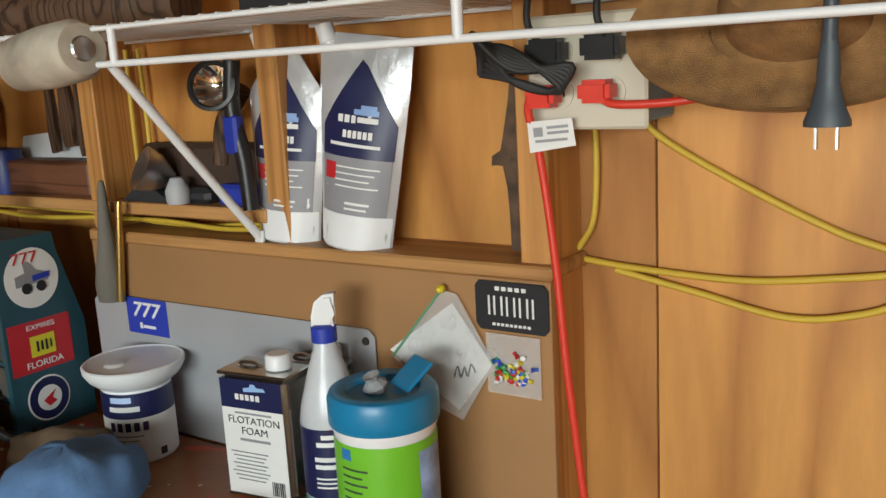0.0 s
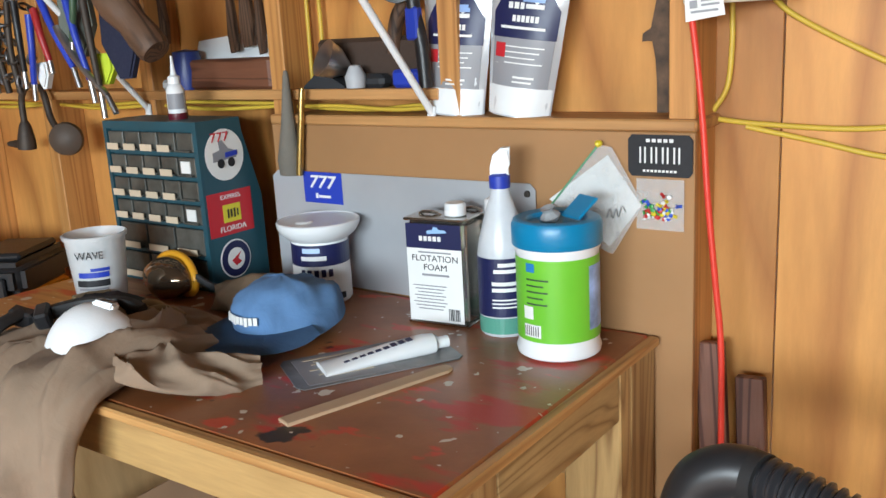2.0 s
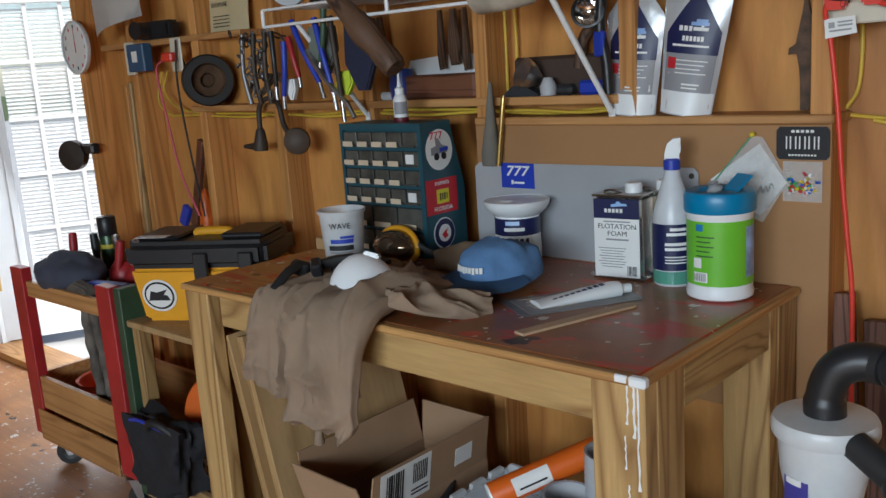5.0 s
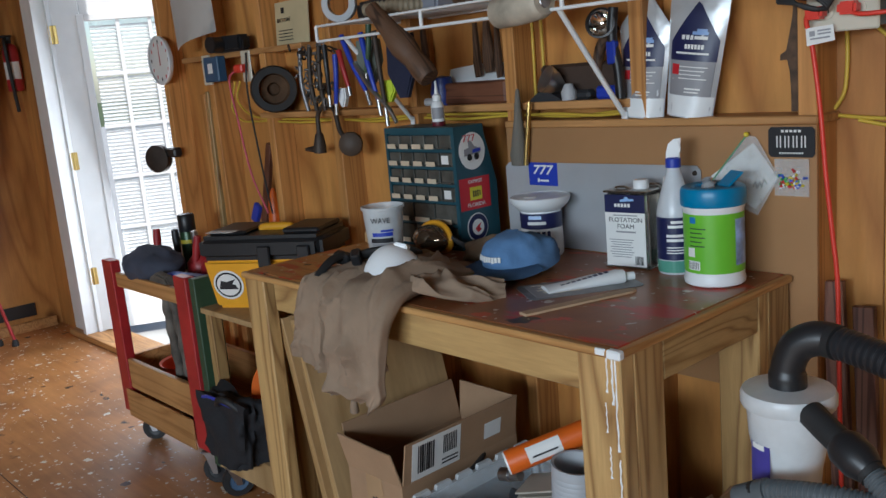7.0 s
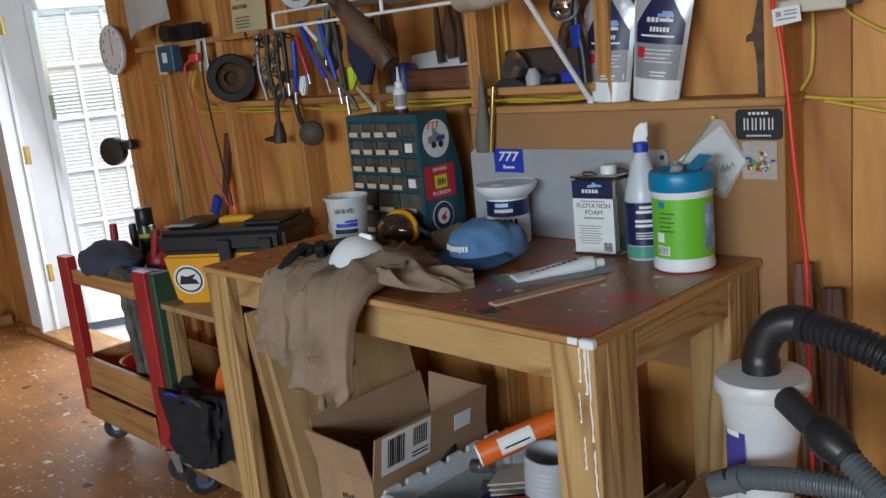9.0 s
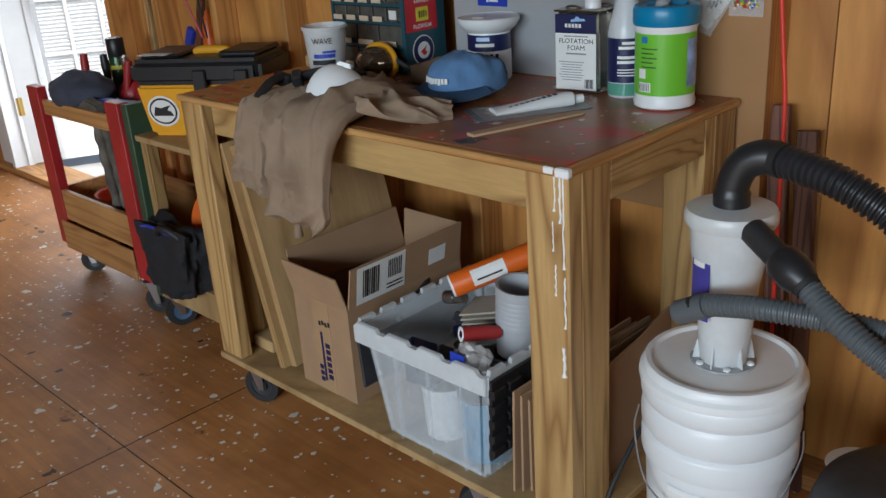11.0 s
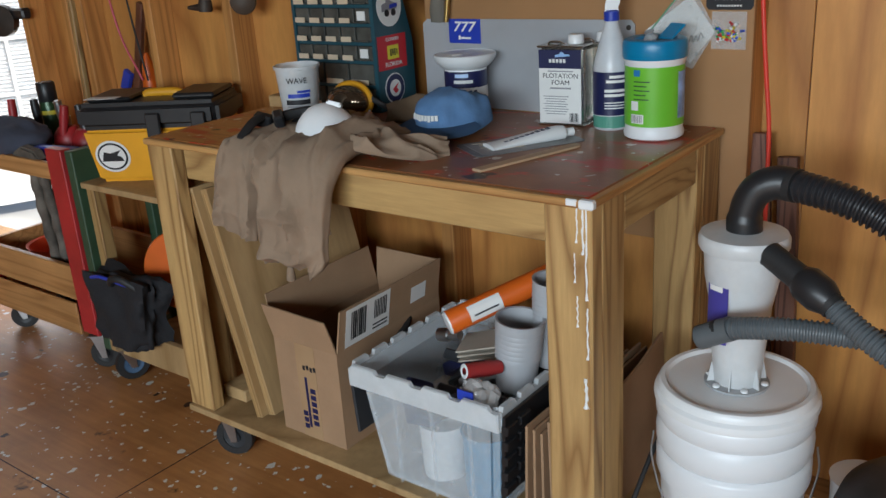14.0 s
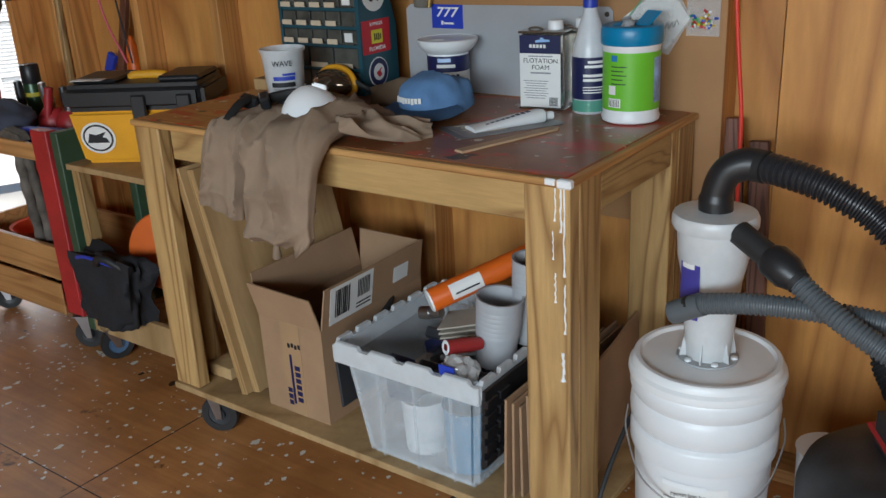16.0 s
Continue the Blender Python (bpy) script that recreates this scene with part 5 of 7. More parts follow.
part("cone", lathe([(0.044, 0.004), (0.046, 0.02), (0.058, 0.16), (0.069, 0.215), (0.073, 0.268), (0, 0.268)], 44), FOG, cy, smooth=40)
part("top", lathe([(0.07, 0.266), (0.080, 0.268), (0.083, 0.274), (0.083, 0.288), (0.079, 0.296), (0.03, 0.301), (0.028, 0.312), (0, 0.312)], 48), FOG, cy, smooth=35)
for i in range(6):
    a = radians(60 * i + 15)
    part("bolt", lathe([(0.0075, 0), (0.007, 0.004), (0, 0.006)], 10, turn=pose(0.054 * math.cos(a), 0.054 * math.sin(a), 0.005)), WHITE_PLASTIC, cy, smooth=50)
    part("gusset", slab([(0.042, 0.005), (0.058, 0.005), (0.05, 0.045)], -0.0015, 0.0015, turn=pose(0, 0, 0, 0, 0, 60 * i + 45) @ pose(0, 0, 0, 90, 0, 0)), FOG, cy)
lab = part("label", patch(0.0665, 0.10, 0.235, -62, -20, 10), plain("violet_label", (0.06, 0.05, 0.28), 0.4, vary=0.2, bumpy=0), cy, "violet printed label")
lab.data.transform(Matrix.Translation((0.001, -0.001, 0)))
for i in range(5):
    part("print_line", patch(0.0685 - 0.0008 * i, 0.20 - i * 0.018, 0.21 - i * 0.018, -56, -30 + (i * 5) % 9, 5), PAPER, cy)
part("elbow", tube(spline([(0, 0, 0.29), (0, 0, 0.335), (0.002, 0.016, 0.372), (0.006, 0.045, 0.388), (0.01, 0.075, 0.388)], 7), lambda i, s: 0.0295 if s > 0.18 else 0.033, 24), BLACK_PLASTIC, cy, "black elbow", 50)


def hose(name, label, pts, r, material, pitch=0.0085, deep=0.86):
    h = thing(name, label, "hose")
    line = spline(pts, 60)
    length = sum((b - a).length for a, b in zip(line, line[1:]))
    n = int(length / pitch) * 4
    acc, out, k = 0.0, [], 0
    step = length / n
    for a, b in zip(line, line[1:]):
        d = (b - a).length
        while acc <= d and len(out) <= n:
            out.append(a.lerp(b, acc / d))
            acc += step
        acc -= d
    part("end_cuff", tube([out[0], out[6]], r * 1.06, 22), BLACK_RUBBER, h, "plain rubber cuff", 40)
    part("corrugated_tube", tube(out, lambda i, s: r * (1.0 if i % 4 in (0, 1) else deep), 22), material, h, smooth=25)
    return h


def at_cyclone(x, y, z):
    return (pose(BX, BY, 0.5125, 0, 0, -70) @ SLIM @ Vector((x, y, z)))[:]


e = Vector(at_cyclone(0.01, 0.07, 0.388))
hose("black_hose", "ribbed black vacuum hose", [e, (0.30, 0.215, 0.898), (0.36, 0.205, 0.888), (0.415, 0.20, 0.868), (0.473, 0.195, 0.836), (0.60, 0.16, 0.74), (0.72, 0.1, 0.60), (0.85, 0.1, 0.4)], 0.0275, plain("black_hose_rubber", (0.022, 0.022, 0.025), 0.35, vary=0.2), 0.0115, 0.8)
inlet = thing("hose_cuff", "black rubber cuff on the separator inlet", "hose cuff")
part("cuff", tube([(0.246, 0.175, 0.790), (0.29, 0.152, 0.774), (0.318, 0.140, 0.763)], 0.0225, 24), BLACK_RUBBER, inlet, smooth=50)
part("collar", tube([(0.308, 0.144, 0.767), (0.318, 0.140, 0.763), (0.346, 0.129, 0.750), (0.362, 0.123, 0.742)], lambda i, s: (0.025, 0.031, 0.031, 0.023)[i], 24), BLACK_PLASTIC, inlet, smooth=40)
hose("grey_hose", "ribbed grey vacuum hose on the inlet", [(0.358, 0.124, 0.744), (0.405, 0.108, 0.716), (0.46, 0.088, 0.692), (0.52, 0.075, 0.668), (0.60, 0.065, 0.64), (0.76, 0.05, 0.58), (0.95, 0.0, 0.52)], 0.0205, HOSE)
hose("grey_hose", "ribbed grey vacuum hose crossing before the separator", [(0.185, 0.099, 0.660), (0.214, 0.097, 0.675), (0.30, 0.094, 0.695), (0.375, 0.108, 0.697), (0.443, 0.132, 0.691), (0.506, 0.142, 0.686), (0.62, 0.15, 0.678), (0.95, 0.15, 0.60)], 0.0195, HOSE)
cuff = thing("hose_end", "plain rubber end of the grey hose", "hose end")
part("end", tube(spline([(0.152, 0.101, 0.641), (0.162, 0.100, 0.646), (0.188, 0.099, 0.661), (0.214, 0.097, 0.675)], 4), lambda i, s: 0.012 + 0.0095 * min(1, s * 4), 20), HOSE, cuff, smooth=50)

# shop vacuum
vac = thing("shop_vacuum", "black and red shop vacuum with coiled cord", "vacuum cleaner", (0.575, 0.215, 0), -60)
VAC = plain("dusty_black_plastic", (0.03, 0.03, 0.032), 0.5, vary=0.5, scale=50)
part("tank", lathe([(0, 0.02), (0.15, 0.02), (0.165, 0.04), (0.175, 0.25), (0.18, 0.26), (0, 0.26)], 48), plain("dark_grey_plastic", (0.05, 0.05, 0.055), 0.45), vac, smooth=40)
part("red_band", lathe([(0.18, 0.255), (0.188, 0.262), (0.188, 0.285), (0.18, 0.29)], 48), RED_PAINT, vac, "red band", 40)
part("head", lathe([(0.183, 0.285), (0.196, 0.292), (0.198, 0.33), (0.187, 0.365), (0.15, 0.395), (0.09, 0.41), (0, 0.414)], 48), VAC, vac, smooth=40)
part("motor_cover", box(-0.08, 0.07, -0.06, 0.07, 0.39, 0.50, 0.025, seg=3), VAC, vac, smooth=40)
part("trim", box(-0.085, 0.075, -0.065, 0.075, 0.425, 0.437, 0.004), RED_PAINT, vac)
part("handle", tube(spline([(-0.06, 0, 0.49), (-0.05, 0, 0.53), (0.03, 0, 0.54), (0.06, 0, 0.50)], 6), 0.012, 10), RED_PAINT, vac, "red handle", 50)
part("plate", box(0.0705, 0.073, -0.04, 0.0, 0.41, 0.48), GREY_PRINT, vac, "grey rating plate")
for a in (-55, 40):
    lt_ = part("latch", box(0.185, 0.208, -0.022, 0.022, 0.225, 0.315, 0.006, turn=pose(0, 0, 0, 0, 0, a)), BLACK_PLASTIC, vac)
    part("latch_tip", box(0.195, 0.212, -0.02, 0.02, 0.29, 0.345, 0.006, turn=pose(0, 0, 0, 0, 0, a)), RED_PAINT, lt_)
part("cord", tube(spline([(0.07, -0.02, 0.42), (0.14, -0.05, 0.44), (0.2, -0.03, 0.40), (0.16, 0.04, 0.43), (0.2, 0.09, 0.37), (0.14, 0.12, 0.42), (0.1, 0.05, 0.46)], 8), 0.005, 8), BLACK_RUBBER, vac, "coiled black cord", 60)
hose("black_hose", "black hose coiled behind the vacuum", [(0.50, 0.45, 0.40), (0.46, 0.5, 0.46), (0.52, 0.55, 0.56), (0.66, 0.56, 0.60), (0.8, 0.5, 0.52)], 0.03, BLACK_RUBBER)
wb = thing("white_pail", "small white pail beside the buckets", "pail", (0.39, 0.40, 0))
part("pail", lathe([(0, 0), (0.055, 0), (0.062, 0.26), (0.065, 0.265), (0, 0.265)], 36), PAIL, wb, smooth=40)
loop = thing("black_cable", "black cable looping down beside the bench", "cable")
part("cable", tube(spline([(0.06, 0.50, 0.40), (0.03, 0.30, 0.36), (0.025, 0.12, 0.24), (0.03, 0.05, 0.14), (0.05, 0.0, 0.04), (0.12, -0.06, 0.006), (0.3, -0.05, 0.006)], 8), 0.005, 8), BLACK_RUBBER, loop, smooth=60)
for i, (x, lean, h) in enumerate(((0.082, -6, 0.885), (0.128, -5, 0.835))):
    pk = thing("hardwood_strip", "dark red-brown hardwood strip leaning on the wall", "wood strip", (x + 0.055, 0.585 + 0.01 * i, 0.002), ry=lean * 0.8, rx=-4.5, group="leaning strips")
    part("strip", box(-0.022, 0.022, -0.009, 0.009, 0, h, 0.002), wood("dark_hardwood", (0.085, 0.03, 0.02), (0.19, 0.085, 0.055), (12, 12, 0.6), 10, 0.55), pk)

# ---- tool cart and stand by the door ----
CART_Y = -0.052
cart = thing("tool_cart", "wooden tool cart with red posts and green side", "tool cart", (0, CART_Y, 0))
for x in (-2.62, -1.998):
    part("post", box(x, x + 0.088, 0.200, 0.238, 0.135, 0.762 if x < -2.5 else 0.768, 0.003), RED_PAINT, cart, "worn red painted post")
    part("post", box(x, x + 0.088, 0.53, 0.568, 0.135, 0.76, 0.003), RED_PAINT, cart, "worn red painted post")
part("green_side", box(-1.908, -1.870, 0.212, 0.30, 0.09, 0.765, 0.003), GREEN_PAINT, cart, "dark green painted side post")
part("green_side", box(-1.908, -1.870, 0.46, 0.548, 0.09, 0.765, 0.003), GREEN_PAINT, cart, "dark green painted side post")
part("front_rail", box(-2.531, -1.999, 0.206, 0.226, 0.245, 0.365, 0.002), LEDGE, cart)
part("front_rail", box(-2.56, -1.999, 0.192, 0.2, 0.125, 0.24, 0.002), LEDGE, cart)
part("back_rail", box(-2.531, -1.999, 0.54, 0.56, 0.125, 0.36, 0.002), LEDGE, cart)
part("end_rail", box(-2.60, -2.58, 0.24, 0.53, 0.125, 0.36, 0.002), LEDGE, cart)
part("deck", box(-2.60, -1.88, 0.24, 0.53, 0.125, 0.145, 0.002), BOARD, cart)
part("tray", box(-2.59, -1.91, 0.2385, 0.529, 0.665, 0.683, 0.002), BOARD, cart)
part("tray_rail", box(-2.531, -1.999, 0.212, 0.230, 0.66, 0.715, 0.002), LEDGE, cart)
BLUERIM = plain("blue_grey_rim", (0.07, 0.13, 0.22), 0.45)
for x, y, a, rim in ((-2.55, 0.27, 50, BLACK_PLASTIC), (-1.965, 0.235, 35, BLACK_PLASTIC), (-2.55, 0.5, 10, BLACK_PLASTIC), (-1.96, 0.5, 0, BLACK_PLASTIC)):
    caster(cart, x, y, 0.05, a, rim=rim, top=0.124)
stand = thing("rolling_stand", "low rolling stand beside the bench", "rolling stand", (0, CART_Y, 0))
part("top_board", box(-1.865, -1.30, 0.22, 0.58, 0.648, 0.667, 0.002), BOARD, stand)
part("base_board", box(-1.855, -1.30, 0.205, 0.225, 0.10, 0.20, 0.002), BOARD, stand)
part("base_shelf", box(-1.855, -1.30, 0.2255, 0.58, 0.10, 0.118, 0.002), BOARD, stand)
for x in (-1.855, -1.34):
    for y in (0.23, 0.53):
        part("upright", box(x, x + 0.038, y, y + 0.04, 0.1185, 0.6475, 0.002), PT_UP, stand)
caster(stand, -1.80, 0.225, 0.055, 70, rim=BLUERIM, top=0.0995 + 0.02)
caster(stand, -1.36, 0.5, 0.05, 20, rim=BLUERIM, top=0.0995)
caster(stand, -1.36, 0.25, 0.05, 20, rim=BLUERIM, top=0.0995)
blackbag = thing("tool_bag", "slumped black tool bag with blue lining", "tool bag", (-1.655, 0.130, 0.185))
bm = bmesh.new()
bmesh.ops.create_cube(bm, size=2.0)
bmesh.ops.subdivide_edges(bm, edges=bm.edges, cuts=9, use_grid_fill=True)
for v in bm.verts:
    f = 0.30 * noise.noise(v.co * 1.5) + 0.14 * noise.noise(v.co * 3.3)
    v.co = v.co * (0.86 + 0.14 / max(1.0, v.co.length))
    k = 1 - 0.12 * v.co.z
    v.co = Vector((v.co.x * 0.135 * (1 + f) * (1 + 0.10 * v.co.z), v.co.y * 0.045 * (1 + 2 * f) * k, 0.115 + v.co.z * 0.115 * (1 + 0.6 * f)))
part("bag", bm, plain("black_canvas", (0.014, 0.014, 0.017), 0.85, bumpy=0.4), blackbag, smooth=60)
part("lining", tube(spline([(-0.11, -0.045, 0.215), (-0.05, -0.05, 0.228), (0.04, -0.045, 0.222), (0.09, -0.035, 0.212)], 6), 0.006, 8), ROYAL, blackbag, "blue lining", 60)
part("strap", tube(spline([(0.0, -0.05, 0.215), (0.02, -0.055, 0.235), (0.06, -0.05, 0.238), (0.10, -0.03, 0.21)], 6), 0.012, 8), BLACK_RUBBER, blackbag, "black strap", 60)
disc = thing("orange_reel", "orange plastic reel on the stand", "cable reel", (-1.58, 0.28, 0.39), rx=80, rz=25)
part("reel", lathe([(0, -0.03), (0.04, -0.03), (0.04, 0.0), (0.12, 0.0), (0.125, 0.006), (0.12, 0.012), (0.03, 0.014), (0, 0.012)], 36), ORANGE, disc, smooth=30)
tb = thing("toolbox", "yellow toolbox with black lid and round sticker", "toolbox", (-1.800, 0.165, 0.668), 30)
bm = bmesh.new()
vs = [bm.verts.new(v) for v in ((0.02, 0.02, 0), (0.41, 0.02, 0), (0.41, 0.21, 0), (0.02, 0.21, 0), (0.0, 0.0, 0.17), (0.43, 0.0, 0.17), (0.43, 0.23, 0.17), (0.0, 0.23, 0.17))]
for q in ((0, 1, 2, 3), (0, 1, 5, 4), (1, 2, 6, 5), (2, 3, 7, 6), (3, 0, 4, 7), (4, 5, 6, 7)):
    bm.faces.new([vs[i] for i in q])
bmesh.ops.bevel(bm, geom=bm.edges, offset=0.014, segments=3, affect="EDGES")
part("body", bm, YELLOW_PLASTIC, tb, smooth=40)
lid = part("lid", box(-0.008, 0.438, -0.008, 0.238, 0.165, 0.245, 0.02, seg=3), BLACK_PLASTIC, tb, "ribbed black lid", 40)
part("lid_rib", box(0.02, 0.16, 0.03, 0.2, 0.2455, 0.258, 0.006), BLACK_PLASTIC, lid)
part("lid_rib", box(0.29, 0.42, 0.03, 0.2, 0.2455, 0.262, 0.006), BLACK_PLASTIC, lid)
part("handle", tube(spline([(0.17, 0.115, 0.246), (0.19, 0.115, 0.254), (0.27, 0.115, 0.254), (0.285, 0.115, 0.246)], 5), 0.014, 10), YELLOW_PLASTIC, lid, "yellow handle", 50)
part("paper_slip", box(0.03, 0.13, 0.0, 0.04, 0.2585, 0.2595), PAPER, lid)
for x in (0.24, 0.38):
    part("latch", box(x - 0.022, x + 0.022, -0.02, -0.0085, 0.13, 0.215, 0.004), BLACK_PLASTIC, tb)
st = part("sticker", slab(circle(0.055, 36, 0.085, 0.085, 0.05), 0, 0.0008, turn=pose(0, 0.0185, 0.0, 96.7, 0, 0)), PAPER, tb, "round white sticker")
part("sticker_ring", slab(circle(0.048, 32, 0.085, 0.085, 0.043), 0, 0.0008, turn=pose(0, 0.0177, 0.0, 96.7, 0, 0)), INK, tb)
part("sticker_disc", slab(circle(0.042, 32, 0.085, 0.085, 0.037), 0, 0.0008, turn=pose(0, 0.0169, 0.0, 96.7, 0, 0)), PAPER, tb)
part("sticker_picture", slab([(0.05, 0.07), (0.12, 0.07), (0.112, 0.085), (0.10, 0.088), (0.115, 0.105), (0.08, 0.095), (0.06, 0.1), (0.055, 0.085)], 0, 0.0008, turn=pose(0, 0.0161, 0.0, 96.7, 0, 0)), INK, tb)

# cart load
rag = thing("crumpled_hat", "crumpled grey-blue cloth hat on the cart", "hat", (-2.36, 0.245, 0.684))
bm = bmesh.new()
bmesh.ops.create_uvsphere(bm, u_segments=36, v_segments=18, radius=1.0)
for v in bm.verts:
    f = 1 + 0.18 * noise.noise(v.co * 2.4) + 0.08 * noise.noise(v.co * 6)
    v.co = Vector((v.co.x * 0.165 * f, v.co.y * 0.10 * f, max(0.0, 0.06 + v.co.z * 0.075 * f)))
part("cloth", bm, cloth("grey_blue_cloth", (0.06, 0.066, 0.095)), rag, smooth=80)
bt = thing("blue_level", "blue plastic tool beside the cap", "tool", (-2.07, 0.245, 0.684), 12)
part("body", box(-0.11, 0.07, -0.02, 0.02, 0, 0.06, 0.005), ROYAL, bt)
part("inset", box(-0.04, 0.0, -0.0215, -0.0195, 0.02, 0.045), BLACK_PLASTIC, bt)
for i in range(5):
    x, y = -2.54 + 0.10 * i, 0.345 + 0.045 * (i % 3)
    tool = thing("hand_tool", "hand tool with worn grip standing on the cart", "hand tool", (x, y, 0.684), rx=8 * (i % 3) - 8, ry=6 * (i % 4) - 9, group="tools on the cart")
    part("grip", lathe([(0, 0.0), (0.012, 0.0), (0.016, 0.03), (0.012, 0.06), (0.016, 0.12), (0.014, 0.165), (0, 0.17)], 14), (RED_PAINT, BLACK_PLASTIC, STEEL)[i % 3], tool, smooth=50)
for i in range(3):
    rt_ = thing("red_spool", "red plastic tool body on the cart", "power tool", (-2.25 + 0.11 * i, 0.385, 0.684), 20 * i, group="red tools")
    part("body", lathe([(0, 0), (0.045, 0), (0.055, 0.02), (0.05, 0.06), (0.03, 0.085), (0, 0.09)], 24), RED_PAINT, rt_, smooth=40)
    part("chuck", lathe([(0.015, 0.085), (0.018, 0.12), (0, 0.125)], 16), STEEL, rt_, smooth=40)
can = thing("spray_can", "black and green aerosol can", "spray can", (-2.44, 0.44, 0.684))
part("body", lathe([(0, 0), (0.032, 0), (0.033, 0.004), (0.033, 0.15), (0.028, 0.165), (0, 0.165)], 30), plain("dark_green_tin", (0.03, 0.07, 0.03), 0.3, 0.3), can, smooth=40)
part("cap", lathe([(0.032, 0.15), (0.033, 0.152), (0.033, 0.215), (0.029, 0.22), (0, 0.22)], 30), BLACK_PLASTIC, can, smooth=40)
part("band", lathe([(0.0335, 0.105), (0.0335, 0.12)], 30), plain("yellow_band", (0.6, 0.5, 0.05), 0.4), can)
gun = thing("caulking_gun", "crusted caulking gun standing in the cart", "caulking gun", (-2.20, 0.225, 0.147), rx=4, ry=4)
CRUST = plain("crusted_metal", (0.14, 0.12, 0.10), 0.8, 0.2, 0.6, 60, 0.6)
part("barrel", tube(spline([(0, 0, 0.05), (0.004, 0, 0.2), (-0.004, 0, 0.4), (0.0, 0, 0.56)], 8), lambda i, s: 0.019 + 0.003 * math.sin(i * 1.7), 14), CRUST, gun, smooth=60)
part("barrel", tube(spline([(0.05, 0.01, 0.02), (0.048, 0.01, 0.3), (0.03, 0.008, 0.56)], 8), lambda i, s: 0.017 + 0.003 * math.sin(i * 2.3), 14), CRUST, gun, smooth=60)
part("grip", slab([(-0.09, 0), (-0.03, 0.03), (0.05, 0.025), (0.07, 0.0), (0.02, -0.02), (-0.04, -0.015), (-0.08, -0.035)], -0.015, 0.015, turn=pose(0, 0, 0.575, 90, 0, 0), bevel=0.006), CRUST, gun)
part("foot", lathe([(0, 0), (0.055, 0), (0.06, 0.015), (0.03, 0.04), (0, 0.045)], 20, turn=pose(0.02, 0, 0)), CRUST, gun, smooth=40)
part("foot", lathe([(0, 0), (0.075, 0), (0.078, 0.02), (0.04, 0.05), (0, 0.055)], 20, turn=pose(-0.03, 0.04, 0.0), squash=0.8), plain("grey_metal_dirty", (0.2, 0.21, 0.22), 0.6, 0.4, 0.4), gun, smooth=40)
ob_ = thing("orange_bowl", "orange-red plastic bowl behind the cart", "bowl", (-2.43, 0.37, 0.147))
part("bowl", lathe([(0, 0), (0.06, 0), (0.12, 0.17), (0.125, 0.175), (0.115, 0.17), (0.055, 0.01), (0, 0.01)], 36), plain("orange_red_plastic", (0.75, 0.09, 0.03), 0.4), ob_, smooth=40)

# ---- on and along the stud wall ----
SH_Z = 1.278
wall_shelf = structure("wall_shelf", box(-2.06, -0.40, STUD_Y - 0.004, WALL_Y - 0.001, SH_Z - 0.02, SH_Z, 0.002), LEDGE, "pine shelf board between the studs", "shelf")
structure("wall_shelf_upper", box(-2.62, -1.74, STUD_Y - 0.004, WALL_Y - 0.001, 1.49, 1.51, 0.002), LEDGE, "upper pine shelf board between the studs", "shelf")

# white wire shelf
wire = thing("wire_shelf", "white coated wire shelf on sloping struts", "wire shelf")
WX0, WX1, WY, WZ = -1.32, 0.9, 0.385, 1.49
for y, z, r in ((WY, WZ, 0.0042), (WY, WZ + 0.042, 0.0032), (WY + 0.02, WZ + 0.042, 0.003), (WALL_Y - 0.012, WZ + 0.042, 0.0032)):
    part("rail", tube([(WX0, y, z), (WX1, y, z)], r, 8), WHITE_PAINT, wire, smooth=60)
for x in (WX0, -0.86, -0.40, 0.08, 0.56):
    part("spacer", tube([(x, WY, WZ), (x, WY, WZ + 0.042)], 0.0055, 8), WHITE_PAINT, wire, smooth=60)
n = 86
for i in range(n):
    x = WX0 + (WX1 - WX0) * i / (n - 1)
    part("cross_wire", tube([(x, WY, WZ + 0.045), (x, WALL_Y - 0.012, WZ + 0.045)], 0.0016, 6), WHITE_PAINT, wire)
for x, z1 in ((-0.414, 1.236), (-1.19, 1.238)):
    part("strut", tube([(x, WY + 0.006, WZ - 0.002), (x, STUD_Y - 0.004, z1)], 0.0065, 10), WHITE_PAINT, wire, smooth=60)
    part("strut_foot", box(x - 0.008, x + 0.008, STUD_Y - 0.009, STUD_Y - 0.001, z1 - 0.02, z1 + 0.012, 0.002), WHITE_PAINT, wire)

# pale rubber mallet lying on the shelf front
mal = thing("rubber_mallet", "stained white rubber mallet head on the wire shelf", "mallet", (-0.50, 0.378, 1.505), rz=-8, ry=86)
part("head", lathe([(0, -0.10), (0.030, -0.10), (0.036, -0.092), (0.039, -0.02), (0.037, 0.05), (0.033, 0.062), (0.030, 0.066), (0, 0.067)], 36), plain("stained_rubber", (0.52, 0.47, 0.38), 0.6, vary=0.35, scale=60, bumpy=0.2), mal, smooth=40)
part("bolt", lathe([(0.016, 0.066), (0.013, 0.069), (0, 0.070)], 16), STEEL, mal)
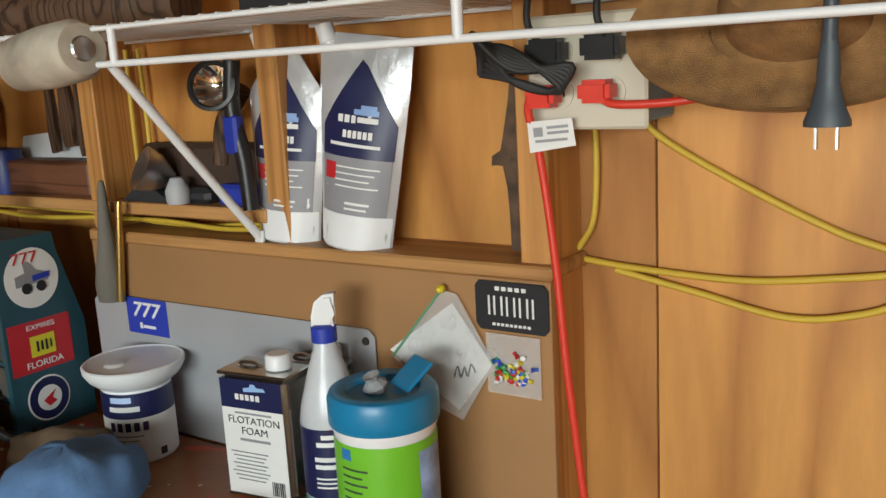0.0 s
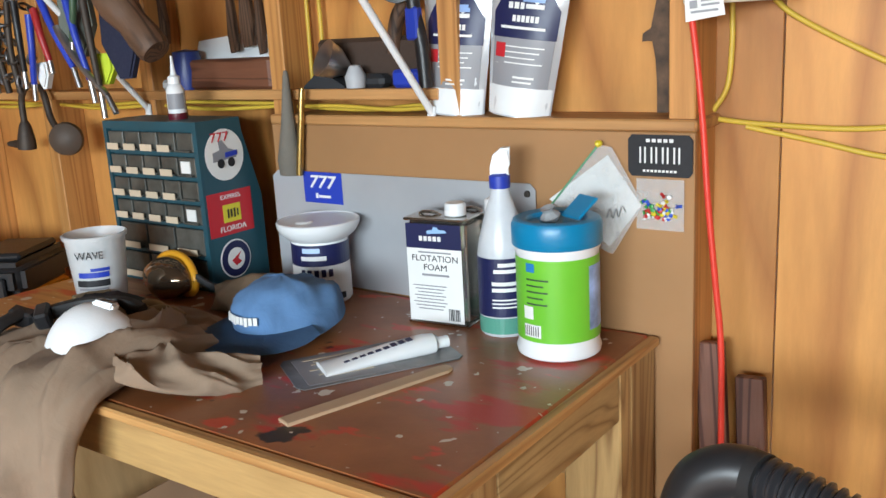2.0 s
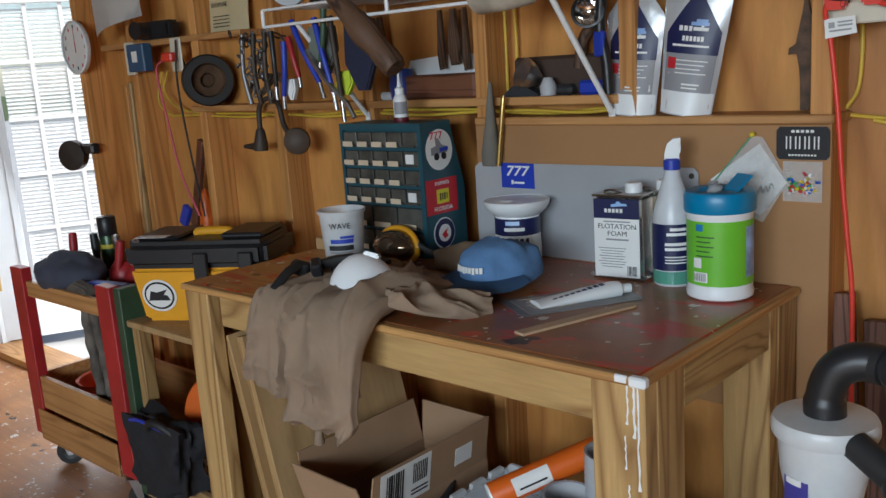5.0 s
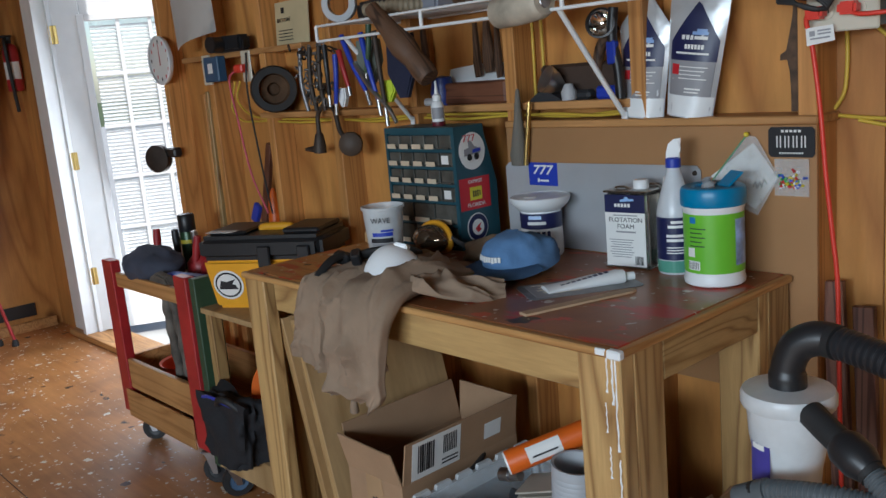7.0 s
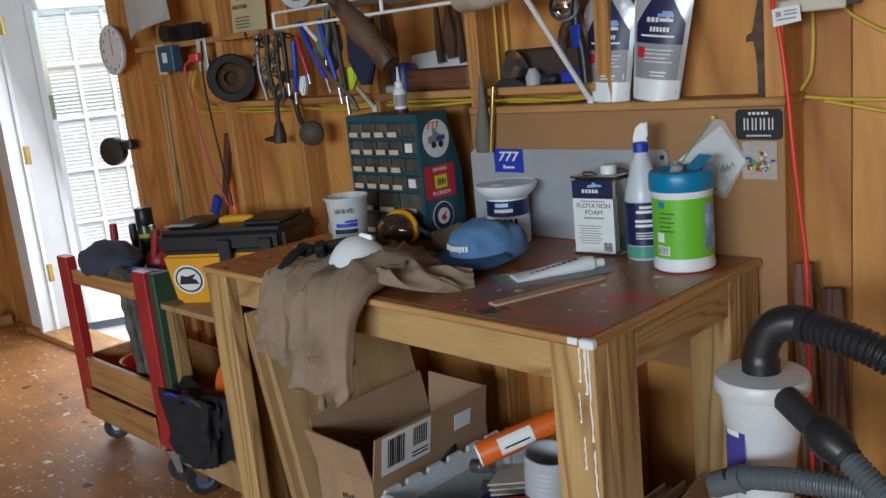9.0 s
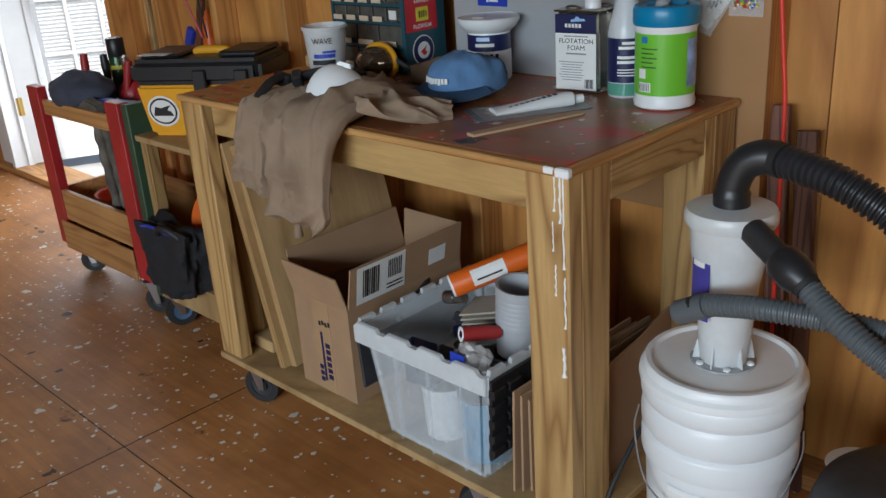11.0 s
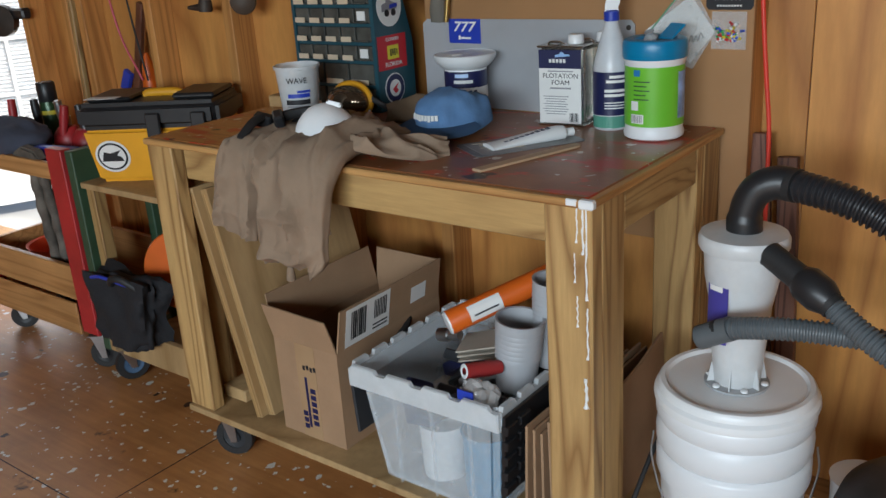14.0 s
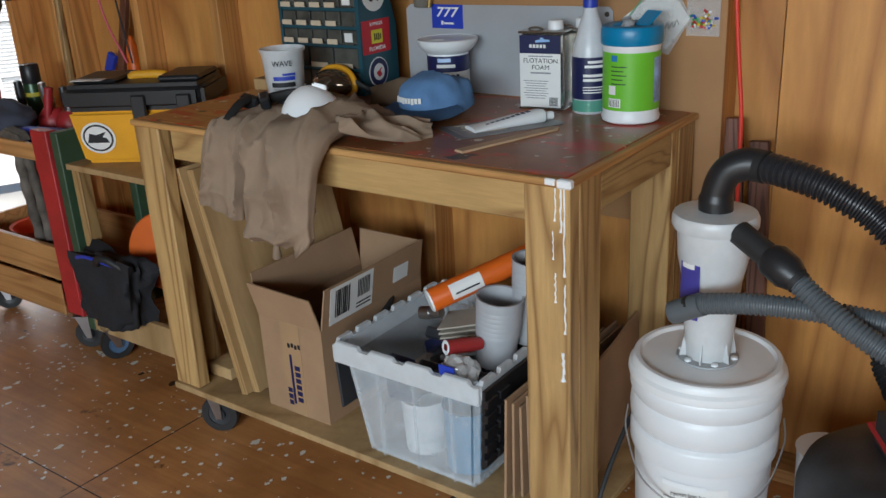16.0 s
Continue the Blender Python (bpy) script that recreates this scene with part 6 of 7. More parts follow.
# turned dark wood mallet hanging
dk = thing("carver_mallet", "old dark turned wooden mallet hanging from the shelf", "mallet", (-0.845, 0.385, 1.362), rx=4, ry=-44)
OLD = wood("old_dark_wood", (0.045, 0.022, 0.012), (0.13, 0.07, 0.04), (12, 12, 1.0), 10, 0.6, bumpy=0.5)
part("head", lathe([(0, 0.0), (0.026, 0.002), (0.030, 0.012), (0.031, 0.04), (0.028, 0.075), (0.030, 0.085), (0.036, 0.12), (0.033, 0.15), (0.026, 0.18), (0.02, 0.27), (0, 0.275)], 30), OLD, dk, smooth=40)
for x, z0, z1, w in ((-1.165, 1.50, 1.372, 0.016), (-0.90, 1.50, 1.36, 0.02), (-0.945, 1.5, 1.35, 0.012), (-0.862, 1.5, 1.345, 0.01)):
    sp = thing("wooden_tool", "dark wooden tool hanging in the stud bay", "hand tool", (x, 0.655, 0), group="tools hung in the bay")
    part("blade", slab([(-w * 0.6, z1), (w * 0.8, z1 + 0.004), (w, z1 + 0.05), (w * 0.4, z0), (-w * 0.4, z0), (-w, z1 + 0.04)], -0.006, 0.006, turn=FRONT, bevel=0.002), OLD, sp)

# shelf contents
br = thing("brown_case", "dark brown wooden case on the wall shelf", "wooden case", (-1.04, 0.652, SH_Z))
part("case", box(-0.075, 0.225, -0.03, 0.03, 0, 0.062, 0.006), wood("reddish_case", (0.10, 0.035, 0.018), (0.19, 0.075, 0.04), (0.6, 10, 10), 9, 0.5), br)
wc = thing("white_tray", "white plastic tray behind the brown case", "tray", (-0.99, 0.689, SH_Z))
part("tray", slab([(-0.14, 0), (0.16, 0), (0.16, 0.105), (0.05, 0.112), (-0.1, 0.10)], -0.005, 0.005, turn=FRONT, bevel=0.002), WHITE_PLASTIC, wc)
bb = thing("blue_bottle", "round blue container on the shelf", "container", (-1.08, 0.638, SH_Z))
part("body", lathe([(0, 0), (0.03, 0), (0.036, 0.04), (0.028, 0.08), (0, 0.085)], 24), plain("blue_plastic", (0.02, 0.04, 0.2), 0.4), bb, smooth=50)
cl = thing("clear_packet", "small clear packet on the shelf", "packet", (-1.12, 0.63, SH_Z))
part("packet", box(-0.03, 0.04, -0.012, 0.012, 0, 0.022, 0.006), plain("cloudy_film", (0.6, 0.62, 0.64), 0.3), cl)
db = thing("dark_plane", "old bench plane in dark iron on the shelf", "plane", (-0.585, 0.672, SH_Z))
part("sole", box(-0.13, 0.14, -0.02, 0.02, 0, 0.09, 0.008), plain("dark_brown_wood", (0.055, 0.032, 0.022), 0.6), db)
part("handle", tube(spline([(0.06, -0.02, 0.06), (0.075, -0.022, 0.12), (0.10, -0.02, 0.15), (0.12, -0.02, 0.17)], 5), 0.014, 10), OLD, db, smooth=50)
lampb = thing("headlamp_bulb", "dull chrome lamp on the shelf", "lamp part", (-0.625, 0.64, SH_Z + 0.002), rz=-35)
part("reflector", lathe([(0, 0), (0.012, 0.002), (0.03, 0.03), (0.036, 0.055), (0.03, 0.053), (0, 0.03)], 28, turn=pose(0, 0, 0.032, 62, 20, 0)), STEEL, lampb, smooth=40)
part("knob", lathe([(0, 0), (0.018, 0), (0.02, 0.02), (0.01, 0.04), (0, 0.042)], 20, turn=pose(0.05, 0.0, 0.0)), GREYPOT, lampb, smooth=40)
sl = thing("slate_scraps", "grey scraps and a dark rag on the shelf", "scraps", (-0.68, 0.64, SH_Z))
part("wedge", slab([(-0.05, 0), (0.06, 0), (0.06, 0.004), (0.0, 0.035)], -0.02, 0.02, turn=FRONT), SLATE, sl)
part("scrap", box(0.07, 0.15, -0.02, 0.015, 0, 0.025, 0.008), SLATE, sl)
bl_ = thing("blue_clamp", "blue plastic clamp end on the shelf", "clamp", (-0.46, 0.635, SH_Z))
part("body", box(-0.05, 0.02, -0.015, 0.015, 0, 0.032, 0.006), ROYAL, bl_)
flash = thing("work_light", "black work light with bright reflector and blue grip", "work light", (-0.43, 0.595, 1.30))
part("stem", tube(spline([(0.016, 0, -0.02), (0.012, 0.0, 0.05), (0.0, -0.002, 0.12), (0.006, 0, 0.19)], 6), 0.012, 12), BLACK_PLASTIC, flash, smooth=50)
part("grip", box(-0.012, 0.014, -0.014, 0.006, 0.06, 0.115, 0.004), ROYAL, flash)
hd_t = pose(-0.022, -0.01, 0.155, 80, 0, 22)
part("housing", lathe([(0, -0.03), (0.018, -0.03), (0.034, -0.005), (0.036, 0.012), (0.031, 0.013), (0.028, 0.006)], 30, turn=hd_t), BLACK_PLASTIC, flash, smooth=40)
part("reflector", lathe([(0.029, 0.008), (0.02, -0.004), (0.006, -0.012), (0, -0.012)], 30, turn=hd_t), plain("bright_reflector", (0.9, 0.88, 0.85), 0.08, 1.0, 0.05, bumpy=0), flash, "bright reflector", 60)

# pouches on the ledge
FOIL = plain("silver_pouch", (0.62, 0.64, 0.66), 0.32, 0.35, 0.15, 25, 0.35)


def pouch(at, rz, ry, h, name_label, square):
    p = thing("pouch", name_label, "pouch", at, rz, ry=ry, group="foil pouches")
    bm = bmesh.new()
    R, C = 26, 18
    for sgn in (-1, 1):
        rows_ = []
        for j in range(R):
            t = j / (R - 1)
            hw = 0.055 + 0.018 * t if t < 0.78 else (0.069 + 0.006 * (t - 0.78) if square else 0.069 - 0.046 * (t - 0.78) / 0.22)
            th = 0.030 * (1 - t) ** 0.7 + 0.0012
            rows_.append([bm.verts.new(((2 * i / (C - 1) - 1) * hw, sgn * th * (1 - abs(2 * i / (C - 1) - 1) ** 2.6) + 0.0022 * noise.noise((i * 0.5, j * 0.45, sgn * 3 + h * 9)), t * h)) for i in range(C)])
        for a, b in zip(rows_, rows_[1:]):
            for i in range(C - 1):
                bm.faces.new([a[i], a[i + 1], b[i + 1], b[i]])
    bmesh.ops.remove_doubles(bm, verts=bm.verts, dist=0.0018)
    part("bag", bm, FOIL, p, smooth=60)

    def front(u, t):                      # a place on the bulged front
        th = 0.030 * (1 - t) ** 0.7 + 0.0012
        return Vector((u * (0.055 + 0.018 * t), -th * (1 - abs(u) ** 2.6) - 0.0016, t * h))

    def print_(name, cells, material, up=0.0, label=""):
        bm = bmesh.new()
        for u0, u1, t0, t1 in cells:
            g = [[bm.verts.new(front(u0 + (u1 - u0) * i / 8, t0 + (t1 - t0) * j / 8) - Vector((0, up, 0))) for i in range(9)] for j in range(9)]
            for a, b in zip(g, g[1:]):
                for i in range(8):
                    bm.faces.new([a[i], a[i + 1], b[i + 1], b[i]])
        part(name, bm, material, p, label, 60)

    print_("white_foot", [(-0.97, 0.97, 0.01, 0.17)], WHITE_PLASTIC)
    print_("grey_print", [(-0.82, 0.86, 0.172, 0.44)], GREY_PRINT)
    bm = bmesh.new()
    cols = []
    for i in range(15):
        u = -0.84 + 1.72 * i / 14
        top = 0.90 - 0.36 * abs(u - 0.05) ** 1.0
        cols.append([bm.verts.new(front(u, 0.44 + (top - 0.44) * k / 8)) for k in range(9)])
    for a, b in zip(cols, cols[1:]):
        for k in range(8):
            bm.faces.new([a[k], b[k], b[k + 1], a[k + 1]])
    part("navy_print", bm, NAVY, p, "navy label", 60)
    print_("maker_mark", [(-0.05, 0.5, 0.64, 0.665), (0.1, 0.45, 0.665, 0.685)], plain("pouch_mark", (0.25, 0.4, 0.7), 0.4, bumpy=0), 0.0006)
    print_("print_word", [(-0.42, -0.3, 0.60, 0.635), (-0.26, -0.14, 0.60, 0.635), (-0.1, 0.0, 0.60, 0.635), (0.04, 0.5, 0.605, 0.63)], PAPER, 0.0006)
    print_("print_word", [(-0.28 + 0.12 * i, -0.19 + 0.12 * i, 0.53, 0.565) for i in range(6)], PAPER, 0.0006)
    print_("print_line", [(-0.6, 0.6, 0.49, 0.505)] + [(-0.4, 0.65 - 0.1 * (i % 3), 0.39 - 0.03 * i, 0.397 - 0.03 * i) for i in range(4)] + [(-0.1, 0.5, 0.22, 0.232), (-0.1, 0.45, 0.195, 0.205)], PAPER, 0.0006)
    print_("red_mark", [(-0.72, -0.4, 0.33, 0.41)], RED_PRINT, 0.0008)
    sp = part("spout", lathe([(0.009, -0.006), (0.009, 0.006), (0.0125, 0.006), (0.0125, 0.03), (0, 0.03)], 20, turn=pose(-0.036 if not square else -0.055, 0, h * (0.985 if not square else 0.93), 0, -24, 0)), WHITE_PLASTIC, p, "white screw spout", 40)
    return p


pouch((-0.384, 0.640, 1.2315), 2, 4, 0.268, "silver and navy foil pouch with white spout", False)
pouch((-0.252, 0.628, 1.2315), 6, 8, 0.282, "silver and navy foil pouch, squarer at the top", True)

# carved lizard-like silhouette kept plain, on the stud side
bird = thing("bird_ornament", "flat dark wooden ornament pinned by the stud", "ornament", (-0.012, 0.655, 1.235))
part("ornament", slab([(-0.012, 0), (0.008, 0), (0.012, 0.07), (0.016, 0.12), (0.012, 0.165), (0.004, 0.19), (0.0, 0.215), (-0.006, 0.225), (-0.008, 0.19), (-0.014, 0.16), (-0.02, 0.125), (-0.035, 0.118), (-0.036, 0.106), (-0.018, 0.108), (-0.014, 0.08), (-0.012, 0.05)], -0.004, 0.004, turn=FRONT, bevel=0.0015), plain("speckled_brown", (0.10, 0.055, 0.03), 0.6, 0.0, 0.7, 160, 0.5), bird)

# outlet with plugs
ivory = plain("ivory_plate", (0.62, 0.58, 0.47), 0.4, vary=0.05)
out = thing("outlet_box", "ivory double outlet in a blue wall box", "outlet", (0.106, 0.60, 1.452))
part("box", box(-0.062, 0.064, 0.004, 0.098, -0.056, 0.056, 0.003), plain("blue_box", (0.10, 0.2, 0.3), 0.5), out, "blue plastic wall box")
part("plate", box(-0.07, 0.07, -0.004, 0.0035, -0.062, 0.062, 0.003), ivory, out)
for x in (-0.03, 0.03):
    for z in (0.022, -0.022):
        r_ = part("socket", slab(circle(0.017, 24, x, z), 0, 0.002, turn=pose(0, -0.0042, 0) @ FRONT), ivory, out)
        part("slot", box(x - 0.007, x - 0.005, -0.0072, -0.0064, z - 0.004, z + 0.006), INK, r_)
        part("slot", box(x + 0.005, x + 0.007, -0.0072, -0.0064, z - 0.004, z + 0.006), INK, r_)
ext = thing("red_extension_cord", "red extension cord plugged into the outlet", "extension cord")
part("plug", box(-0.02, 0.014, -0.03, 0.0, -0.012, 0.012, 0.005, seg=2, turn=pose(0.070, 0.588, 1.428)), RED_CABLE, ext)
part("cord", tube(spline([(0.055, 0.565, 1.428), (0.050, 0.570, 1.41), (0.057, 0.580, 1.362), (0.070, 0.585, 1.24), (0.080, 0.585, 1.12), (0.092, 0.587, 1.0), (0.102, 0.588, 0.90), (0.105, 0.588, 0.75), (0.105, 0.60, 0.45), (0.12, 0.59, 0.2), (0.16, 0.55, 0.01), (0.3, 0.5, 0.006)], 10), 0.0048, 10), RED_CABLE, ext, smooth=60)
part("tag", slab([(0, -0.018), (0.052, -0.014), (0.05, 0.016), (0.0, 0.016)], 0, 0.0008, turn=pose(0.050, 0.5685, 1.385) @ FRONT @ pose(0, 0, 0, 0, 12, 4)), PAPER, ext, "white paper tag")
bars(ext, [(0.012, 0.004, 0.01, 0.01), (0.034, 0.008, 0.024, 0.003), (0.034, 0.002, 0.024, 0.003), (0.026, -0.006, 0.036, 0.003)], GREY_PRINT, pose(0.050, 0.5675, 1.385) @ FRONT @ pose(0, 0, 0.001, 0, 12, 4))
ext2 = thing("red_extension_cord", "second red cord running along the wall", "extension cord")
part("plug", box(-0.016, 0.02, -0.03, 0.0, -0.012, 0.012, 0.005, seg=2, turn=pose(0.128, 0.588, 1.432)), RED_CABLE, ext2)
part("cord", tube(spline([(0.135, 0.57, 1.424), (0.16, 0.565, 1.418), (0.23, 0.575, 1.421), (0.32, 0.6, 1.44), (0.42, 0.62, 1.485), (0.6, 0.66, 1.52), (0.9, 0.68, 1.5)], 8), 0.0045, 10), RED_CABLE, ext2, smooth=60)
adp = thing("black_adapter", "black power plug with coiled lead on the outlet", "power adapter")
part("plug", box(-0.022, 0.022, -0.028, 0.0, -0.014, 0.014, 0.005, seg=2, turn=pose(0.135, 0.592, 1.478)), BLACK_PLASTIC, adp)
part("plug", box(-0.022, 0.022, -0.028, 0.0, -0.014, 0.014, 0.005, seg=2, turn=pose(0.07, 0.592, 1.475)), BLACK_PLASTIC, adp)
for i in range(6):
    part("coil", tube(spline([(0.0 + 0.003 * i, 0.555, 1.455 + 0.006 * i), (0.01, 0.545 - 0.004 * i, 1.482 + 0.003 * i), (0.05, 0.54, 1.478 - 0.004 * i), (0.098 + 0.003 * i, 0.548, 1.44 + 0.004 * i), (0.085, 0.555, 1.434), (0.04, 0.55, 1.448), (0.0 + 0.003 * i, 0.555, 1.455 + 0.006 * i)], 6), 0.004, 8), BLACK_RUBBER, adp, smooth=60)
for dx in (0.062, 0.142):
    part("lead", tube(spline([(dx, 0.575, 1.485), (dx - 0.005, 0.56, 1.51), (dx - 0.003, 0.57, 1.56)], 6), 0.004, 8), BLACK_RUBBER, adp, smooth=60)
# dangling plug from the shelf, and a rough bark-like lump above it
dp = thing("dangling_plug", "grey two-prong plug hanging on its flex", "plug", (0.388, 0.40, 1.412))
GP = plain("slate_plastic", (0.055, 0.07, 0.085), 0.5)
part("body", lathe([(0.0055, 0.062), (0.0075, 0.05), (0.0085, 0.035), (0.008, 0.03), (0.012, 0.012), (0.017, 0.0), (0.017, -0.004), (0, -0.004)], 20, squash=0.7), GP, dp, smooth=50)
part("prong", box(-0.0085, -0.0065, -0.003, 0.003, -0.021, -0.004), STEEL, dp)
part("prong", box(0.0065, 0.0085, -0.003, 0.003, -0.021, -0.004), STEEL, dp)
part("flex", tube(spline([(0, 0, 0.058), (0.001, 0, 0.1), (0.003, 0.001, 0.16), (0.002, 0.002, 0.25)], 5), 0.0055, 10), GP, dp, smooth=60)
bk_ = thing("straw_hat", "brown woven straw hat hanging under the shelf", "hat", (0.345, 0.475, 1.425), rx=-64, rz=0)
HAT = plain("woven_straw", (0.34, 0.17, 0.06), 0.8, 0.0, 0.35, 200, 0.9)
part("brim", lathe([(0.055, 0.0), (0.07, -0.004), (0.13, -0.006), (0.142, 0.002), (0.142, 0.005), (0.13, -0.002), (0.07, 0.0)], 44, squash=0.55), HAT, bk_, smooth=50)
part("crown", lathe([(0.056, 0.0), (0.053, 0.04), (0.04, 0.06), (0, 0.064)], 36, squash=0.6), HAT, bk_, smooth=50)
bk_.matrix_basis = pose(0.352, 0.46, 1.485, 62, 0, 0)

# yellow house cable
cab_ = thing("yellow_cable", "yellow house cable stapled through the studs", "cable", kind="stuff")
for pts in ([(0.055, 0.692, 1.222), (0.12, 0.69, 1.216), (0.25, 0.69, 1.211), (0.36, 0.69, 1.223), (0.45, 0.69, 1.236), (0.7, 0.69, 1.26)],
            [(0.10, 0.688, 1.212), (0.2, 0.69, 1.192), (0.30, 0.69, 1.173), (0.38, 0.69, 1.186), (0.5, 0.69, 1.23), (0.8, 0.69, 1.24)],
            [(0.075, 0.69, 1.392), (0.076, 0.69, 1.33), (0.07, 0.69, 1.27), (0.05, 0.69, 1.235)],
            [(0.135, 0.69, 1.392), (0.16, 0.69, 1.37), (0.22, 0.69, 1.335), (0.32, 0.69, 1.285), (0.40, 0.69, 1.256), (0.6, 0.69, 1.21)],
            [(-0.75, 0.675, 1.52), (-0.748, 0.672, 1.40), (-0.752, 0.675, 1.29)], [(-0.725, 0.68, 1.52), (-0.722, 0.68, 1.40), (-0.725, 0.68, 1.285)],
            [(-0.80, 0.66, 1.245), (-0.70, 0.655, 1.238), (-0.58, 0.66, 1.236), (-0.48, 0.655, 1.244), (-0.40, 0.66, 1.24)],
            [(-0.80, 0.64, 1.242), (-0.66, 0.64, 1.244), (-0.52, 0.64, 1.238), (-0.40, 0.64, 1.245)],
            [(-2.05, 0.64, 1.245), (-1.8, 0.63, 1.238), (-1.6, 0.64, 1.244), (-1.4, 0.63, 1.236), (-1.2, 0.64, 1.243), (-1.0, 0.63, 1.237), (-0.8, 0.64, 1.244)],
            [(-2.05, 0.66, 1.25), (-1.8, 0.65, 1.247), (-1.5, 0.66, 1.24), (-1.2, 0.65, 1.25), (-0.8, 0.66, 1.246)],
            [(-2.30, 0.66, 1.40), (-2.33, 0.65, 1.30), (-2.25, 0.64, 1.25), (-2.15, 0.64, 1.245), (-2.02, 0.64, 1.247)],
            [(-2.28, 0.67, 1.40), (-2.30, 0.66, 1.33), (-2.2, 0.65, 1.27), (-2.05, 0.65, 1.25)]):
    part("cable_run", tube(spline(pts, 8), 0.0042, 8), YELLOW_CABLE, cab_, smooth=60)

# aluminium plate, stickers, licence plate, bags on the backboard
alu = thing("aluminium_sheet", "dull aluminium sheet leaning behind the cans", "metal sheet", (0, 0.5965, 0))
part("sheet", slab([(-0.805, 0.902), (-0.207, 0.902), (-0.207, 1.115), (-0.217, 1.125), (-0.79, 1.122), (-0.805, 1.11)], 0, 0.002, turn=FRONT), plain("dull_aluminium", (0.50, 0.515, 0.54), 0.36, 0.3, 0.15, 12), alu)
part("screw", lathe([(0.006, 0), (0.005, 0.003), (0, 0.004)], 14, turn=pose(-0.222, -0.002, 1.108) @ FRONT), DARK_IRON, alu)
dc = thing("number_decal", "blue decal numbered in white italics", "decal", (-0.672, 0.594, 1.093))
part("decal", box(-0.049, 0.049, -0.03, 0.03, 0, 0.0006, turn=FRONT), ROYAL, dc)
lettering("777", 0.034, PAPER, dc, pose(0, -0.0008, 0.01, 90, 0, 0) @ Matrix(((1, 0.25, 0, 0), (0, 1, 0, 0), (0, 0, 1, 0), (0, 0, 0, 1))), width=0.066, bold=0.0006)
bars(dc, [(0.004, -0.017, 0.03, 0.005), (-0.016, -0.016, 0.006, 0.01)], PAPER, pose(0, -0.0006, 0) @ FRONT)
pl = thing("licence_plate", "small black souvenir licence plate with white characters", "licence plate", (0.0035, 0.597, 1.178))
part("plate", slab([(-0.05, -0.024), (-0.044, -0.031), (0.044, -0.031), (0.05, -0.024), (0.05, 0.024), (0.044, 0.031), (-0.044, 0.031), (-0.05, 0.024)], 0, 0.0015, turn=FRONT, bevel=0.0008), INK, pl)
bars(pl, [(-0.030 + i * 0.0175 + dx, 0.001, 0.0026, 0.024) for i in range(4) for dx in (0, 0.0075)] + [(-0.018 + i * 0.009, 0.0225, 0.006, 0.005) for i in range(5)] + [(-0.024 + i * 0.006, -0.0225, 0.004, 0.0035) for i in range(9)], PAPER, pose(0, -0.0018, 0) @ FRONT)
FILM = milky("thin_clear_film", (0.8, 0.8, 0.79), 0.72, 0.12)
zb = thing("paper_envelope", "white paper in a clear bag hung from a pin", "hanging bag", (-0.09, 0.593, 1.195))
part("paper", slab([(-0.09, -0.092), (0.012, -0.018), (0.066, -0.092), (0.014, -0.16)], 0, 0.0012, turn=FRONT), PAPER, zb)
part("bag", slab([(-0.085, -0.10), (-0.002, -0.002), (0.02, -0.006), (0.07, -0.09), (0.02, -0.172), (-0.02, -0.158)], 0, 0.0005, turn=pose(0, -0.002, 0) @ FRONT), FILM, zb)
part("bag_seal", tube([(-0.085, -0.003, -0.10), (-0.002, -0.003, -0.002)], 0.0016, 6), plain("green_seal", (0.12, 0.35, 0.2), 0.4), zb, "green zip seal")
part("pin", lathe([(0.005, 0), (0.0055, 0.006), (0.003, 0.01), (0, 0.011)], 12, turn=pose(0, -0.003, 0) @ FRONT), plain("yellow_pin", (0.75, 0.6, 0.03), 0.4), zb)
part("scrawl", tube(spline([(0.01, -0.002, -0.115), (0.016, -0.002, -0.10), (0.02, -0.002, -0.115), (0.026, -0.002, -0.10), (0.03, -0.002, -0.112), (0.036, -0.002, -0.095), (0.042, -0.002, -0.105)], 4), 0.0009, 5), INK, zb)
pins = thing("pin_packet", "clear packet of coloured push pins on the backboard", "pin packet", (0.005, 0.594, 1.107))
part("packet", box(-0.037, 0.037, -0.04, 0.037, 0, 0.0006, turn=FRONT), FILM, pins)
rnd = random.Random(8)
cols_ = [plain("pin_" + c, v, 0.35, bumpy=0) for c, v in (("red", (0.5, 0.02, 0.02)), ("blue", (0.02, 0.08, 0.5)), ("green", (0.03, 0.3, 0.06)), ("yellow", (0.7, 0.55, 0.03)), ("white", (0.75, 0.75, 0.75)))]
for i in range(46):
    x, z = rnd.gauss(0, 0.014), -0.022 + abs(rnd.gauss(0, 0.014))
    part("push_pin", lathe([(0.0028, -0.004), (0.0018, 0), (0.0034, 0.004), (0, 0.005)], 8, turn=pose(max(-0.03, min(0.03, x)), -0.003, z, rnd.uniform(0, 180), rnd.uniform(0, 180), 0)), cols_[i % 5], pins)
for k, (x, lean, m, ln) in enumerate(((-0.745, 3, plain("grey_wood_handle", (0.16, 0.145, 0.12), 0.8, bumpy=0.4), 0.20), (-0.722, 9, BRASS, 0.17))):
    hk = thing("hanging_tool", "weathered tool hung on a nail by the cabinet", "hand tool", (x, 0.585, 1.115), ry=lean, group="tools by the cabinet")
    part("shaft", lathe([(0, 0), (0.021 - 0.014 * k, 0.002), (0.024 - 0.017 * k, 0.03), (0.014 - 0.008 * k, 0.10), (0.006, ln - 0.01), (0.004, ln), (0, ln + 0.002)], 14), m, hk, smooth=50)

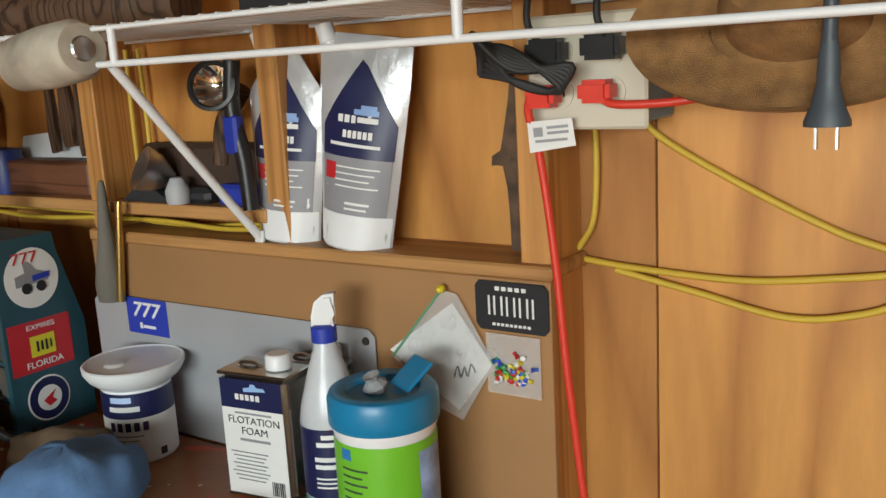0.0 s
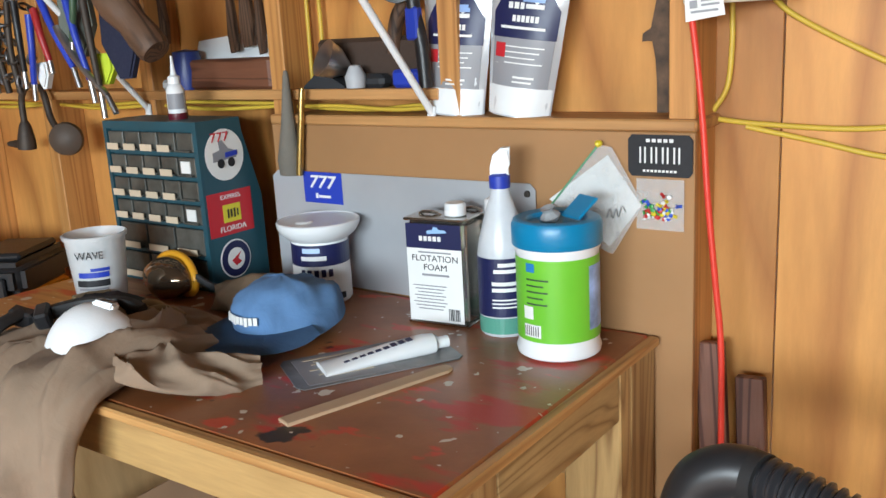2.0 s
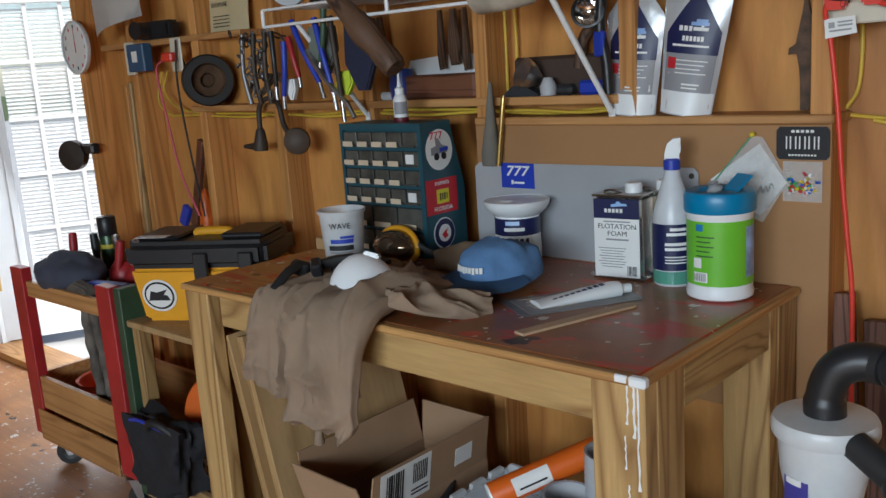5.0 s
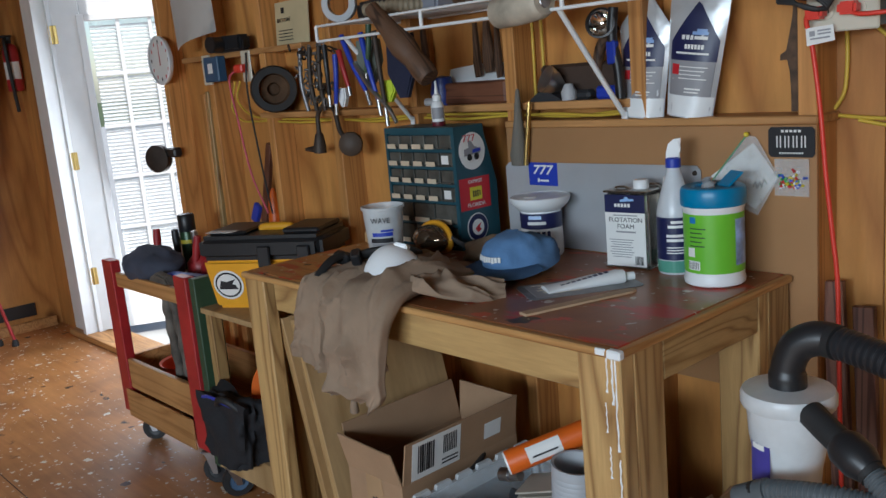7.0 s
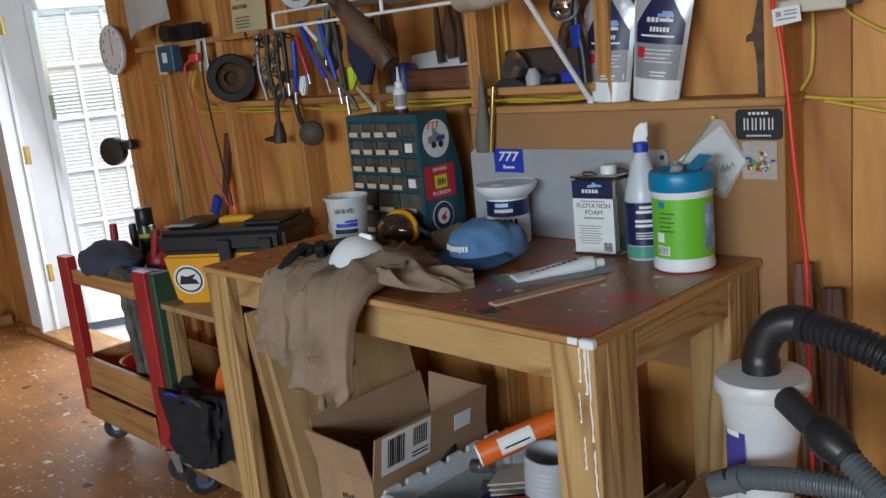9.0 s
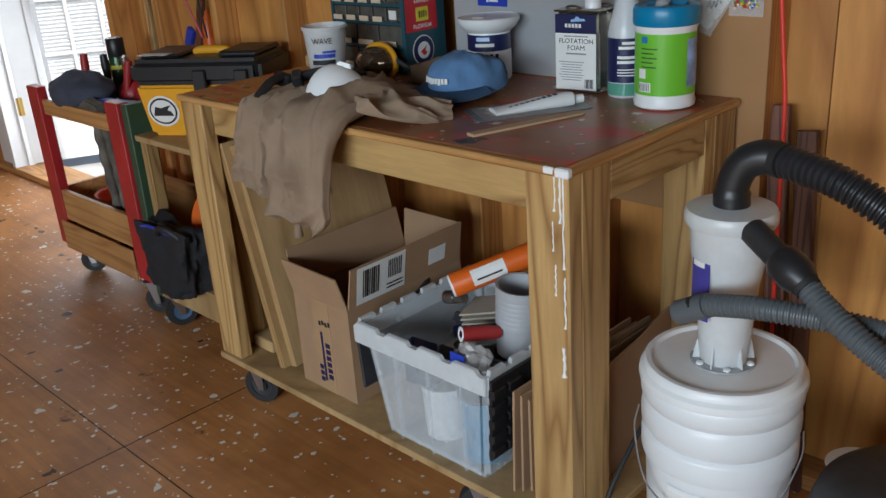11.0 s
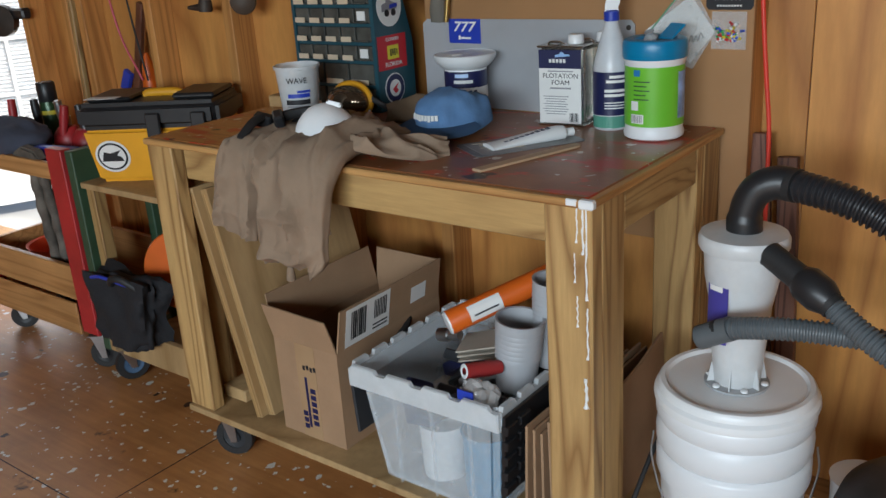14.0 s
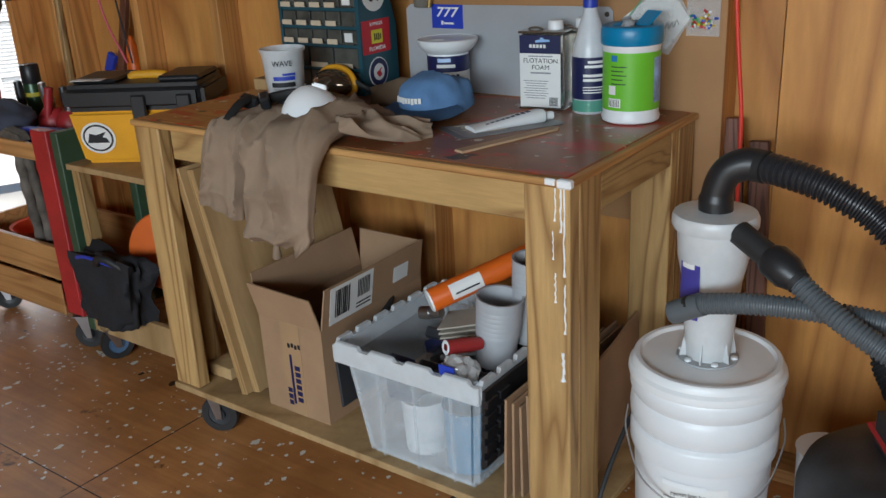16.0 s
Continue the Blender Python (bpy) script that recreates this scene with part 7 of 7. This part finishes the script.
# left bays: brace, discs, boxes, paper
brace = thing("hand_brace", "old iron hand brace hung on the shelf edge", "hand drill", (-1.60, 0.585, 1.27))
part("crank", tube(spline([(0.035, 0, 0.02), (0.0, -0.012, 0.025), (-0.035, -0.012, -0.005), (-0.04, -0.012, -0.06), (-0.045, -0.01, -0.085)], 6), 0.008, 10), DARK_IRON, brace, smooth=50)
part("chuck", lathe([(0.008, 0.03), (0.014, 0.02), (0.022, -0.02), (0.022, -0.04), (0, -0.042)], 18, turn=pose(-0.045, -0.01, -0.09, 0, 6, 0)), DARK_IRON, brace, smooth=40)
part("jaw", tube([(-0.05, -0.01, -0.118), (-0.13, -0.01, -0.12)], lambda i, s: 0.015 - 0.009 * s, 10), DARK_IRON, brace, smooth=40)
part("arm", tube(spline([(0.035, 0, 0.02), (0.06, -0.008, 0.0), (0.075, -0.01, -0.05), (0.10, -0.012, -0.08)], 6), 0.008, 10), DARK_IRON, brace, smooth=50)
part("knob", lathe([(0, -0.012), (0.03, -0.012), (0.04, -0.003), (0.038, 0.01), (0.02, 0.02), (0, 0.022)], 26, turn=pose(0.135, -0.014, -0.10, 90, 0, 40)), plain("worn_knob", (0.07, 0.045, 0.03), 0.6), brace, smooth=50)
wh = thing("wheel", "rusty black wheel standing on the wall shelf", "wheel", (-1.93, 0.60, SH_Z + 0.083), rx=90, rz=62)
part("tyre", lathe([(0.055, -0.03), (0.078, -0.03), (0.083, -0.02), (0.083, 0.02), (0.078, 0.03), (0.055, 0.03)], 40), BLACK_RUBBER, wh, smooth=40)
part("rim", lathe([(0, -0.015), (0.02, -0.02), (0.024, 0.0), (0.05, 0.004), (0.056, 0.028), (0.056, -0.028), (0, -0.02)], 32), plain("rust", (0.13, 0.07, 0.035), 0.8, 0.3, 0.5), wh, smooth=30)
GALV = plain("galvanised", (0.26, 0.26, 0.27), 0.5, 0.8, 0.3)
chain = thing("chain_bundle", "bundle of chain and shackles hanging from the shelf", "chain")
rnd = random.Random(11)
for i in range(60):
    x, z = -1.43 + rnd.gauss(0, 0.035), 1.39 + rnd.uniform(-0.075, 0.095)
    part("link", tube([(0.012 * math.cos(a), 0.007 * math.sin(a), 0) for a in (2 * math.pi * q / 12 for q in range(13))], 0.0028, 6, caps=False), GALV if i % 3 else DARK_IRON, chain)
    chain.children[-1].matrix_basis = pose(x, 0.43 + rnd.uniform(-0.02, 0.03), z, rnd.uniform(0, 180), rnd.uniform(0, 180), rnd.uniform(0, 180))
for k in range(3):
    part("bar", tube(spline([(-1.475 + 0.05 * k, 0.425, 1.48), (-1.48 + 0.05 * k, 0.42, 1.38), (-1.465 + 0.045 * k, 0.425, 1.29)], 5), 0.007, 10), GALV if k == 0 else DARK_IRON, chain, smooth=50)
for k, (x, z0, z1, dx, m) in enumerate(((-1.29, 1.45, 1.275, -0.02, ROYAL), (-1.25, 1.50, 1.30, 0.09, ROYAL), (-1.16, 1.50, 1.27, 0.05, ROYAL), (-1.27, 1.46, 1.33, 0.03, RED_PAINT), (-1.10, 1.50, 1.24, 0.02, DARK_IRON), (-1.20, 1.42, 1.25, 0.14, STEEL), (-1.34, 1.48, 1.30, 0.0, BLACK_PLASTIC), (-1.12, 1.52, 1.36, -0.03, GREEN_PAINT))):
    pt = thing("pliers", "tool with coloured handles hung on the wire shelf", "pliers", (x, 0.42, z0), group="hung hand tools")
    part("handle", tube(spline([(0, 0, 0), (dx * 0.4 + 0.008, -0.005, (z1 - z0) * 0.4), (dx, 0, (z1 - z0) * 0.8)], 6), lambda i, s: 0.0085 - 0.002 * s, 10), m, pt, smooth=50)
    part("tip", tube([(dx, 0, (z1 - z0) * 0.8), (dx * 1.15, 0, z1 - z0)], 0.006, 8), STEEL, pt, smooth=50)
for x, z, w, h, m, nm in ((-1.16, 1.42, 0.05, 0.12, plain("grey_green", (0.13, 0.15, 0.13), 0.6), "grey trowel blade hung on the shelf"), (-1.02, 1.40, 0.055, 0.17, plain("navy_cloth", (0.012, 0.015, 0.04), 0.9, bumpy=0.4), "dark navy glove hung on the shelf"), (-1.085, 1.335, 0.03, 0.06, plain("fluo_yellow", (0.5, 0.62, 0.03), 0.6), "fluorescent yellow tag hung on the shelf"), (-1.30, 1.325, 0.018, 0.055, WHITE_PLASTIC, "white tube hung on the shelf")):
    fl_ = thing("hung_item", nm, "hung item", (x, 0.44, z), rz=15)
    part("piece", slab([(-w * 0.7, h / 2), (w * 0.8, h / 2), (w * 0.9, 0.0), (w * 0.3, -h / 2), (-w * 0.2, -h / 2), (-w * 0.8, -0.1 * h)], -0.009, 0.009, turn=FRONT, bevel=0.004), m, fl_)
dv = thing("paper_sheet", "curled white paper roll hung above the upper shelf", "paper", (-2.42, 0.575, 1.56))
bm = bmesh.new()
g = [[bm.verts.new((-0.15 + 0.34 * i / 12, -0.045 * math.sin(i / 12 * 3.0) - 0.01 * j / 8, -0.02 + 0.36 * j / 8 + 0.05 * (i / 12) * (1 - j / 8))) for i in range(13)] for j in range(9)]
for a, b in zip(g, g[1:]):
    for i in range(12):
        bm.faces.new([a[i], a[i + 1], b[i + 1], b[i]])
bmesh.ops.solidify(bm, geom=bm.faces, thickness=0.001)
part("sheet", bm, PAPER, dv, smooth=60)
cm = thing("black_camera", "black camera body on the upper shelf", "camera", (-2.22, 0.62, 1.5105), 10)
part("body", box(-0.08, 0.08, -0.03, 0.03, 0, 0.06, 0.01, seg=2), BLACK_PLASTIC, cm)
part("lens", lathe([(0.028, 0), (0.03, 0.05), (0.022, 0.052), (0, 0.045)], 24, turn=pose(-0.03, -0.03, 0.03, 90, 0, 0)), BLACK_PLASTIC, cm, smooth=40)
part("strap", tube(spline([(0.08, -0.01, 0.04), (0.1, -0.03, 0.0), (0.11, -0.02, -0.05), (0.11, 0.0, -0.1)], 5), 0.004, 6), BLACK_RUBBER, cm, smooth=50)
sg = thing("yellow_leaflet", "cream printed leaflet on the upper shelf", "leaflet", (-1.86, 0.66, 1.5115), 0)
part("sheet", box(-0.11, 0.10, 0, 0.002, 0, 0.15, turn=pose(0, 0, 0, -4, 0, 0)), plain("cream_paper", (0.6, 0.5, 0.3), 0.6), sg)
lettering("BENCH PLANE", 0.02, INK, sg, pose(-0.045, -0.002, 0.085, 86, 0, 0), width=0.085)
bars(sg, [(-0.045, 0.05 - 0.011 * i, 0.09, 0.003) for i in range(4)] + [(-0.06, 0.12, 0.02, 0.02)], INK, pose(0, -0.0008, 0, 86, 0, 0))
bx = thing("transformer_box", "small blue box beside an ivory switch plate", "switch box", (-2.33, 0.60, 1.45))
part("plate", box(-0.10, -0.045, -0.004, 0.01, -0.055, 0.06, 0.003), ivory, bx)
part("box", box(-0.04, 0.07, -0.03, 0.008, -0.045, 0.05, 0.004), plain("blue_case", (0.03, 0.09, 0.18), 0.5), bx)
part("sticker", box(-0.005, 0.03, -0.0312, -0.0302, -0.012, 0.025), PAPER, bx)
sw = thing("wall_outlet", "ivory outlet with a red plug", "outlet", (-2.10, 0.603, 1.45))
part("plate", box(-0.032, 0.032, -0.004, 0.003, -0.055, 0.058, 0.003), ivory, sw)
part("plug", box(-0.045, 0.015, -0.035, -0.0045, -0.02, 0.01, 0.005), RED_CABLE, sw)
part("flex", tube(spline([(-0.04, -0.03, -0.01), (-0.09, -0.03, -0.05), (-0.08, -0.02, -0.2), (-0.05, -0.01, -0.4), (0.02, 0.0, -0.55)], 8), 0.004, 8), plain("pink_flex", (0.6, 0.1, 0.14), 0.5), sw, smooth=50)
part("flex", tube(spline([(0.02, -0.01, 0.05), (0.015, -0.02, -0.1), (0.03, -0.01, -0.35), (0.05, 0, -0.55)], 8), 0.0035, 8), BLACK_RUBBER, sw, smooth=50)
clock = thing("wall_clock", "round white dial thermometer on the door post", "dial", (-2.79, 0.608, 1.515), rz=0)
part("rim", lathe([(0.098, 0), (0.102, 0.006), (0.102, 0.018), (0.096, 0.022), (0.093, 0.018)], 48, turn=FRONT), WHITE_PLASTIC, clock, smooth=40)
part("face", lathe([(0, 0.012), (0.095, 0.012), (0.095, 0.0), (0, 0.0)], 48, turn=FRONT), PAPER, clock)
for i in range(12):
    a = 2 * math.pi * i / 12
    part("mark", box(-0.004, 0.004, -0.007, 0.007, 0, 0.0006, turn=FRONT @ pose(0.078 * math.cos(a), 0.078 * math.sin(a), 0.0125)), RED_PRINT if i % 3 else INK, clock)
part("pointer", slab([(-0.003, -0.02), (0.003, -0.02), (0.001, 0.07), (-0.001, 0.07)], 0.0132, 0.0142, turn=FRONT), RED_PRINT, clock)
kn = thing("bench_grinder_wheel", "iron wheel on a bracket by the door post", "wheel bracket", (-2.83, 0.60, 1.10))
part("wheel", lathe([(0, -0.02), (0.055, -0.02), (0.06, -0.01), (0.06, 0.02), (0.03, 0.025), (0, 0.03)], 30, turn=pose(-0.05, -0.03, 0, 90, 0, 25)), DARK_IRON, kn, smooth=40)
part("bracket", box(-0.04, 0.08, -0.02, 0.02, 0.005, 0.045, 0.008), BLACK_PLASTIC, kn)
for k, (x, z0, z1, dx, w, m) in enumerate(((-2.52, 0.78, 1.37, 0.02, 0.012, PT_UP), (-2.57, 0.05, 1.36, 0.03, 0.02, STUD), (-2.46, 0.6, 1.15, 0.03, 0.012, GREEN_PAINT), (-2.20, 0.80, 1.18, 0.13, 0.016, plain("saw_handle", (0.14, 0.05, 0.025), 0.6)), (-2.26, 0.85, 0.93, 0.05, 0.02, ROYAL))):
    lg = thing("long_tool", "long tool or strip standing in the stud bay", "long tool", (x, 0.645, z0), ry=math.degrees(math.atan2(dx, z1 - z0)), group="long tools in the bays")
    part("shaft", box(-w, w, -0.01, 0.01, 0, z1 - z0, 0.003), m, lg)
cone = thing("orange_spike", "orange plastic spike hung in the stud bay", "marker", (-2.09, 0.64, 0.86))
part("body", lathe([(0, 0), (0.03, 0), (0.026, 0.05), (0.02, 0.09), (0.006, 0.13), (0, 0.132)], 20), ORANGE, cone, smooth=50)

# end wall by the door
fe = thing("fire_extinguisher", "red fire extinguisher with white label on the end wall", "fire extinguisher", (-4.82, 0.64, 1.46))
part("cylinder", lathe([(0, 0), (0.04, 0), (0.045, 0.008), (0.045, 0.23), (0.035, 0.262), (0.015, 0.275), (0, 0.275)], 30), RED_PAINT, fe, smooth=40)
part("label", patch(0.0455, 0.07, 0.17, -100, 40, 14), PAPER, fe)
part("valve", lathe([(0.015, 0.27), (0.016, 0.31), (0, 0.315)], 16), BLACK_PLASTIC, fe)
part("lever", box(-0.015, 0.015, -0.08, 0.02, 0.31, 0.325, 0.004), BLACK_PLASTIC, fe)
part("hose", tube(spline([(0.0, -0.02, 0.30), (0.05, -0.04, 0.27), (0.06, -0.04, 0.15), (0.05, -0.03, 0.0), (0.04, -0.02, -0.12)], 6), 0.011, 10), BLACK_RUBBER, fe, smooth=50)
cu_ = thing("hanging_sail", "white cloth rolled on a wooden pole against the end wall", "rolled cloth", (-4.80, 0.40, 0))
part("pole", tube([(0.03, -0.05, 0.95), (0.01, 0.0, 1.6), (0.0, 0.05, 2.2)], 0.022, 12), LEDGE, cu_, smooth=50)
bm = bmesh.new()
cloth_tube([(0.0, -0.02, 0.95), (-0.02, 0.03, 1.2), (-0.03, 0.07, 1.6), (-0.03, 0.10, 2.2)], lambda s: 0.05 + 0.04 * s, lambda s: 0.03 + 0.01 * s, 2.2, bm, Vector((0, 1, 0)))
part("cloth", bm, plain("sail_cloth", (0.62, 0.6, 0.56), 0.8, bumpy=0.2), cu_, smooth=70)
rs = thing("folding_chair", "folded camp chair with red tubes and grey cloth seat", "camp chair", (-4.74, 0.20, 0))
for k, (x0, y0, x1, y1) in enumerate(((0.0, -0.14, 0.05, 0.02), (0.09, -0.05, 0.0, 0.05), (0.02, 0.06, 0.06, -0.08), (0.11, 0.12, 0.03, 0.0), (0.05, -0.18, 0.02, 0.07))):
    tb_ = part("tube", tube([(x0, y0, 0.03), (x1, y1, 0.80 - 0.03 * k)], 0.010, 10), RED_PAINT, rs, smooth=50)
    part("foot", lathe([(0, 0), (0.02, 0), (0.02, 0.02), (0.012, 0.04), (0, 0.04)], 14, turn=pose(x0, y0, 0)), BLACK_RUBBER, tb_, smooth=40)
GREY_CLOTH = cloth("grey_chair_cloth", (0.10, 0.115, 0.135))
for k, (z, r_) in enumerate(((0.72, 0.075), (0.90, 0.06), (0.58, 0.05))):
    bm = bmesh.new()
    cloth_tube([(0.02, -0.07, z - 0.09), (0.06, -0.02, z - 0.02), (0.05, 0.04, z + 0.05), (0.03, 0.02, z + 0.12)], lambda s, r_=r_: r_ * (0.7 + 0.4 * math.sin(3 * s)), lambda s: 0.022, 3.0 + k, bm, Vector((0.3, 1, 0.2)), 8, 36, folds=((0.9, 1.4, 0.014, 0.2),))
    part("seat_cloth", bm, GREY_CLOTH, rs, "bunched grey cloth", 70)
part("vent", box(LEFT_X + 0.002, LEFT_X + 0.012, 0.10, 0.55, 0.09, 0.17, 0.002), BLACK_PLASTIC, wall_west)
structure("baseboard", box(LEFT_X + 0.001, LEFT_X + 0.03, -3.0, 0.66, 0.0, 0.06, 0.003), LEDGE, "pine strip along the foot of the end wall", "baseboard")
# lap joint lines between floor sheets
for x in (-1.25,):
    part("floor_joint", box(x - 0.0015, x + 0.0015, -3.0, 0.6, 0.0002, 0.0008), INK, floor)
part("floor_joint", box(-4.8, 2.0, -0.3315, -0.3285, 0.0002, 0.0008), INK, floor)

# ---- load on the wire shelf ----
DECK = 1.5375
tm = thing("dark_timber", "dark rough timber offcut on the wire shelf", "timber", (-0.70, 0.53, DECK), 4)
part("timber", tube(spline([(-0.16, 0, 0.036), (-0.05, 0.01, 0.038), (0.1, 0.0, 0.036), (0.24, 0.012, 0.034)], 6), lambda i, s: 0.034 + 0.003 * math.sin(i * 1.9), 14), OLD, tm, smooth=60)
tp = thing("tape_roll", "roll of grey tape standing at the shelf end", "tape roll", (-1.27, 0.44, DECK + 0.052), rx=90, rz=35)
part("roll", lathe([(0.032, -0.012), (0.05, -0.012), (0.052, -0.008), (0.052, 0.008), (0.05, 0.012), (0.032, 0.012), (0.032, -0.012)], 36), GREYPOT, tp, smooth=30)
for i, (x, y, w, d, h, m, nm) in enumerate(((-1.14, 0.50, 0.09, 0.05, 0.05, BLACK_PLASTIC, "black plastic power tool on the wire shelf"), (-0.98, 0.58, 0.05, 0.07, 0.09, plain("faded_box", (0.25, 0.27, 0.32), 0.6), "faded carton on the wire shelf"), (-0.28, 0.60, 0.07, 0.06, 0.06, BLACK_PLASTIC, "black plastic case on the wire shelf"), (0.02, 0.52, 0.06, 0.04, 0.035, SLATE, "dark tool case on the wire shelf"))):
    ld = thing("tool_case", nm, "tool case", (x, y, DECK), 12 * i - 15, group="cases on the wire shelf")
    part("case", box(-w, w, -d, d, 0, h, 0.008, seg=2), m, ld)
    part("grip", tube(spline([(-w * 0.5, 0, h - 0.002), (-w * 0.4, 0, h + 0.02), (w * 0.4, 0, h + 0.02), (w * 0.5, 0, h - 0.002)], 5), 0.006, 8), BLACK_RUBBER, ld, smooth=50)
rp = thing("beige_hose", "short length of beige ribbed hose on the wire shelf", "hose", (-1.06, 0.42, DECK))
part("hose", tube(spline([(-0.07, 0.0, 0.02), (-0.02, 0.02, 0.025), (0.03, 0.06, 0.022), (0.07, 0.12, 0.02)], 10), lambda i, s: 0.018 if i % 2 else 0.0155, 14), plain("beige_rubber", (0.30, 0.24, 0.16), 0.6), rp, smooth=30)
